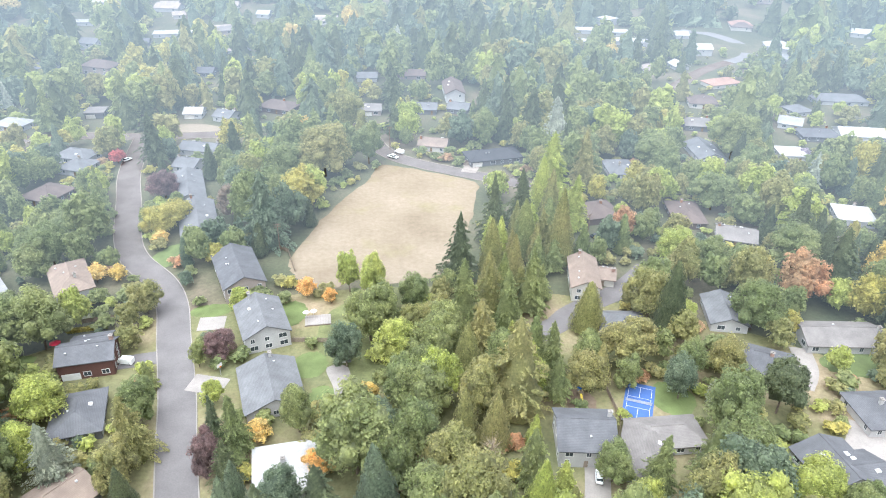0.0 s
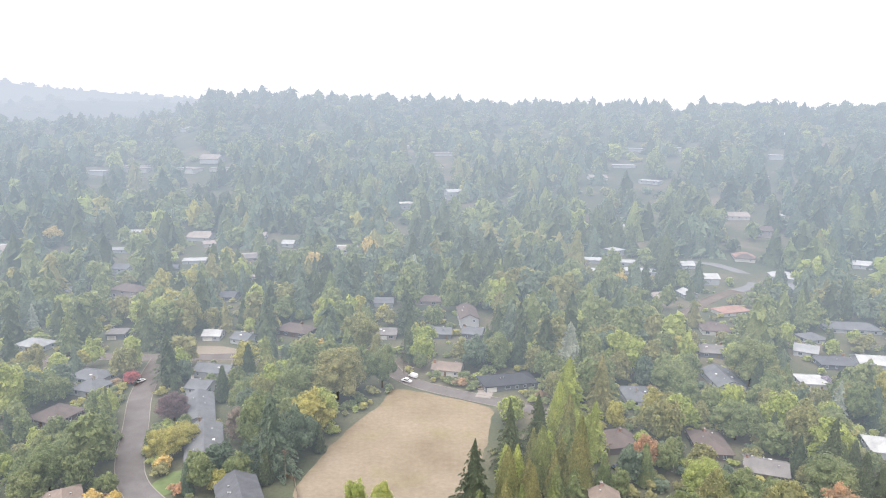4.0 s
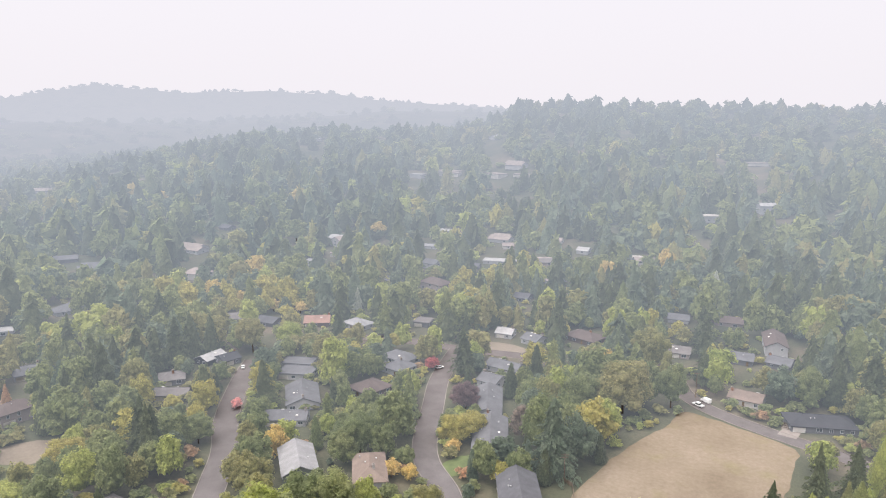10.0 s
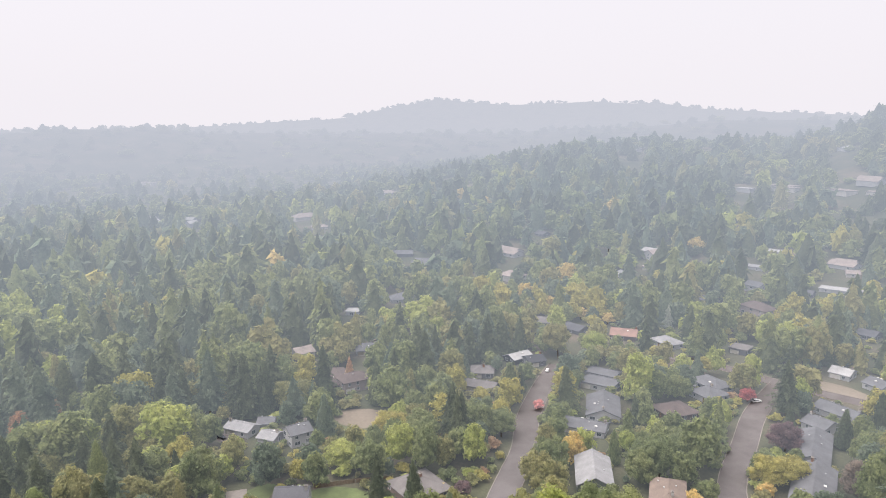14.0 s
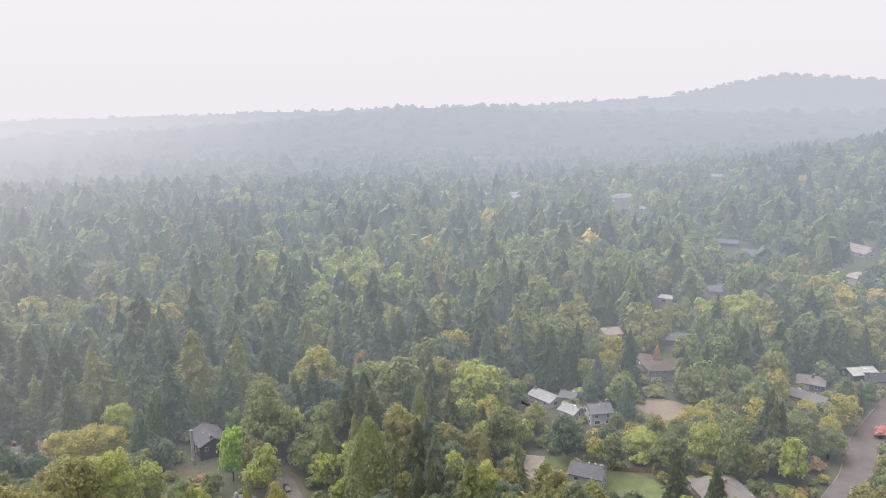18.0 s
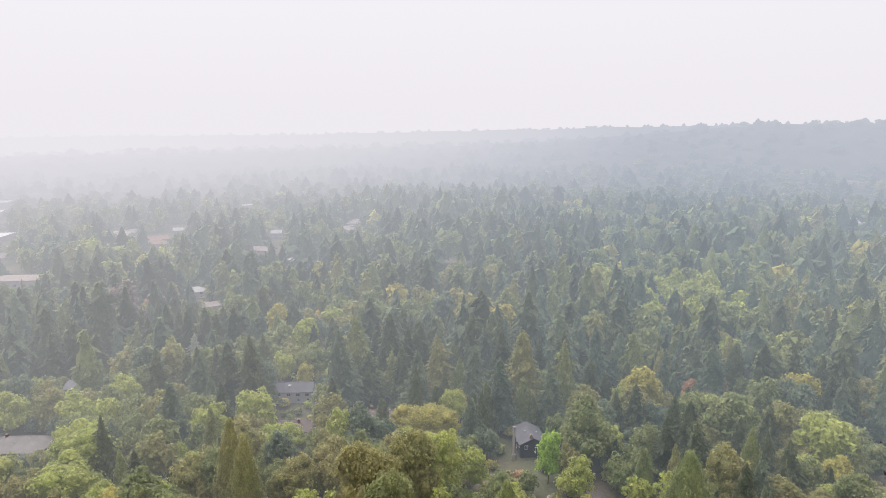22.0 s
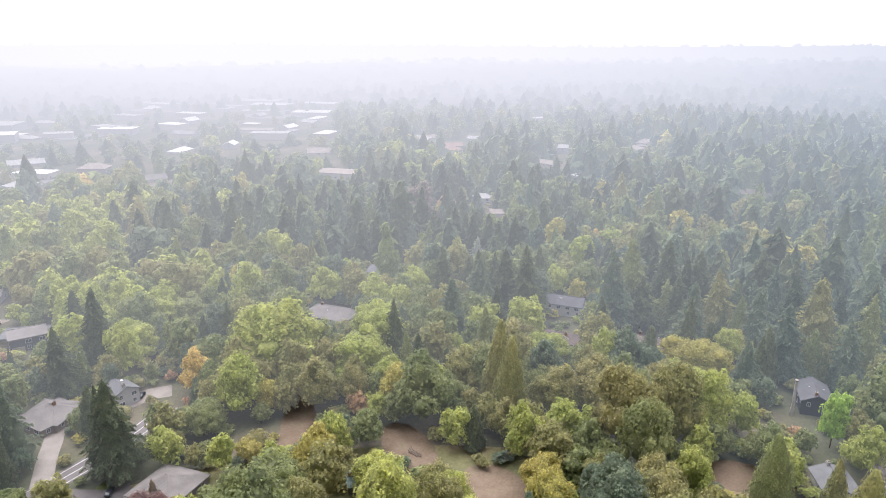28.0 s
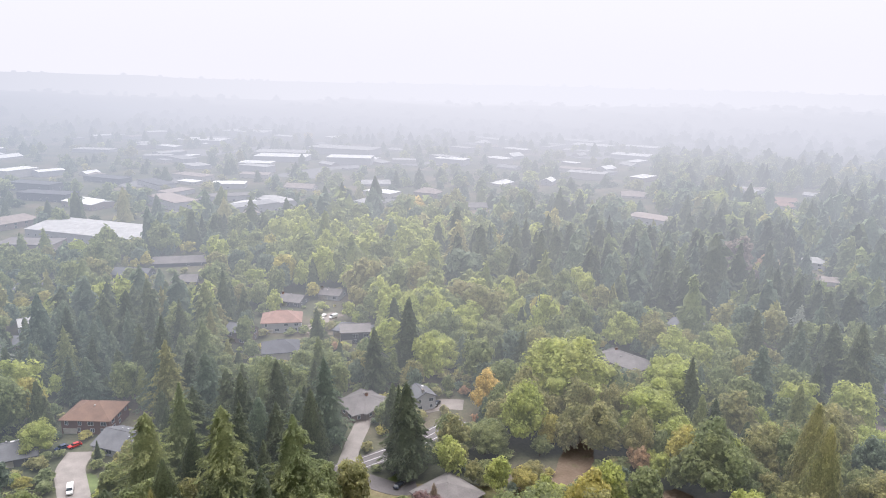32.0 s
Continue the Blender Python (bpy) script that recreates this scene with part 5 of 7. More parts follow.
tree('cedar', 'green', -190.0, -27.3, 25, 15)
tree('cedar', 'olive', -176, -3.2, 31, 19)
tree('cedar', 'green', -207, 25, 32, 23)
tree('broad', 'green', -86.2, -120.0, 29, 26)
tree('broad', 'purple', -77, -153, 15, 14)
tree('fir', 'dark', -86, -191, 30, 18)
tree('broad', 'lime', -114.2, -102.5, 26, 20)
tree('broad', 'lime', -111.1, -75.0, 20, 22)
tree('broad', 'ygreen', -141.6, -70.5, 22, 15)
tree('broad', 'bluegreen', -149.8, -55.8, 25, 21)
tree('pine', 'olive', -137.7, -39.6, 30, 16)
tree('broad', 'olive', -168.1, -22.8, 17, 13)
tree('broad', 'olive', -141.5, -24.2, 19, 15)
tree('pine', 'olive', -187, -72, 33, 22)
tree('pine', 'olive', -197, -58, 33, 20)
tree('pine', 'green', -178, -60, 29, 18)
tree('broad', 'lime', -210, -54, 29, 19)
tree('cedar', 'olive', -187, -116, 37, 16)
tree('cedar', 'olive', -181, -108, 35, 16)
tree('fir', 'green', -30, -193, 33, 25)
tree('fir', 'green', -48, -184, 31, 24)
tree('fir', 'green', -10, -202, 32, 24)
tree('fir', 'green', -21.3, -215, 33, 22)
tree('fir', 'bluegreen', -69, -215, 34, 21)
tree('fir', 'dark', -86, -185, 33, 21)
tree('fir', 'dark', -100, -250, 28, 18)
tree('fir', 'dark', 20.6, 232.1, 28, 15.7)
tree('fir', 'dark', 31.9, 242.1, 26, 14.6)
tree('cedar', 'olive', 42.4, 216.4, 30, 13.1)
tree('cedar', 'olive', 18.0, 204.2, 24, 11.2)
tree('cedar', 'olive', 24.9, 201.8, 20, 10)
tree('fir', 'green', 28.9, 185.7, 24, 14.9)
tree('fir', 'dark', 6.8, 200.3, 28, 15.7)
tree('fir', 'green', 7.1, 175.1, 26, 14.6)
tree('fir', 'green', 20.4, 175.5, 22, 12.3)
tree('broad', 'lime', -29.5, 196.3, 16, 8.8)
tree('broad', 'lime', -20.8, 191.2, 17, 10.7)
tree('broad', 'orange', -43.1, 192.4, 8, 7.1)
tree('broad', 'orange', -34.6, 189.5, 6, 4.8)
tree('broad', 'green', -7.3, 186.0, 14, 10.5)
tree('cedar', 'dark', -101.3, 286.9, 17, 8.5)
tree('fir', 'dark', -130.5, 301.4, 26, 16.1)
tree('broad', 'plumgrey', -79.8, 250.2, 15, 17.3)
tree('broad', 'purple', -114.8, 267.1, 12, 15)
tree('broad', 'ygreen', -104.9, 235.6, 12, 15)
tree('broad', 'yellow', -102.7, 226.4, 6, 7.5)
tree('broad', 'olive', -51.3, 291.1, 24, 27.7)
tree('broad', 'olive', -48.0, 345.0, 24, 21.9)
tree('broad', 'green', -33.2, 306.3, 20, 15.8)
tree('broad', 'green', -66.7, 280.4, 20, 19.8)
tree('fir', 'green', -89.0, 314.4, 22, 13.6)
tree('fir', 'dark', -26.3, 382.3, 24, 14.4)
tree('broad', 'lime', -16.4, 332.8, 18, 12.7)
tree('broad', 'green', 22.4, 334.1, 18, 15.6)
tree('fir', 'dark', 168.3, 370.9, 28, 17.4)
tree('broad', 'green', 140.1, 316.6, 24, 23.3)
tree('fir', 'blue', 159.9, 277.4, 20, 12.4)
tree('broad', 'green', 98.0, 295.8, 20, 25)
tree('broad', 'green', 112.2, 261.3, 16, 20)
tree('broad', 'green', 124.8, 213.7, 18, 22.5)
tree('broad', 'lime', 83.9, 218.0, 14, 16.7)
tree('cedar', 'olive', 45.8, 175.9, 18, 12.2)
tree('broad', 'olive', 66.0, 182.7, 18, 16.2)
tree('broad', 'olive', 53.7, 158.7, 16, 17.8)
tree('broad', 'green', 96.5, 176.8, 18, 16.6)
tree('broad', 'bluegreen', 64.9, 145.2, 14, 11)
tree('fir', 'blue', 73.2, 144.3, 8, 4.1)
tree('broad', 'olive', 80.6, 153.9, 14, 11.7)
tree('pine', 'dark', 89.3, 139.7, 16, 14.4)
tree('broad', 'green', 41.0, 115.8, 12, 10.2)
tree('fir', 'green', 49.4, 111.5, 20, 11.2)
tree('fir', 'green', 63.4, 116.9, 20, 12.4)
tree('bare', 'grey', 12.3, 117.0, 14, 7.3)
tree('broad', 'orange', -27.6, 117.1, 8, 8.2)
tree('broad', 'yellow', -19.7, 140.8, 8, 9)
tree('broad', 'bluegreen', -14.5, 131.2, 10, 11.4)
tree('broad', 'purple', -63.1, 160.8, 9, 11.2)
tree('fir', 'dark', -55.6, 129.4, 14, 6.6)
tree('fir', 'green', -48.5, 125.1, 18, 10.1)
tree('broad', 'purple', -53.3, 118.2, 12, 9.8)
tree('broad', 'yellow', -44.2, 129.1, 6, 7.4)
tree('broad', 'yellow', -108.4, 202.1, 6, 7.5)
tree('broad', 'yellow', -114.9, 200.4, 7, 8.8)
tree('fir', 'green', -136.3, 254.0, 20, 12.4)
tree('broad', 'green', -133.7, 210.0, 18, 17.5)
tree('broad', 'green', -114.3, 164.0, 20, 18.3)
tree('broad', 'lime', -100.4, 135.0, 14, 14.7)
tree('fir', 'blue', -86.5, 113.3, 20, 12.4)
tree('fir', 'olive', -72.6, 122.5, 20, 12.4)
tree('fir', 'green', -77.7, 146.8, 10, 6.2)
tree('broad', 'green', -109.0, 188.1, 6, 7.5)
tree('broad', 'olive', -91.4, 182.6, 12, 11.3)
tree('broad', 'bluegreen', -84.6, 199.0, 6, 6)
tree('broad', 'crimson', -149.2, 303.5, 7, 8.8)
tree('broad', 'mauve', 178.0, 320.4, 5, 6.2)
tree('cedar', 'olive', 8.2, 152.5, 20, 12.2)
tree('broad', 'green', -2.4, 155.0, 18, 13.8)
tree('broad', 'green', 18.9, 152.9, 16, 13.8)
tree('fir', 'green', 32.0, 155.6, 18, 10.9)
tree('broad', 'green', -3.4, 136.0, 18, 15.5)
tree('broad', 'olive', 10.6, 138.4, 18, 14.3)
tree('broad', 'ygreen', -12.2, 163.0, 8, 9.8)
tree('broad', 'olive', 3.3, 116.7, 16, 14.3)
tree('fir', 'green', 22.0, 114.9, 18, 11.2)
tree('broad', 'green', -1.5, 105.1, 16, 14.8)
tree('fir', 'dark', -205.1, 171.4, 26, 16.1)
tree('fir', 'dark', -198.4, 171.0, 24, 13.4)
tree('fir', 'dark', -266.7, 249.5, 28, 17.4)
tree('fir', 'dark', -271.5, 264.8, 26, 16.1)
tree('pine', 'olive', -247.5, 284.0, 20, 18)
tree('broad', 'lime', -237.3, 302.6, 14, 17.5)
tree('fir', 'dark', -218.1, 322.9, 22, 12.3)
tree('fir', 'green', -198.6, 342.2, 24, 14.9)
tree('fir', 'blue', -240.8, 379.6, 16, 9.9)
tree('broad', 'yellow', -352.5, 595.5, 14, 16.9)
tree('broad', 'yellow', -358.5, 419.1, 20, 20.4)
tree('broad', 'yellow', -349.1, 362.3, 14, 14.5)
tree('broad', 'yellow', -324.6, 363.4, 8, 10)
tree('broad', 'yellow', -271.4, 358.4, 8, 10)
tree('broad', 'yellow', -289.8, 354.2, 8, 9.5)
tree('broad', 'green', -407.5, 536.3, 22, 27.5)
tree('fir', 'dark', -150.4, 349.0, 22, 13.6)
tree('fir', 'blue', -31.4, 514.9, 20, 12.4)
tree('broad', 'pink', -205.6, 223.8, 5, 6.2)
tree('broad', 'ygreen', -101.2, 245.7, 10, 12.5)
tree('broad', 'green', -138.6, 229.7, 12, 15)
tree('fir', 'green', -158.7, 224.4, 16, 9.9)
tree('fir', 'green', -131.3, 242.4, 18, 11.2)
tree('broad', 'green', -196.4, 191.1, 12, 14.4)
tree('broad', 'ygreen', -228.1, 208.1, 8, 10)
tree('broad', 'olive', 22.8, 346.7, 12, 15)
tree('broad', 'lime', -16.4, 350.6, 16, 14.8)
tree('fir', 'dark', -29.4, 401.0, 24, 14.9)
tree('cedar', 'olive', -236.9, 24.0, 20, 10)
tree('cedar', 'bright', -257.1, -22.4, 12, 6)
tree('cedar', 'olive', -234.9, 39.7, 14, 7)
tree('broad', 'ygreen', -257.9, -64.2, 16, 20)
tree('broad', 'ygreen', -279.2, -64.8, 14, 17.4)
tree('fir', 'dark', -239.3, 60.1, 24, 14.9)
tree('fir', 'green', -258.6, 86.6, 20, 11.2)
tree('fir', 'green', -207.8, 75.6, 16, 9.9)
tree('cedar', 'olive', -217.4, 66.5, 16, 8)
tree('broad', 'olive', -279.0, 137.5, 14, 17.3)
tree('willow', 'lime', -217.1, 127.5, 10, 16.8)
tree('cedar', 'rust', -290.9, 176.8, 14, 7)
tree('fir', 'olive', -248.7, 183.9, 18, 11.2)
tree('broad', 'ygreen', -224.7, 155.6, 12, 15)
tree('fir', 'dark', -198.8, 168.3, 26, 14.6)
tree('fir', 'dark', -334.0, 238.4, 24, 14.9)
tree('fir', 'dark', -315.7, 284.7, 28, 17.4)
tree('fir', 'dark', -311.5, 266.3, 24, 14.9)
tree('broad', 'rust', -326.3, 37.2, 12, 8.4)
tree('cedar', 'rust', -327.2, 51.3, 16, 8)
tree('cedar', 'olive', -372.5, 60.7, 20, 10)
tree('fir', 'dark', -321.4, 8.3, 20, 12.4)
tree('fir', 'dark', -279.9, 11.1, 24, 14.9)
tree('fir', 'dark', -262.8, -10.7, 24, 14.9)
tree('broad', 'purple', -171.4, 148.0, 6, 7.5)
tree('broad', 'yellow', -176.4, 143.3, 4, 5)
tree('broad', 'lime', -158.8, -199.2, 31, 38.8)
tree('broad', 'lime', -174.2, -169.0, 22, 27.5)
tree('broad', 'lime', -195.0, -180.8, 24, 30)
tree('fir', 'green', -215.9, -141.3, 26, 16.1)
tree('fir', 'dark', -215.0, -131.5, 24, 14.9)
tree('broad', 'lime', -135.5, -258.2, 16, 20)
tree('broad', 'green', -165.8, -266.4, 16, 20)
tree('broad', 'lime', -232.9, -122.4, 14, 17.5)
tree('broad', 'olive', -206.9, -88.7, 22, 20)
tree('broad', 'green', -208.4, -76.0, 20, 18.9)
tree('broad', 'olive', -195.8, -98.9, 20, 18.7)
tree('broad', 'ygreen', -253.7, -73.0, 18, 22.5)
tree('broad', 'lime', -271.4, -63.4, 18, 14.5)
tree('broad', 'bright', -236, -19.5, 20, 10.5)
tree('broad', 'rust', -155.4, -154.2, 10, 9)
tree('fir', 'green', -169.6, -117.8, 12, 7.4)
tree('broad', 'green', -132.3, -177.0, 8, 8.1)
tree('broad', 'green', -118.4, -186.7, 12, 15)
tree('broad', 'lime', -106.6, -142.2, 12, 15)
tree('broad', 'lime', -129.2, -122.2, 12, 15)
tree('fir', 'green', -95.9, -201.4, 16, 9.9)
tree('broad', 'rust', -410.9, -306.9, 14, 17.5)
tree('cedar', 'green', -290.5, -302.8, 18, 9)
tree('fir', 'blue', -325.1, -220.0, 16, 9.9)
tree('broad', 'lime', -461.8, -501.1, 14, 17.5)
tree('broad', 'lime', -330.4, -266.4, 10, 12.5)
tree('broad', 'lime', -310.0, -128.9, 14, 17.5)
tree('broad', 'olive', -119.8, -164.2, 8, 10)
tree('broad', 'green', -104.3, -135.9, 18, 22.5)
tree('broad', 'green', -105.1, -92.1, 16, 20)
tree('broad', 'green', -87.7, -102.1, 14, 17.5)
tree('broad', 'ygreen', -156.2, -81.5, 14, 13.5)
tree('broad', 'bluegreen', -159.2, -64.6, 16, 13.2)
tree('cedar', 'olive', -200.3, -12.9, 18, 9)
tree('broad', 'green', -156.7, -31.8, 12, 15)
tree('broad', 'bluegreen', -160.8, 10.7, 12, 15)
tree('cedar', 'green', -227.8, 13.4, 22, 11)
tree('broad', 'olive', -162.7, 0.8, 8, 10)
tree('broad', 'lime', -148.4, -15.1, 8, 10)
tree('fir', 'plumgrey', -83.8, -161.3, 12, 7.4)
tree('fir', 'green', -58.0, -142.2, 12, 7.4)
tree('fir', 'green', -63.9, -132.1, 12, 7.4)
tree('bare', 'grey', -78.8, -114.9, 6, 4.5)
tree('fir', 'dark', -36.8, -205.0, 28, 17.4)
tree('fir', 'dark', -73.1, -244.4, 20, 12.4)
tree('fir', 'green', -109.0, -251.0, 16, 9.9)
tree('fir', 'green', -97.7, -207.3, 16, 9.9)
tree('broad', 'lime', 21.2, -250.0, 12, 13.4)
tree('fir', 'dark', -24.1, -271.5, 18, 11.2)
tree('broad', 'green', -41.5, -302.4, 16, 20)
tree('fir', 'dark', -7.2, -286.4, 20, 12.4)
tree('fir', 'dark', 2.3, -298.4, 22, 13.6)
tree('fir', 'dark', 10.5, -288.1, 20, 12.4)
tree('fir', 'dark', 22.2, -299.6, 20, 12.4)
tree('broad', 'ygreen', 24.1, -228.1, 5, 6.2)
tree('broad', 'lime', -225.5, -126.7, 12, 15)
tree('broad', 'green', -115.8, -186.4, 12, 15)
tree('broad', 'lime', -87.9, -411.1, 12, 15)
tree('fir', 'dark', -96.1, -281.5, 12, 7.4)
tree('broad', 'ygreen', -116.0, -162.0, 8, 10)
tree('cedar', 'dark', 3.3, -235.1, 9, 3.4)

# ---- small things ----
CARPAINT = {}


def paint(name, c, rough=0.3):
    if name not in CARPAINT:
        m, nt, b = principled("car_paint_" + name, rough)
        col, _ = noise_ramp(nt, 1.5, [(0.3, tuple(q * 0.93 for q in c)), (0.7, c)], coords="Object")
        nt.links.new(col, b.inputs["Base Color"])
        b.inputs["Coat Weight"].default_value = 0.4
        CARPAINT[name] = m
    return CARPAINT[name]


def loft(sections):
    """Body through cross sections of (x, half width, low, high)."""
    v, f = [], []
    for x, w, lo, hi in sections:
        m = lo + (hi - lo) * 0.6
        v += [(x, -w * 0.94, lo), (x, w * 0.94, lo), (x, w, m), (x, w * 0.86, hi), (x, -w * 0.86, hi), (x, -w, m)]
    for i in range(len(sections) - 1):
        a, b = 6 * i, 6 * i + 6
        f += [(a + k, a + (k + 1) % 6, b + (k + 1) % 6, b + k) for k in range(6)]
    n = 6 * (len(sections) - 1)
    f += [(5, 4, 3, 2, 1, 0), tuple(n + k for k in range(6))]
    return v, f


def wheel_mesh(what):
    if what not in SHARED:
        r, w = (0.34, 0.12) if what == "tyre" else (0.2, 0.13)
        v = [(r * math.cos(a), s * w, r * math.sin(a)) for s in (-1, 1) for a in (2 * math.pi * k / 12 for k in range(12))]
        f = [(k, (k + 1) % 12, 12 + (k + 1) % 12, 12 + k) for k in range(12)] + [tuple(range(11, -1, -1)), tuple(range(12, 24))]
        SHARED[what] = mesh_from(what, v, f, [RUBBER if what == "tyre" else METAL])
    return SHARED[what]


def car(x, y, rot, kind, colour, rgb, label, z=0.12):
    name = {"car": "car", "van": "van", "pickup": "pickup_truck"}[kind]
    root = tagged(new(name), label, name.split("_")[0], "parked vehicles")
    root.matrix_basis = pose(x, y, ground_z(x, y) + z, 0, 0, rot)
    if kind == "van":
        body = loft([(-2.4, 0.9, 0.45, 1.95), (-2.2, 0.98, 0.35, 2.1), (1.0, 0.98, 0.35, 2.1), (1.7, 0.96, 0.35, 1.35), (2.4, 0.9, 0.35, 1.05), (2.6, 0.8, 0.45, 0.8)])
        cab = loft([(0.7, 0.9, 1.30, 2.0), (1.15, 0.9, 1.25, 1.98), (1.75, 0.86, 1.2, 1.38)])
    elif kind == "pickup":
        body = joined(loft([(-2.7, 0.92, 0.5, 0.75), (-2.6, 0.98, 0.45, 0.8), (-0.9, 0.98, 0.45, 0.8), (1.2, 0.98, 0.45, 1.1), (2.4, 0.94, 0.45, 1.05), (2.7, 0.85, 0.55, 0.85)]),
                      box_data(-2.65, -0.97, 0.78, -0.85, -0.85, 1.12), box_data(-2.65, 0.85, 0.78, -0.85, 0.97, 1.12), box_data(-2.67, -0.97, 0.78, -2.57, 0.97, 1.12),
                      loft([(-0.9, 0.86, 1.45, 1.85), (-0.8, 0.88, 1.5, 1.9), (0.7, 0.86, 1.5, 1.9), (0.9, 0.84, 1.5, 1.84)]))
        cab = loft([(-0.92, 0.88, 0.9, 1.5), (0.8, 0.88, 0.9, 1.5), (1.4, 0.84, 0.9, 1.12)])
    else:
        body = joined(loft([(-2.25, 0.78, 0.45, 0.8), (-2.1, 0.88, 0.32, 0.98), (-1.2, 0.9, 0.3, 1.0), (0.9, 0.9, 0.3, 0.98), (1.9, 0.86, 0.32, 0.85), (2.25, 0.74, 0.42, 0.7)]),
                      loft([(-1.35, 0.66, 1.3, 1.42), (-1.1, 0.7, 1.36, 1.47), (0.2, 0.7, 1.36, 1.47), (0.45, 0.66, 1.3, 1.42)]))
        cab = loft([(-1.85, 0.74, 0.92, 1.0), (-1.25, 0.76, 0.92, 1.38), (0.3, 0.76, 0.92, 1.38), (1.1, 0.74, 0.92, 0.98)])
    part("body", mesh_from("body", *body, [paint(colour, rgb)]), root)
    part("window_band", mesh_from("window_band", *cab, [GLASS]), root, "dark glass windows")
    for sx in (-1.4, 1.4):
        for sy in (-0.82, 0.82):
            t = part("wheel", wheel_mesh("tyre"), root, loc=pose(sx, sy, 0.34))
            part("rim", wheel_mesh("rim"), t)
    for sy in (-0.6, 0.6):
        if "lamp" not in SHARED:
            SHARED["lamp"] = mesh_from("headlight", *box_data(-0.06, -0.17, -0.07, 0.04, 0.17, 0.07), [TRIM])
        part("headlight", SHARED["lamp"], root, loc=pose(2.2 if kind == "car" else 2.55, sy, 0.68))
    return root


WHITE, DARK, RED = (0.78, 0.78, 0.78), (0.04, 0.045, 0.06), (0.42, 0.05, 0.05)
car(-88.8, 157.8, 175, "van", "white", WHITE, "white people carrier parked on an asphalt driveway")
car(-22.4, 313.5, 148, "pickup", "white", WHITE, "white pickup truck parked beside the dry field")
car(-19.6, 319.4, 140, "van", "white", WHITE, "white panel van parked on the street edge")
car(38.2, 117.0, 80, "car", "white", WHITE, "white car parked on a pale driveway")
car(-146.3, 306.5, 60, "car", "white", WHITE, "white car at the end of the street")
car(-237.2, 264.0, 130, "car", "white", WHITE, "white car parked where the street ends")
car(10.1, -250.6, 20, "car", "red", RED, "red car parked before the brick house")
car(14.1, -250.9, 25, "car", "navy", (0.06, 0.08, 0.14), "dark blue car parked beside the red one")
car(11.6, -221.8, 85, "van", "white", WHITE, "white van parked on the concrete driveway")
car(-80.9, -181.0, 215, "car", "dark", DARK, "dark blue-grey car parked beside a hedge")
car(-198.6, 6.8, 165, "pickup", "white", WHITE, "white pickup truck with an open bed on a drive")
car(-225.3, -1.5, 10, "car", "dark", DARK, "dark blue car parked in tree shade")
car(-117.5, -226.5, 40, "car", "dark", DARK, "dark car in a gravel yard")
car(-270.5, 101.5, 20, "car", "dark", DARK, "dark car in the yard of a white farmhouse")
car(-113.0, -339.3, 20, "van", "white", WHITE, "white van in a paved court")
car(60, 236, 20, "car", "dark", DARK, "dark car in a shaded driveway")


def thing(name, pieces, x, y, rot, label, category, z=0.0):
    """A thing of named pieces: (name, mesh data, material, label)."""
    root = tagged(new(name), label, category)
    root.matrix_basis = pose(x, y, ground_z(x, y) + z, 0, 0, rot)
    for n, d, m, lab in pieces:
        part(n, mesh_from(n, *d, [m]), root, lab)
    return root


def tube_data(a, b, r, n=8, r2=None):
    a, b = Vector(a), Vector(b)
    ax = (b - a).normalized()
    s = ax.orthogonal().normalized()
    t = ax.cross(s)
    v = [tuple(c + (s * math.cos(2 * math.pi * k / n) + t * math.sin(2 * math.pi * k / n)) * q) for c, q in ((a, r), (b, r if r2 is None else r2)) for k in range(n)]
    f = [(k, (k + 1) % n, n + (k + 1) % n, n + k) for k in range(n)] + [tuple(range(n - 1, -1, -1)), tuple(range(n, 2 * n))]
    return v, f


# boat on its trailer, and a small open trailer
thing("boat", [("hull", loft([(-2.9, 1.0, 0.75, 1.35), (0, 1.1, 0.6, 1.4), (1.8, 0.85, 0.7, 1.5), (3.0, 0.15, 1.1, 1.6)]), TRIM, "white hull"),
               ("windscreen", loft([(-0.2, 0.8, 1.4, 1.75), (0.6, 0.75, 1.4, 1.5)]), GLASS, ""),
               ("trailer", joined(box_data(-2.8, -0.7, 0.35, 3.2, -0.6, 0.5), box_data(-2.8, 0.6, 0.35, 3.2, 0.7, 0.5), box_data(-0.8, -1.0, 0.08, -0.1, -0.8, 0.75), box_data(-0.8, 0.8, 0.08, -0.1, 1.0, 0.75)), METAL, "")],
      -194.9, 14.0, 78, "white motorboat on a trailer beside the shed", "boat")
thing("utility_trailer", [("bed", joined(box_data(-1.4, -0.8, 0.5, 1.4, 0.8, 0.6), box_data(-1.4, -0.8, 0.6, 1.4, -0.72, 0.95), box_data(-1.4, 0.72, 0.6, 1.4, 0.8, 0.95)), METAL, ""),
                          ("axle", joined(tube_data((0, -0.9, 0.32), (0, -1.1, 0.32), 0.32, 12), tube_data((0, 0.9, 0.32), (0, 1.1, 0.32), 0.32, 12)), RUBBER, "")],
      -193.6, 7.4, 165, "small grey open trailer behind a truck", "trailer")
for bx, by in ((-108, -343), (-105, -338)):
    thing("boat", [("hull", loft([(-2.9, 1.0, 0.3, 1.2), (0, 1.1, 0.2, 1.3), (1.8, 0.85, 0.3, 1.4), (3.0, 0.15, 0.8, 1.5)]), TRIM, "white hull")], bx, by, 35, "white covered boat stored in a paved court", "boat")

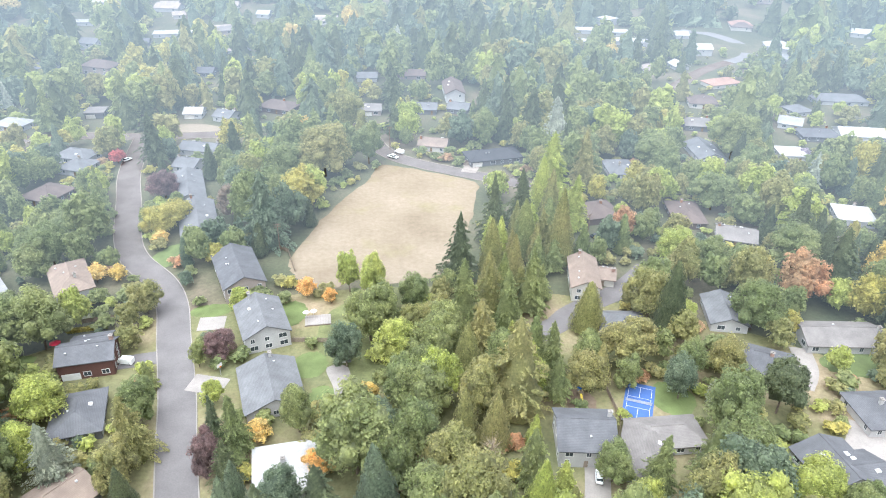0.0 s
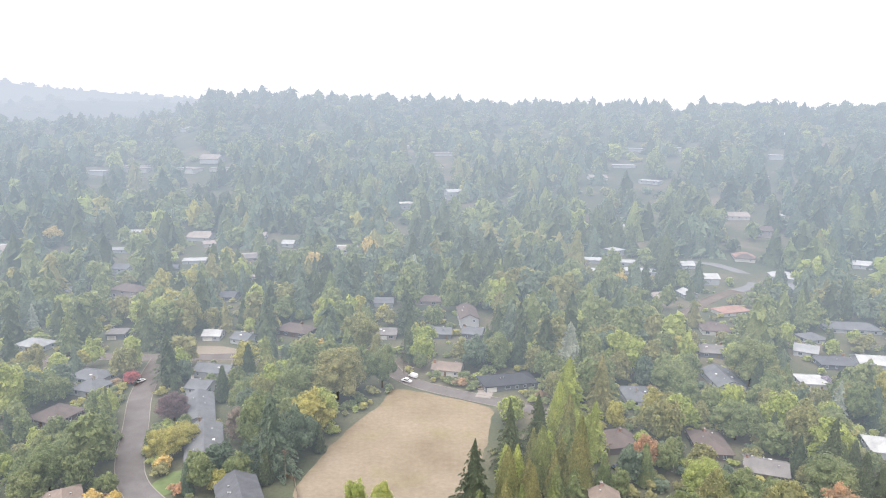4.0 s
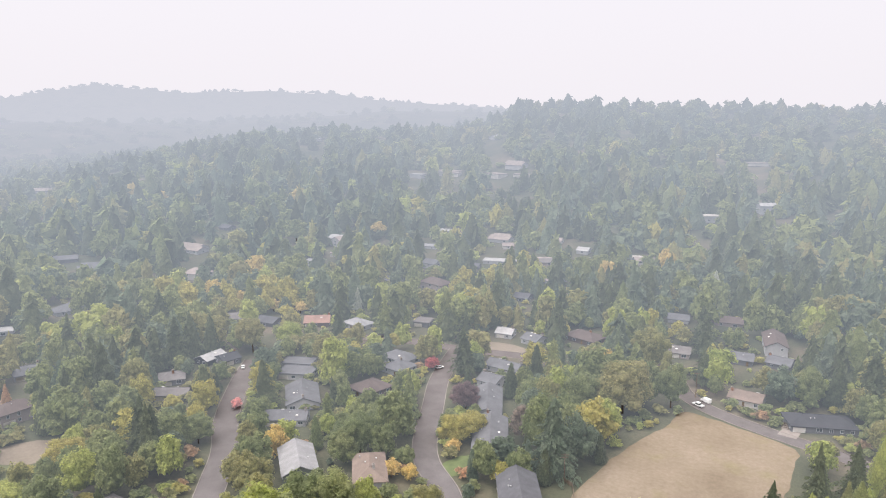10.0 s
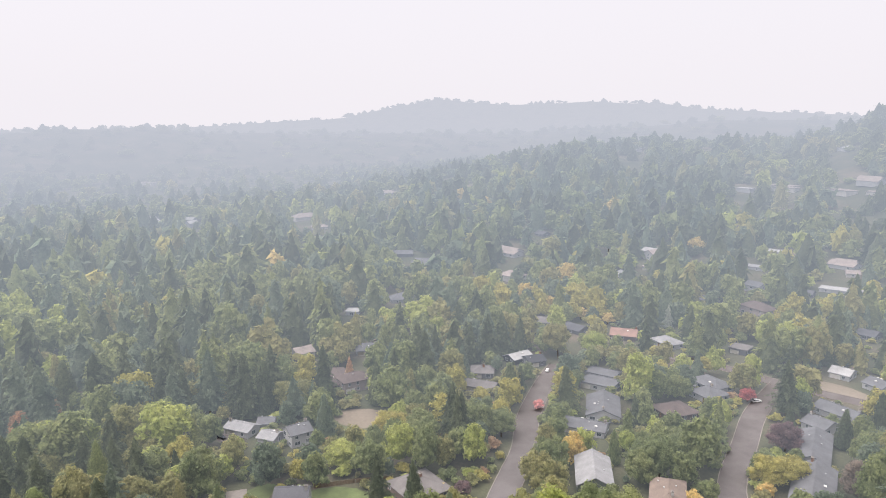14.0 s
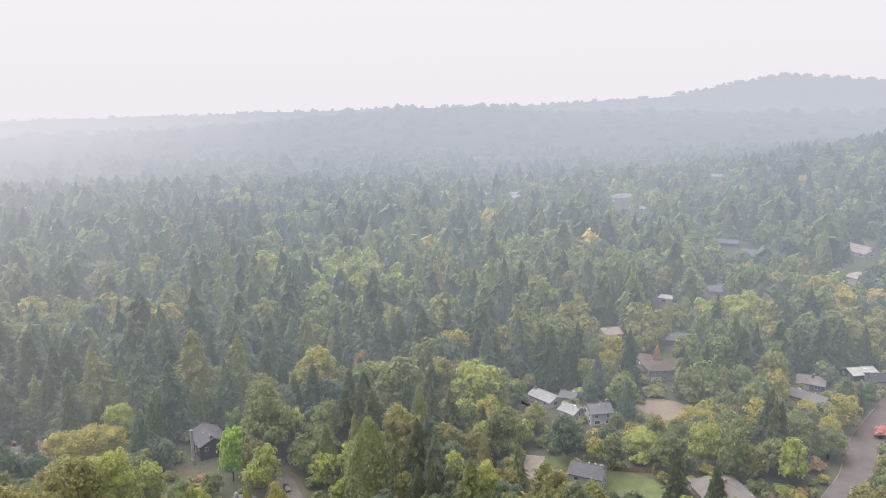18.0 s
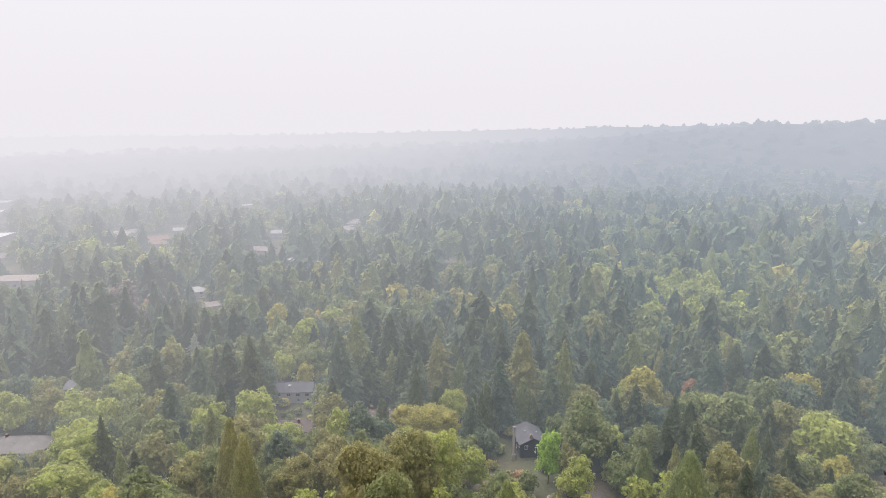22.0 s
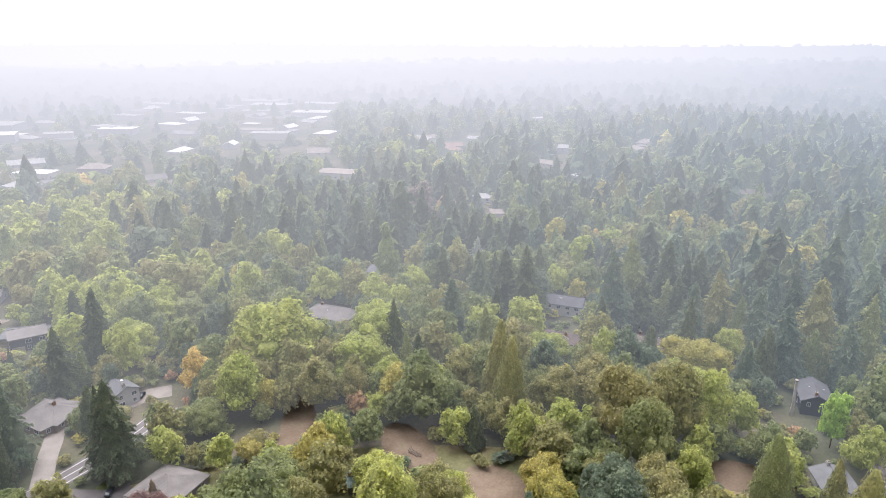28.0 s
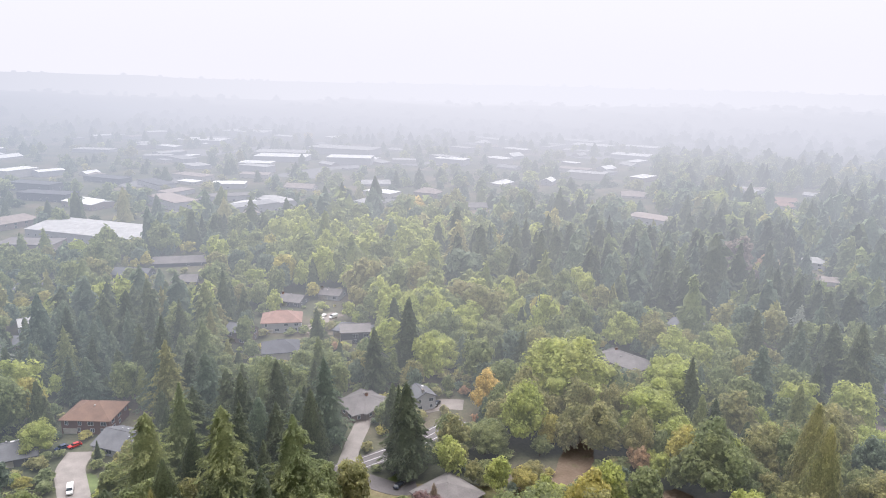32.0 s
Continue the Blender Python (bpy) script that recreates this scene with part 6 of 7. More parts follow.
# blue court with white lines
def court():
    root = thing("sports_court", [("slab", box_data(-8.0, -3.9, -0.2, 8.0, 3.9, 0.08), BLUECOURT, "blue painted slab")], 53.9, 143.2, 71.5, "blue painted backyard sports court with white lines", "court")
    for n, (a, b, c, d) in enumerate(((-6.5, -3.05, 6.5, -3.05), (-6.5, 3.05, 6.5, 3.05), (-6.5, -3.05, -6.5, 3.05), (6.5, -3.05, 6.5, 3.05), (2.1, -3.05, 2.1, 3.05), (-2.1, -3.05, -2.1, 3.05), (2.1, 0, 6.5, 0), (-6.5, 0, -2.1, 0))):
        h = 0.045
        part("line", mesh_from("line", *box_data(min(a, c) - h, min(b, d) - h, 0.05, max(a, c) + h, max(b, d) + h, 0.09), [TRIM]), root, "white painted line")
    part("net", mesh_from("net", *joined(box_data(-0.03, -3.3, 0.1, 0.03, 3.3, 0.95), tube_data((0, -3.4, 0.05), (0, -3.4, 1.05), 0.06), tube_data((0, 3.4, 0.05), (0, 3.4, 1.05), 0.06)), [METAL]), root)


court()
patch("patio", [(-31.5, 156.5), (-26.2, 157.6), (-24, 152.6), (-21.9, 147.5), (-26.1, 141.6), (-28.8, 149)], CONCRETE, 0.09, "white concrete pad behind a house", "patio", 0.05)
thing("shed", [("wall", box_data(-2, -1.4, 0, 2, 1.4, 2.3), WALL["grey"], ""), ("roof", roof_data("gable", 4, 2.8, 2.3, 0.25, 0.6), ROOF["slate"], ""), ("door", box_data(-0.6, -1.46, 0.05, 0.6, -1.38, 2.0), TRIM, "")],
      -27.0, 160.3, 10, "small garden shed with a grey roof", "shed")
thing("play_structure", [("tower", joined(*(tube_data((sx, sy, 0), (sx, sy, 2.6), 0.08) for sx in (-0.7, 0.7) for sy in (-0.7, 0.7)), box_data(-0.8, -0.8, 1.3, 0.8, 0.8, 1.42)), WOOD, ""),
                         ("canopy", roof_data("gable", 1.7, 1.7, 2.6, 0.1, 0.6), paint("blue", (0.05, 0.15, 0.5), 0.7), "blue canopy"),
                         ("slide", loft([(0.7, 0.3, 1.25, 1.35), (2.2, 0.3, 0.5, 0.62), (3.1, 0.3, 0.2, 0.3)]), paint("yellow", (0.65, 0.5, 0.08), 0.5), "yellow slide")],
      38.6, 146.0, 275, "wooden play tower with blue canopy and yellow slide", "playground")
patch("sand", blob(38.5, 143.5, 4, 5), SOIL, 0.05, "sandy play area", "ground", 0.3)
thing("patio_umbrella", [("pole", tube_data((0, 0, 0), (0, 0, 2.5), 0.04), METAL, ""), ("canopy", ([(1.6 * math.cos(k * math.pi / 4), 1.6 * math.sin(k * math.pi / 4), 2.15) for k in range(8)] + [(0, 0, 2.7), (0, 0, 2.55)], [(k, (k + 1) % 8, 8) for k in range(8)] + [((k + 1) % 8, k, 9) for k in range(8)]), paint("umbrella_red", (0.62, 0.04, 0.08), 0.7), "red fabric canopy")],
      -111.5, 164.2, 0, "open red patio umbrella beside a house", "umbrella")
for ux, uy in ((-41.2, 180.4), (-39.0, 181.2)):
    thing("patio_umbrella", [("pole", tube_data((0, 0, 0.5), (0, 0, 2.9), 0.04), METAL, ""), ("canopy", ([(1.1 * math.cos(k * math.pi / 4), 1.1 * math.sin(k * math.pi / 4), 2.6) for k in range(8)] + [(0, 0, 3.0), (0, 0, 2.85)], [(k, (k + 1) % 8, 8) for k in range(8)] + [((k + 1) % 8, k, 9) for k in range(8)]), TRIM, "pale canopy")],
          ux, uy, 0, "pale patio umbrella on a garden deck", "umbrella")
thing("deck", [("deck_floor", joined(*(box_data(-4 + 0.8 * k, -2.6, 0.35, -3.24 + 0.8 * k, 2.6, 0.5) for k in range(10))), CONCRETE, "grey deck boards"),
               ("skirt", joined(box_data(-4, -2.6, -0.1, 4, -2.5, 0.35), box_data(-4, 2.5, -0.1, 4, 2.6, 0.35), box_data(-4, -2.5, -0.1, -3.9, 2.5, 0.35), box_data(3.9, -2.5, -0.1, 4, 2.5, 0.35)), WOOD, "")],
      -37.5, 179.5, 10, "raised grey garden deck with umbrellas", "deck")
thing("basketball_hoop", [("pole", tube_data((0, 0, 0), (0, 0, 3.2), 0.07), METAL, ""), ("backboard", box_data(-0.9, -0.03, 2.8, 0.9, 0.03, 3.9), TRIM, "white backboard"), ("hoop", box_data(-0.25, -0.5, 3.0, 0.25, -0.05, 3.05), paint("orange", (0.6, 0.2, 0.05), 0.6), "")],
      -60.5, 153.2, 60, "freestanding basketball hoop beside the street", "hoop")


def pole(x, y, h, arms, label):
    pcs = [("post", tube_data((0, 0, -0.2), (0, 0, h), 0.17, 8, 0.12), WOOD, "")]
    for k in range(arms):
        pcs.append(("crossarm", joined(box_data(-1.2, -0.07, h - 0.6 - 0.9 * k, 1.2, 0.07, h - 0.45 - 0.9 * k), *(box_data(q - 0.05, -0.05, h - 0.45 - 0.9 * k, q + 0.05, 0.05, h - 0.25 - 0.9 * k) for q in (-1.1, -0.4, 0.4, 1.1))), WOOD, ""))
    thing("utility_pole", pcs, x, y, 20, label, "pole")


pole(-57.8, 222, 12, 2, "wooden utility pole with crossarms at the field edge")
pole(-24.5, 323.5, 12, 1, "wooden utility pole beside the street")
pole(55.3, 230, 13, 1, "wooden utility pole among trees")
pole(-260, 46.0, 13, 1, "pale utility pole in the fir wood")
thing("white_canopy", [("cover", loft([(-2, 1.6, 2.0, 2.3), (0, 1.7, 2.6, 3.1), (2, 1.6, 2.0, 2.3)]), TRIM, "white cover"), ("frame", joined(*(tube_data((sx, sy, 0), (sx, sy, 2.1), 0.06) for sx in (-1.8, 1.8) for sy in (-1.4, 1.4))), METAL, "")],
      -250.3, 46.6, 40, "white canopy tent among firs", "canopy")

# tall white chimney stack, steps, pool, logs
thing("chimney_stack", [("stack", joined(box_data(-0.75, -0.6, -0.2, 0.75, 0.6, 2.6), box_data(-0.55, -0.4, 2.6, 0.55, 0.4, 13.4)), WALL["white"], "white rendered stack"), ("cap", box_data(-0.7, -0.55, 13.4, 0.7, 0.55, 13.7), CONCRETE, "")],
      -251.0, -34.1, 20, "tall white chimney stack against a dark house", "chimney")
thing("garden_steps", [("tread", box_data(-3.2, -2.2 + 1.1 * k, -0.2, 3.2, -1.3 + 1.1 * k, 0.25 + 0.35 * k), CONCRETE, "") for k in range(4)], 14.4, 306.5, 355, "broad white terraced steps before a dark house", "steps")


def ring_data(rx, ry, r2, z0, z1, n=24):
    v = []
    for a in (2 * math.pi * k / n for k in range(n)):
        c, s = math.cos(a), math.sin(a)
        v += [(rx * c, ry * s, z1), (rx * r2 * c, ry * r2 * s, z1), (rx * c, ry * s, z0), (rx * r2 * c, ry * r2 * s, z0)]
    f = []
    for k in range(n):
        a, b = 4 * k, 4 * ((k + 1) % n)
        f += [(a, b, b + 1, a + 1), (a + 2, b + 2, b, a), (a + 1, b + 1, b + 3, a + 3)]
    return v, f


thing("swimming_pool", [("coping", ring_data(4.8, 3.9, 0.84, -0.1, 0.25), CONCRETE, "pale coping"), ("water", ([(4.0 * math.cos(2 * math.pi * k / 24), 3.25 * math.sin(2 * math.pi * k / 24), 0.14) for k in range(24)], [tuple(range(24))]), WATER, "blue water")],
      -121.5, -30.5, 60, "round blue garden pool with pale coping", "pool")
for k in range(6):
    thing("log", [("wood", tube_data((-2.6, 0, 0.22), (2.4, 0, 0.26), 0.22, 8, 0.15), BARK, "")], -151.5 + 0.7 * (k % 3), -125.2 + 0.35 * k, 60 + 7 * k, "felled log lying on bare earth", "log")


def fence(pts, h, label):
    root = tagged(new("fence"), label, "fence")
    if "post" not in SHARED:
        SHARED["post"] = mesh_from("post", *box_data(-0.06, -0.06, -0.2, 0.06, 0.06, 1.9), [WOOD])
        SHARED["slat"] = mesh_from("slat", *box_data(0.02, -0.02, 0.08, 0.46, 0.02, 1.72), [WOOD])
        SHARED["rail"] = mesh_from("rail", *box_data(0, -0.05, 1.5, 1, 0.05, 1.6), [WOOD])
    for (ax, ay), (bx, by) in zip(pts, pts[1:]):
        L, a = math.hypot(bx - ax, by - ay), math.degrees(math.atan2(by - ay, bx - ax))
        base = pose(ax, ay, 0, 0, 0, a)
        for k in range(int(L / 2.4) + 1):
            part("post", SHARED["post"], root, loc=base @ pose(k * 2.4, 0.06, 0))
        for k in range(int(L / 0.5)):
            part("slat", SHARED["slat"], root, loc=base @ pose(k * 0.5, 0, 0))
        part("rail", SHARED["rail"], root, loc=base @ Matrix.Diagonal((L, 1, 1, 1)))


fence([(-209.1, 110.8), (-203.0, 124.5), (-196, 136)], 1.7, "weathered brown board fence behind a lawn")
fence([(-47.5, 168.3), (-40, 168.6), (-31.0, 168.4)], 1.7, "weathered wooden garden fence between two houses")
fence([(-72.9, 229.2), (-62, 227), (-54.8, 221.9), (-50, 208)], 1.7, "weathered board fence along the field")
fence([(-141.2, -10.3), (-146.5, 2.1), (-151.5, 14.1)], 1.7, "dark timber wall on a slope")
fence([(-112, 176), (-104, 178.5), (-98, 179.5)], 1.7, "grey board fence behind a flat-roofed house")
fence([(46, 150), (47.5, 136), (45, 128)], 1.7, "grey fence beside the blue court")


def hedge(ax, ay, bx, by, h, w, tint, label):
    """A clipped hedge of leaf clumps round a solid core."""
    L, a = math.hypot(bx - ax, by - ay), math.degrees(math.atan2(by - ay, bx - ax))
    rng = np.random.default_rng(int(abs(ax * 10)))
    n = int(60 * L)
    p = np.stack([rng.uniform(0, L, n), rng.uniform(-w / 2, w / 2, n), rng.uniform(0.1, h, n)], 1)
    side = rng.random(n)
    p[side < 0.55, 2] = h * rng.uniform(0.95, 1.06, (side < 0.55).sum())
    m = side >= 0.55
    p[m, 1] = np.sign(p[m, 1]) * w / 2 * rng.uniform(0.93, 1.07, m.sum())
    d = np.zeros((n, 3))
    d[:, 2] = np.where(m, 0.3, 1.0)
    d[:, 1] = np.where(m, np.sign(p[:, 1]), 0)
    bx_v, bx_f = box_data(0, -w / 2 * 0.9, -0.1, L, w / 2 * 0.9, h * 0.93)
    ob = new("hedge", mesh_from("hedge", *merge([(bx_v, [t for q in bx_f for t in ((q[0], q[1], q[2]), (q[0], q[2], q[3]))]), cards(rng, p, d, 0.24)]), [LEAF_MAT[tint]]))
    ob.matrix_basis = pose(ax, ay, 0, 0, 0, a)
    tagged(ob, label, "hedge")


hedge(-101.6, 183.2, -91.4, 185.9, 2.2, 2.4, "olive", "thick clipped green hedge beside a garden")
hedge(-63.4, -168.5, -70.1, -157.8, 1.8, 2.0, "lime", "bright green clipped hedge beside a drive")
hedge(-58.5, -189.7, -70, -189.5, 1.2, 1.8, "green", "low green hedge along the turning place")
hedge(-101, 175, -112, 172, 1.0, 1.4, "ygreen", "low yellow-green hedge beside a house")


# ---- the wood that fills the valley ----
def in_field(x, y):
    inside = False
    for (ax, ay), (bx, by) in zip(FIELD, FIELD[1:] + FIELD[:1]):
        if (ay > y) != (by > y) and x < (bx - ax) * (y - ay) / (by - ay) + ax:
            inside = not inside
    return inside


def view_clear(x, y, h, w):
    """True where a tree leaves roads and yards free and the camera's sightlines open."""
    r = math.hypot(x, y)
    if in_field(x, y) or in_field(x + 0.3 * w, y - 0.3 * w):
        return False
    for cx, cy, q in CLEAR:
        if (x - cx) ** 2 + (y - cy) ** 2 < (q + 1) ** 2:
            return False
    d = np.hypot(ROAD_PTS[:, 0] - x, ROAD_PTS[:, 1] - y)
    if (d < ROAD_PTS[:, 2] + 0.33 * w).any():
        return False
    d = np.hypot(HP[:, 0] - x, HP[:, 1] - y)
    if (d < HP[:, 2] * 0.8 + 0.38 * w).any():
        return False
    # sightlines from the camera, 128 m up, to houses, roads, spots and placed trees
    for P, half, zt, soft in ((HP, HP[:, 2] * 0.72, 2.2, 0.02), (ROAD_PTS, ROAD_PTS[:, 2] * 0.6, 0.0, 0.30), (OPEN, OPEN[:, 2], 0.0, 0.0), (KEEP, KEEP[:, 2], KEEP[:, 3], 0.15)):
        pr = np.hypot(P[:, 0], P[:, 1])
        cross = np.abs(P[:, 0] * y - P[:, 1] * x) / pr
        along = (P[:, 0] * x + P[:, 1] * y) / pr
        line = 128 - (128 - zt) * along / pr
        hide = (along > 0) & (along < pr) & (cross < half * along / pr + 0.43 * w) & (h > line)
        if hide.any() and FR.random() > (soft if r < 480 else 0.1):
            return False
    return True


FR = random.Random(77)
ROAD_PTS = np.array([(q.x, q.y, wd / 2) for line, wd in ROADS for q in line[::2]])
HP = np.array([h[:3] for h in HOUSES])
# Spots that no planted tree may hide from the camera
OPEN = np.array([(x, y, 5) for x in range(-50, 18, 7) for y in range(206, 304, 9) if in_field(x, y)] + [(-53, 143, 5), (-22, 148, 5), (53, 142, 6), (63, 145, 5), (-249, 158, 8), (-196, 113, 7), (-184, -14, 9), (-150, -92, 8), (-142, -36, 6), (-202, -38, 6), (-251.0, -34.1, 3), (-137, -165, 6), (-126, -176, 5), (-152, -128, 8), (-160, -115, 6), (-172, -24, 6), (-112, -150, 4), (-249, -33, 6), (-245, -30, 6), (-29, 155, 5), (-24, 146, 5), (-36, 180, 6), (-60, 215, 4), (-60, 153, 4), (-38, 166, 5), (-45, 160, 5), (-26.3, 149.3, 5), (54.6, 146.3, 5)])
GRID = {}


def room_for(x, y, w):
    gx, gy = int(x // 16), int(y // 16)
    for i in (-1, 0, 1):
        for j in (-1, 0, 1):
            for a, b, c in GRID.get((gx + i, gy + j), ()):
                if (a - x) ** 2 + (b - y) ** 2 < (0.262 * (c + w)) ** 2:
                    return False
    return True


def take(x, y, w):
    GRID.setdefault((int(x // 16), int(y // 16)), []).append((x, y, w))


KEEP = np.array([(x, y, 0.26 * w, 0.55 * h) for x, y, w, h in TREES])
for _x, _y, _w, _h in TREES:
    take(_x, _y, _w)


ZONES = []


def zone(x, y, radius, fir, broad="green", tall=1.0):
    """A stretch of wood with its own share of conifers, main leaf colour and height."""
    ZONES.append((x, y, radius, fir, broad, tall))


zone(5, -322, 48, 0.95, "green", 1.1)
zone(-30, -610, 60, 0.8)
zone(-268, -345, 68, 0.96, "green", 1.12)
zone(-318, -305, 50, 0.93, "green", 1.1)
zone(-345, -235, 55, 0.85)
zone(-440, -300, 60, 0.85)
zone(-600, -415, 115, 0.9)
zone(-172, -430, 92, 0.05, "lime")
zone(-148, -312, 52, 0.05, "lime")
zone(-374, -284, 22, 0.0, "plumgrey", 1.2)
zone(-342, -66, 74, 0.93, "green", 1.1)
zone(-405, -25, 55, 0.9, "green", 1.1)
zone(-432, -185, 62, 0.9)
zone(-520, -264, 68, 0.86)
zone(-540, -365, 45, 0.08, "lime")
zone(-1010, -242, 150, 0.95, "green", 1.25)
zone(-620, -90, 105, 0.92)
zone(-800, -160, 130, 0.9)
zone(-490, 20, 58, 0.08, "lime", 0.95)
zone(-500, 215, 68, 0.18, "green")
zone(-315, 345, 52, 0.1, "ygreen", 0.85)
zone(-398, 148, 72, 0.9, "green", 1.05)
zone(-566, 238, 95, 0.88)
zone(-700, 120, 120, 0.85, "green", 1.1)
zone(-132, 451, 58, 0.85)
zone(157, 623, 112, 0.88)
zone(0, 566, 62, 0.9)
zone(-430, 760, 150, 0.8)
zone(-620, 880, 170, 0.9, "green", 1.1)
zone(-753, 1190, 80, 0.05, "lime", 0.8)
zone(-300, 1150, 150, 0.85)
zone(420, 820, 200, 0.9)
zone(107, 384, 55, 0.15)
zone(-190, 480, 60, 0.25, "ygreen", 0.85)
zone(-390, 640, 110, 0.88)
zone(-240, 800, 130, 0.9)
zone(40, 800, 150, 0.9)


def species(x, y):
    """What grows where: fir woods to the west, gardens and mixed trees elsewhere."""
    az = math.degrees(math.atan2(-x, y)) % 360
    r = math.hypot(x, y)
    n = noise.noise((x * 0.016, y * 0.016, 5.0))
    fir = 0.26 if r < 420 else 0.45
    if 62 < az < 118:
        fir = 0.45
    if (az < 20 or az > 330) and r > 330:
        fir = 0.48
    if 118 <= az < 156:
        fir = 0.25
    if 156 <= az < 200 and r < 330:
        fir = 0.66
    if az > 330:
        az -= 360
    if -15 < az < -1 and r < 280:
        fir = 0.72
    if -45 < az <= -15 and r < 320:
        fir = 0.28
    if 0 < az < 14 and r < 330:
        fir = 0.12
    grip = 0.45
    if 84 < az < 156 and r < 235:
        fir, grip = 0.05, 0.12
    fir += 2.6 * grip * n
    main, tall = "", 1.0
    for zx, zy, zr, zf, zb, zt in ZONES:
        if (x - zx) ** 2 + (y - zy) ** 2 < (zr * (1 + 0.9 * n)) ** 2:
            fir, main, tall = zf, zb, zt
            break
    warm = noise.noise((x * 0.02, y * 0.02, 31.0))
    g = FR.random()
    if FR.random() < fir:
        kind = "cedar" if FR.random() < 0.12 else "fir"
        h = (FR.uniform(22, 32) if FR.random() < 0.65 else FR.uniform(30, 39)) * tall if kind == "fir" else FR.uniform(16, 28)
        w = h * (FR.uniform(0.58, 0.78) if kind == "fir" else FR.uniform(0.44, 0.58))
        tint = "dark" if g < 0.55 else "bluegreen" if g < 0.80 else "green" if g < 0.95 else "olive" if g < 0.99 else "blue"
        if -20 < az < 0 and r < 290:
            tint = "green" if g < 0.4 else "olive" if g < 0.75 else "lime"
    elif FR.random() < 0.16:
        kind, h = "shrub", FR.uniform(2.5, 5)
        w = h * FR.uniform(1.1, 1.6)
        tint = "green" if g < 0.35 else "olive" if g < 0.62 else "ygreen" if g < 0.76 else "lime" if g < 0.88 else "bluegreen" if g < 0.95 else "rust"
    else:
        kind, h = "broad", FR.uniform(13, 28) * tall
        w = h * FR.uniform(0.66, 0.95)
        g = min(0.999, max(0.0, g + 0.5 * warm))
        tint = "green" if g < 0.48 else "olive" if g < 0.66 else "bluegreen" if g < 0.76 else "lime" if g < 0.90 else "ygreen" if g < 0.955 else "yellow" if g < 0.962 else "rust" if g < 0.968 else "olive"
        if main and FR.random() < 0.55:
            tint = main
        # lighter leaf colours here stand in for the brightness that near haze would add
        if 84 < az < 156 and r < 235 and tint in ("green", "bluegreen") and FR.random() < 0.6:
            tint = FR.choice(("lime", "olive", "lime", "green"))
        # far limes and olives swapped for darker greens, haze's muting put into leaf colour
        if r > 430 and not main and tint in ("lime", "ygreen", "olive") and FR.random() < 0.6:
            tint = FR.choice(("green", "bluegreen", "green"))
    return kind, tint, h, w


plan = []
for trial in range(46000):
    az = radians(FR.uniform(-42, 196))
    r = math.sqrt(FR.uniform(88 ** 2, 345 ** 2))
    d = math.degrees(az)
    if 52 < d < 84 and r < 170 or d > 158 and r < 150:
        continue
    x, y = -r * math.sin(az), r * math.cos(az)
    kind, tint, h, w = species(x, y)
    if trial > 34000 and kind != "shrub":
        h, w = 0.62 * h, 0.62 * w
    if not room_for(x, y, w) or not view_clear(x, y, h, w):
        continue
    take(x, y, w)
    plan.append((r, kind, tint, x, y, h, w))
plan.sort()
rest = []
for r, kind, tint, x, y, h, w in plan:
    if COUNT.get(kind, 0) < 300:
        tree(kind, tint, x, y, h, w)
    else:
        rest.append((kind, tint, x, y, h, w))


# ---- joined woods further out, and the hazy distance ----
def grove(name, items, mats, label):
    """Many trees in one mesh: (crown, x, y, z, height, width, turn, material)."""
    vs, fs, mi, o = [], [], [], 0
    for (v, f), x, y, z, h, w, a, m in items:
        c, s = math.cos(a), math.sin(a)
        q = np.empty_like(v)
        q[:, 0] = (v[:, 0] * c - v[:, 1] * s) * w + x
        q[:, 1] = (v[:, 0] * s + v[:, 1] * c) * w + y
        q[:, 2] = v[:, 2] * h + z
        vs.append(q)
        fs.append(f + o)
        mi.append(np.full(len(f), m))
        o += len(v)
    if vs:
        ob = new(name, tri_mesh(name, np.concatenate(vs), np.concatenate(fs), mats, np.concatenate(mi)))
        tagged(ob, label, "woods", kind="stuff")


ALL = tuple(LEAF)
for kind in ("fir", "broad", "cedar", "shrub"):
    items = []
    for k, tint, x, y, h, w in rest:
        if k == kind:
            crown = MID[kind, FR.randrange(sum(1 for q in MID if q[0] == kind))]
            if kind == "broad" and w > 13 and math.hypot(x, y) < 255:
                crown = FR.choice(NEARBY)
            # trees past 182 m take the foliage with painted haze
            items.append((crown, x, y, -0.02 * h, h, w, FR.uniform(0, 6.28), ALL.index(tint) + (len(ALL) if math.hypot(x, y) > 182 else 0)))
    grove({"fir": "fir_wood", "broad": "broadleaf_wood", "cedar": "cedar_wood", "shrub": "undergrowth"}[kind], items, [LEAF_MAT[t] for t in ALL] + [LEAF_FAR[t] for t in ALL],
          {"fir": "stand of dark green firs between the gardens", "broad": "mixed green broadleaf trees between the gardens", "cedar": "narrow olive-green cedars between the gardens",
           "shrub": "green and olive undergrowth below the trees"}[kind])
# larger white buildings of the town
house(-342, -941, 150, 62, 36, 3, 'flat', 'chalk', 'white')
house(-262, -1004, 150, 74, 40, 2, 'flat', 'chalk', 'white')
house(-215, -960, 150, 44, 26, 1, 'flat', 'chalk', 'cream')
house(-195, -1274, 145, 80, 45, 2, 'flat', 'chalk', 'white')
house(-305, -1425, 140, 90, 50, 2, 'flat', 'chalk', 'white')
house(-482, -899, 130, 46, 26, 2, 'flat', 'chalk', 'white')
house(-420, -930, 150, 34, 22, 1, 'flat', 'white', 'cream')
house(-830, -1008, 125, 70, 45, 2, 'flat', 'chalk', 'white')
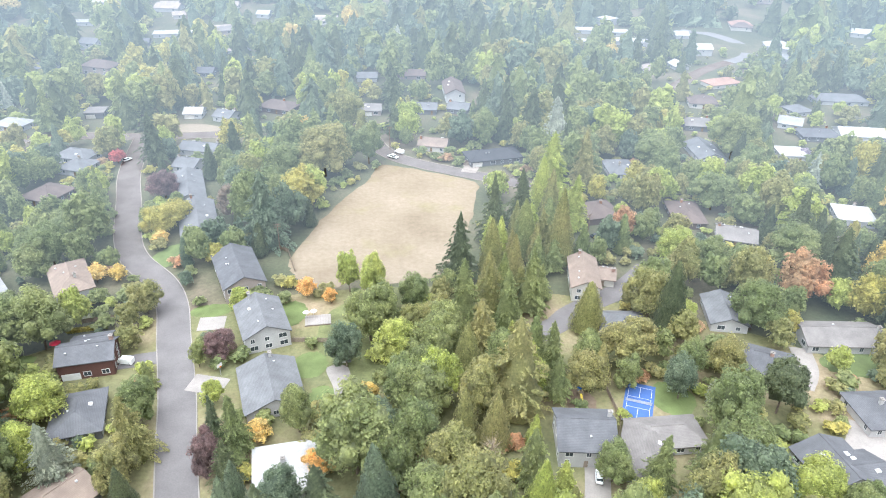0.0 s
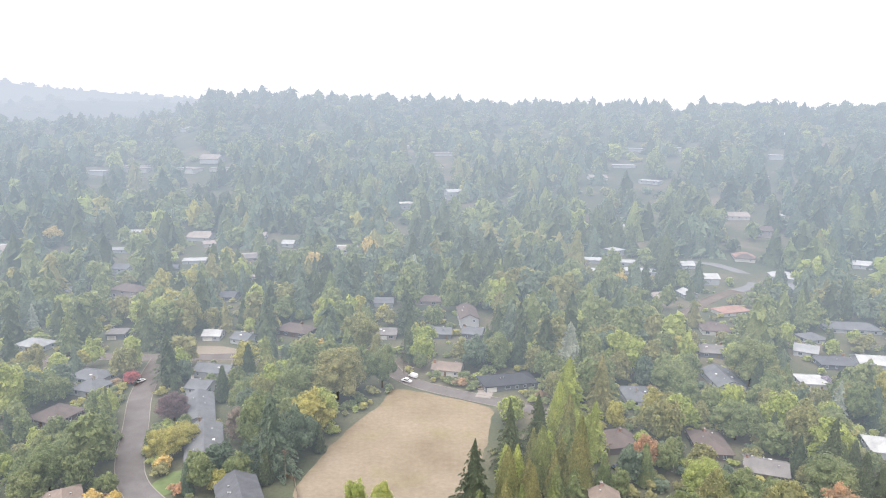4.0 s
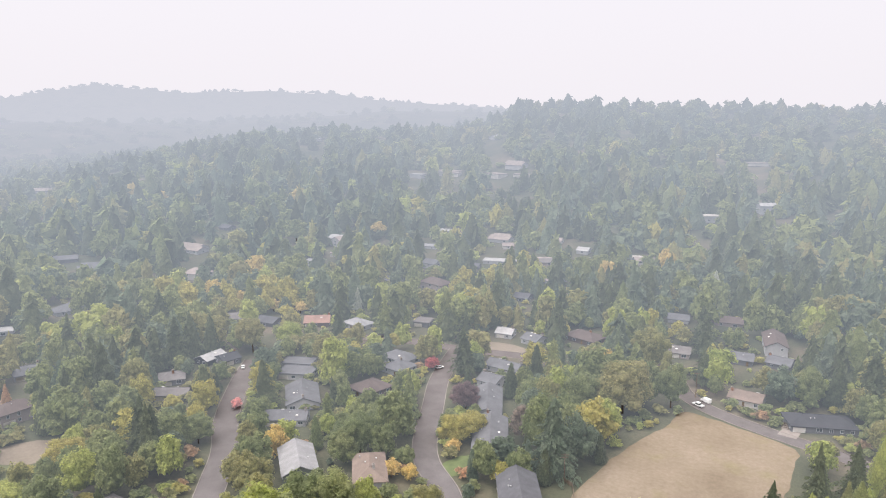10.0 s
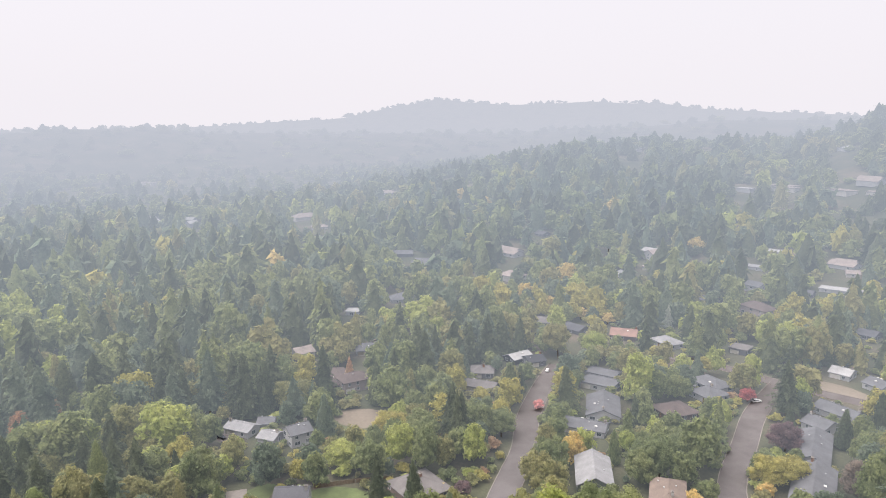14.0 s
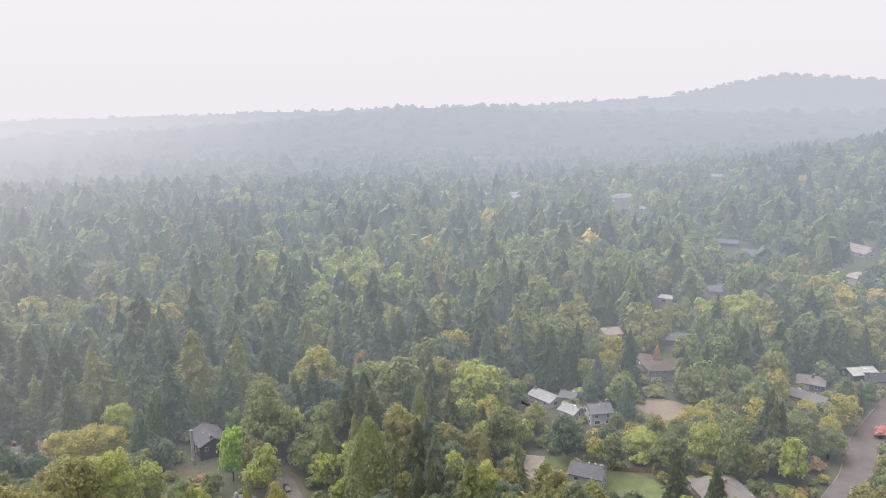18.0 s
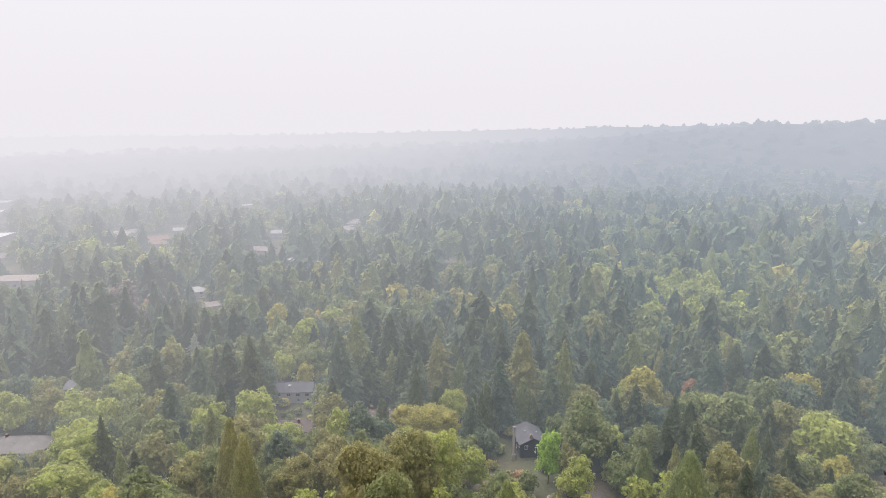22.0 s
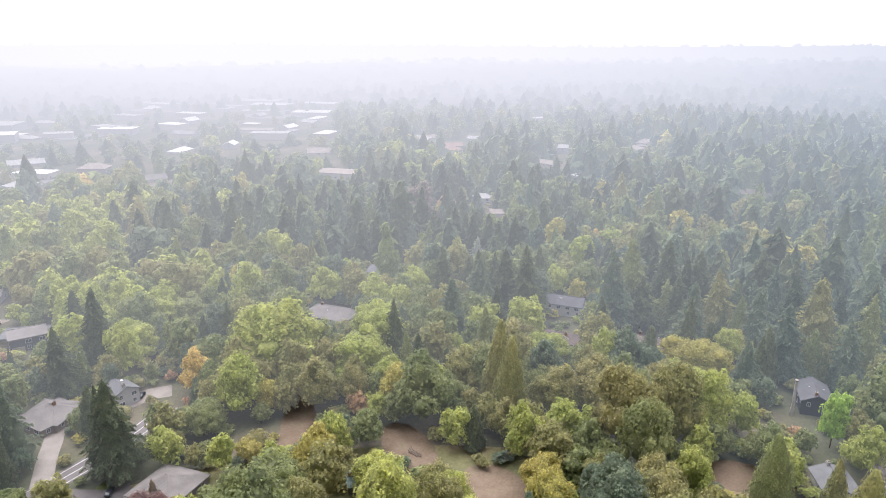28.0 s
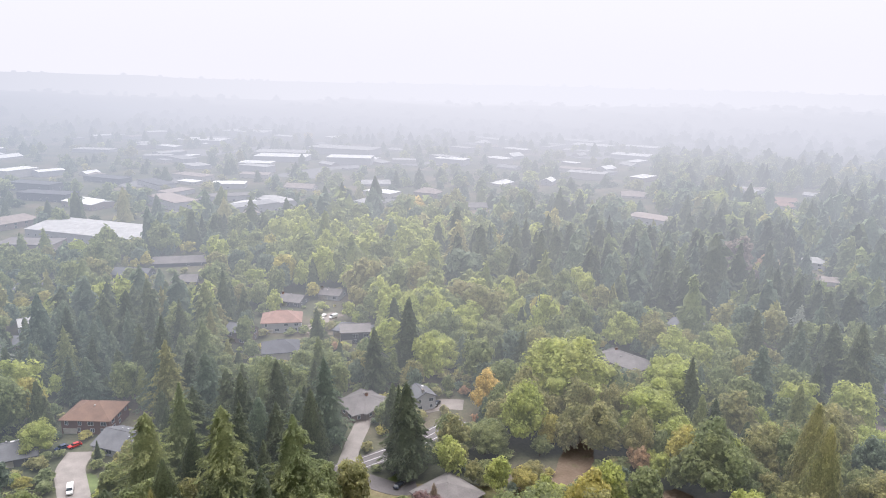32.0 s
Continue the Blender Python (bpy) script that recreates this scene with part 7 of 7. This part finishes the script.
house(-806, -880, 125, 60, 40, 1, 'flat', 'chalk', 'white')
house(-862, -1090, 120, 90, 50, 2, 'flat', 'chalk', 'white')
house(-760, -960, 130, 50, 30, 1, 'flat', 'white', 'cream')
house(-900, -960, 120, 60, 36, 2, 'flat', 'chalk', 'white')
house(-146, -791, 160, 36, 22, 1, 'flat', 'chalk', 'white')
house(-384, -1040, 140, 50, 30, 2, 'flat', 'white', 'white')
# low buildings of the town in the valley
TR = random.Random(404)
for _ in range(85):
    az, r = radians(TR.uniform(134, 192)), TR.uniform(620, 1500)
    x, y = -r * math.sin(az), r * math.cos(az)
    if np.hypot(HP[:, 0] - x, HP[:, 1] - y).min() < 34:
        continue
    W = TR.choice((13, 15, 17, 20, 24))
    house(round(x, 1), round(y, 1), TR.choice((20, 35, 110, 125)) + TR.uniform(-5, 5), W * TR.uniform(1.3, 2.4), W, TR.choice((1, 1, 2)), TR.choice(("gable", "flat", "hip")), TR.choice(("pale", "chalk", "chalk", "white", "pink")), TR.choice(("white", "cream", "pink")))
HP = np.array([h[:3] for h in HOUSES])
for cx, cy, rx, ry in ((-284, -872, 95, 34), (-91, -862, 60, 26), (-480, -940, 80, 40), (-820, -950, 120, 70), (-200, -1150, 110, 40), (-60, -640, 50, 22), (-260, -660, 40, 20)):
    # asphalt with haze painted into its emission
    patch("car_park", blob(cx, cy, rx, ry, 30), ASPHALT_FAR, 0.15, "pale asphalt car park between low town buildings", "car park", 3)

TINTS = ("dark", "green", "olive", "lime", "ygreen", "bluegreen", "yellow", "plumgrey")
for sector in range(8):
    a0 = -44 + sector * 30.5
    items = []
    for trial in range(2100):
        az = radians(FR.uniform(a0, a0 + 30.5))
        r = math.sqrt(FR.uniform(335 ** 2, 560 ** 2))
        x, y = -r * math.sin(az), r * math.cos(az)
        kind, tint, h, w = species(x, y)
        kind, h, w = ("broad", 10, FR.uniform(9, 13)) if kind == "shrub" else (kind, h, w)
        if trial > 1400:
            h, w = 0.66 * h, 0.66 * w
        if not room_for(x, y, w) or not view_clear(x, y, h, w):
            continue
        take(x, y, w)
        box = MID if r < 350 else SMALL
        crown = box[kind, FR.randrange(sum(1 for q in box if q[0] == kind))]
        tint = tint if tint in TINTS else "olive"
        items.append((crown, x, y, ground_z(x, y) - 0.02 * h, h, w, FR.uniform(0, 6.28), TINTS.index(tint)))
    for _ in range(500):
        az = radians(FR.uniform(a0, a0 + 30.5))
        r = math.sqrt(FR.uniform(230 ** 2, 560 ** 2))
        x, y = -r * math.sin(az), r * math.cos(az)
        h = FR.uniform(1.6, 4.5)
        w = h * FR.uniform(1.1, 2.0)
        if room_for(x, y, 0.7 * w) and view_clear(x, y, h, w):
            take(x, y, 0.7 * w)
            items.append((SMALL["shrub", 0], x, y, ground_z(x, y) - 0.1, h, w, FR.uniform(0, 6.28), FR.choice((1, 1, 2, 2, 3, 4))))
    # all foliage of these woods has haze painted into its emission
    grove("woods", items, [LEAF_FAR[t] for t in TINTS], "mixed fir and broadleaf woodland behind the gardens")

for sector in range(10):
    a0 = -46 + sector * 25
    items = []
    for _ in range(2500):
        deg = FR.uniform(a0, a0 + 25)
        az = radians(deg)
        near = FR.random() < 0.80
        r = 545 + 1250 * FR.random() ** 1.35 if near else 1700 + 2500 * FR.random()
        x, y = -r * math.sin(az), r * math.cos(az)
        if 136 < deg < 190 and r > 640 and FR.random() < 0.66:
            continue
        if 58 < deg < 136 and 1180 < r < 1750 and FR.random() < 0.7:
            continue
        kind, tint, h, w = species(x, y)
        if kind in ("shrub", "cedar"):
            kind, h, w = "broad", FR.uniform(9, 15), FR.uniform(11, 16)
        if not near:
            h, w = 0.62 * h, w * FR.uniform(1.3, 2.0)
        elif 136 < deg < 190 and r > 640:
            h, w = 0.6 * h, 0.8 * w
        elif r > 1000:
            h, w = 0.82 * h, 1.15 * w
        if near and not room_for(x, y, 0.8 * w) or r < 1200 and not view_clear(x, y, h, w):
            continue
        if near:
            take(x, y, 0.8 * w)
        tint = tint if tint in TINTS else "olive"
        items.append((FARS[kind, FR.randrange(5)], x, y, ground_z(x, y) - 1, h, w, FR.uniform(0, 6.28), TINTS.index(tint)))
    # the haziness of these hills is emission painted into the foliage
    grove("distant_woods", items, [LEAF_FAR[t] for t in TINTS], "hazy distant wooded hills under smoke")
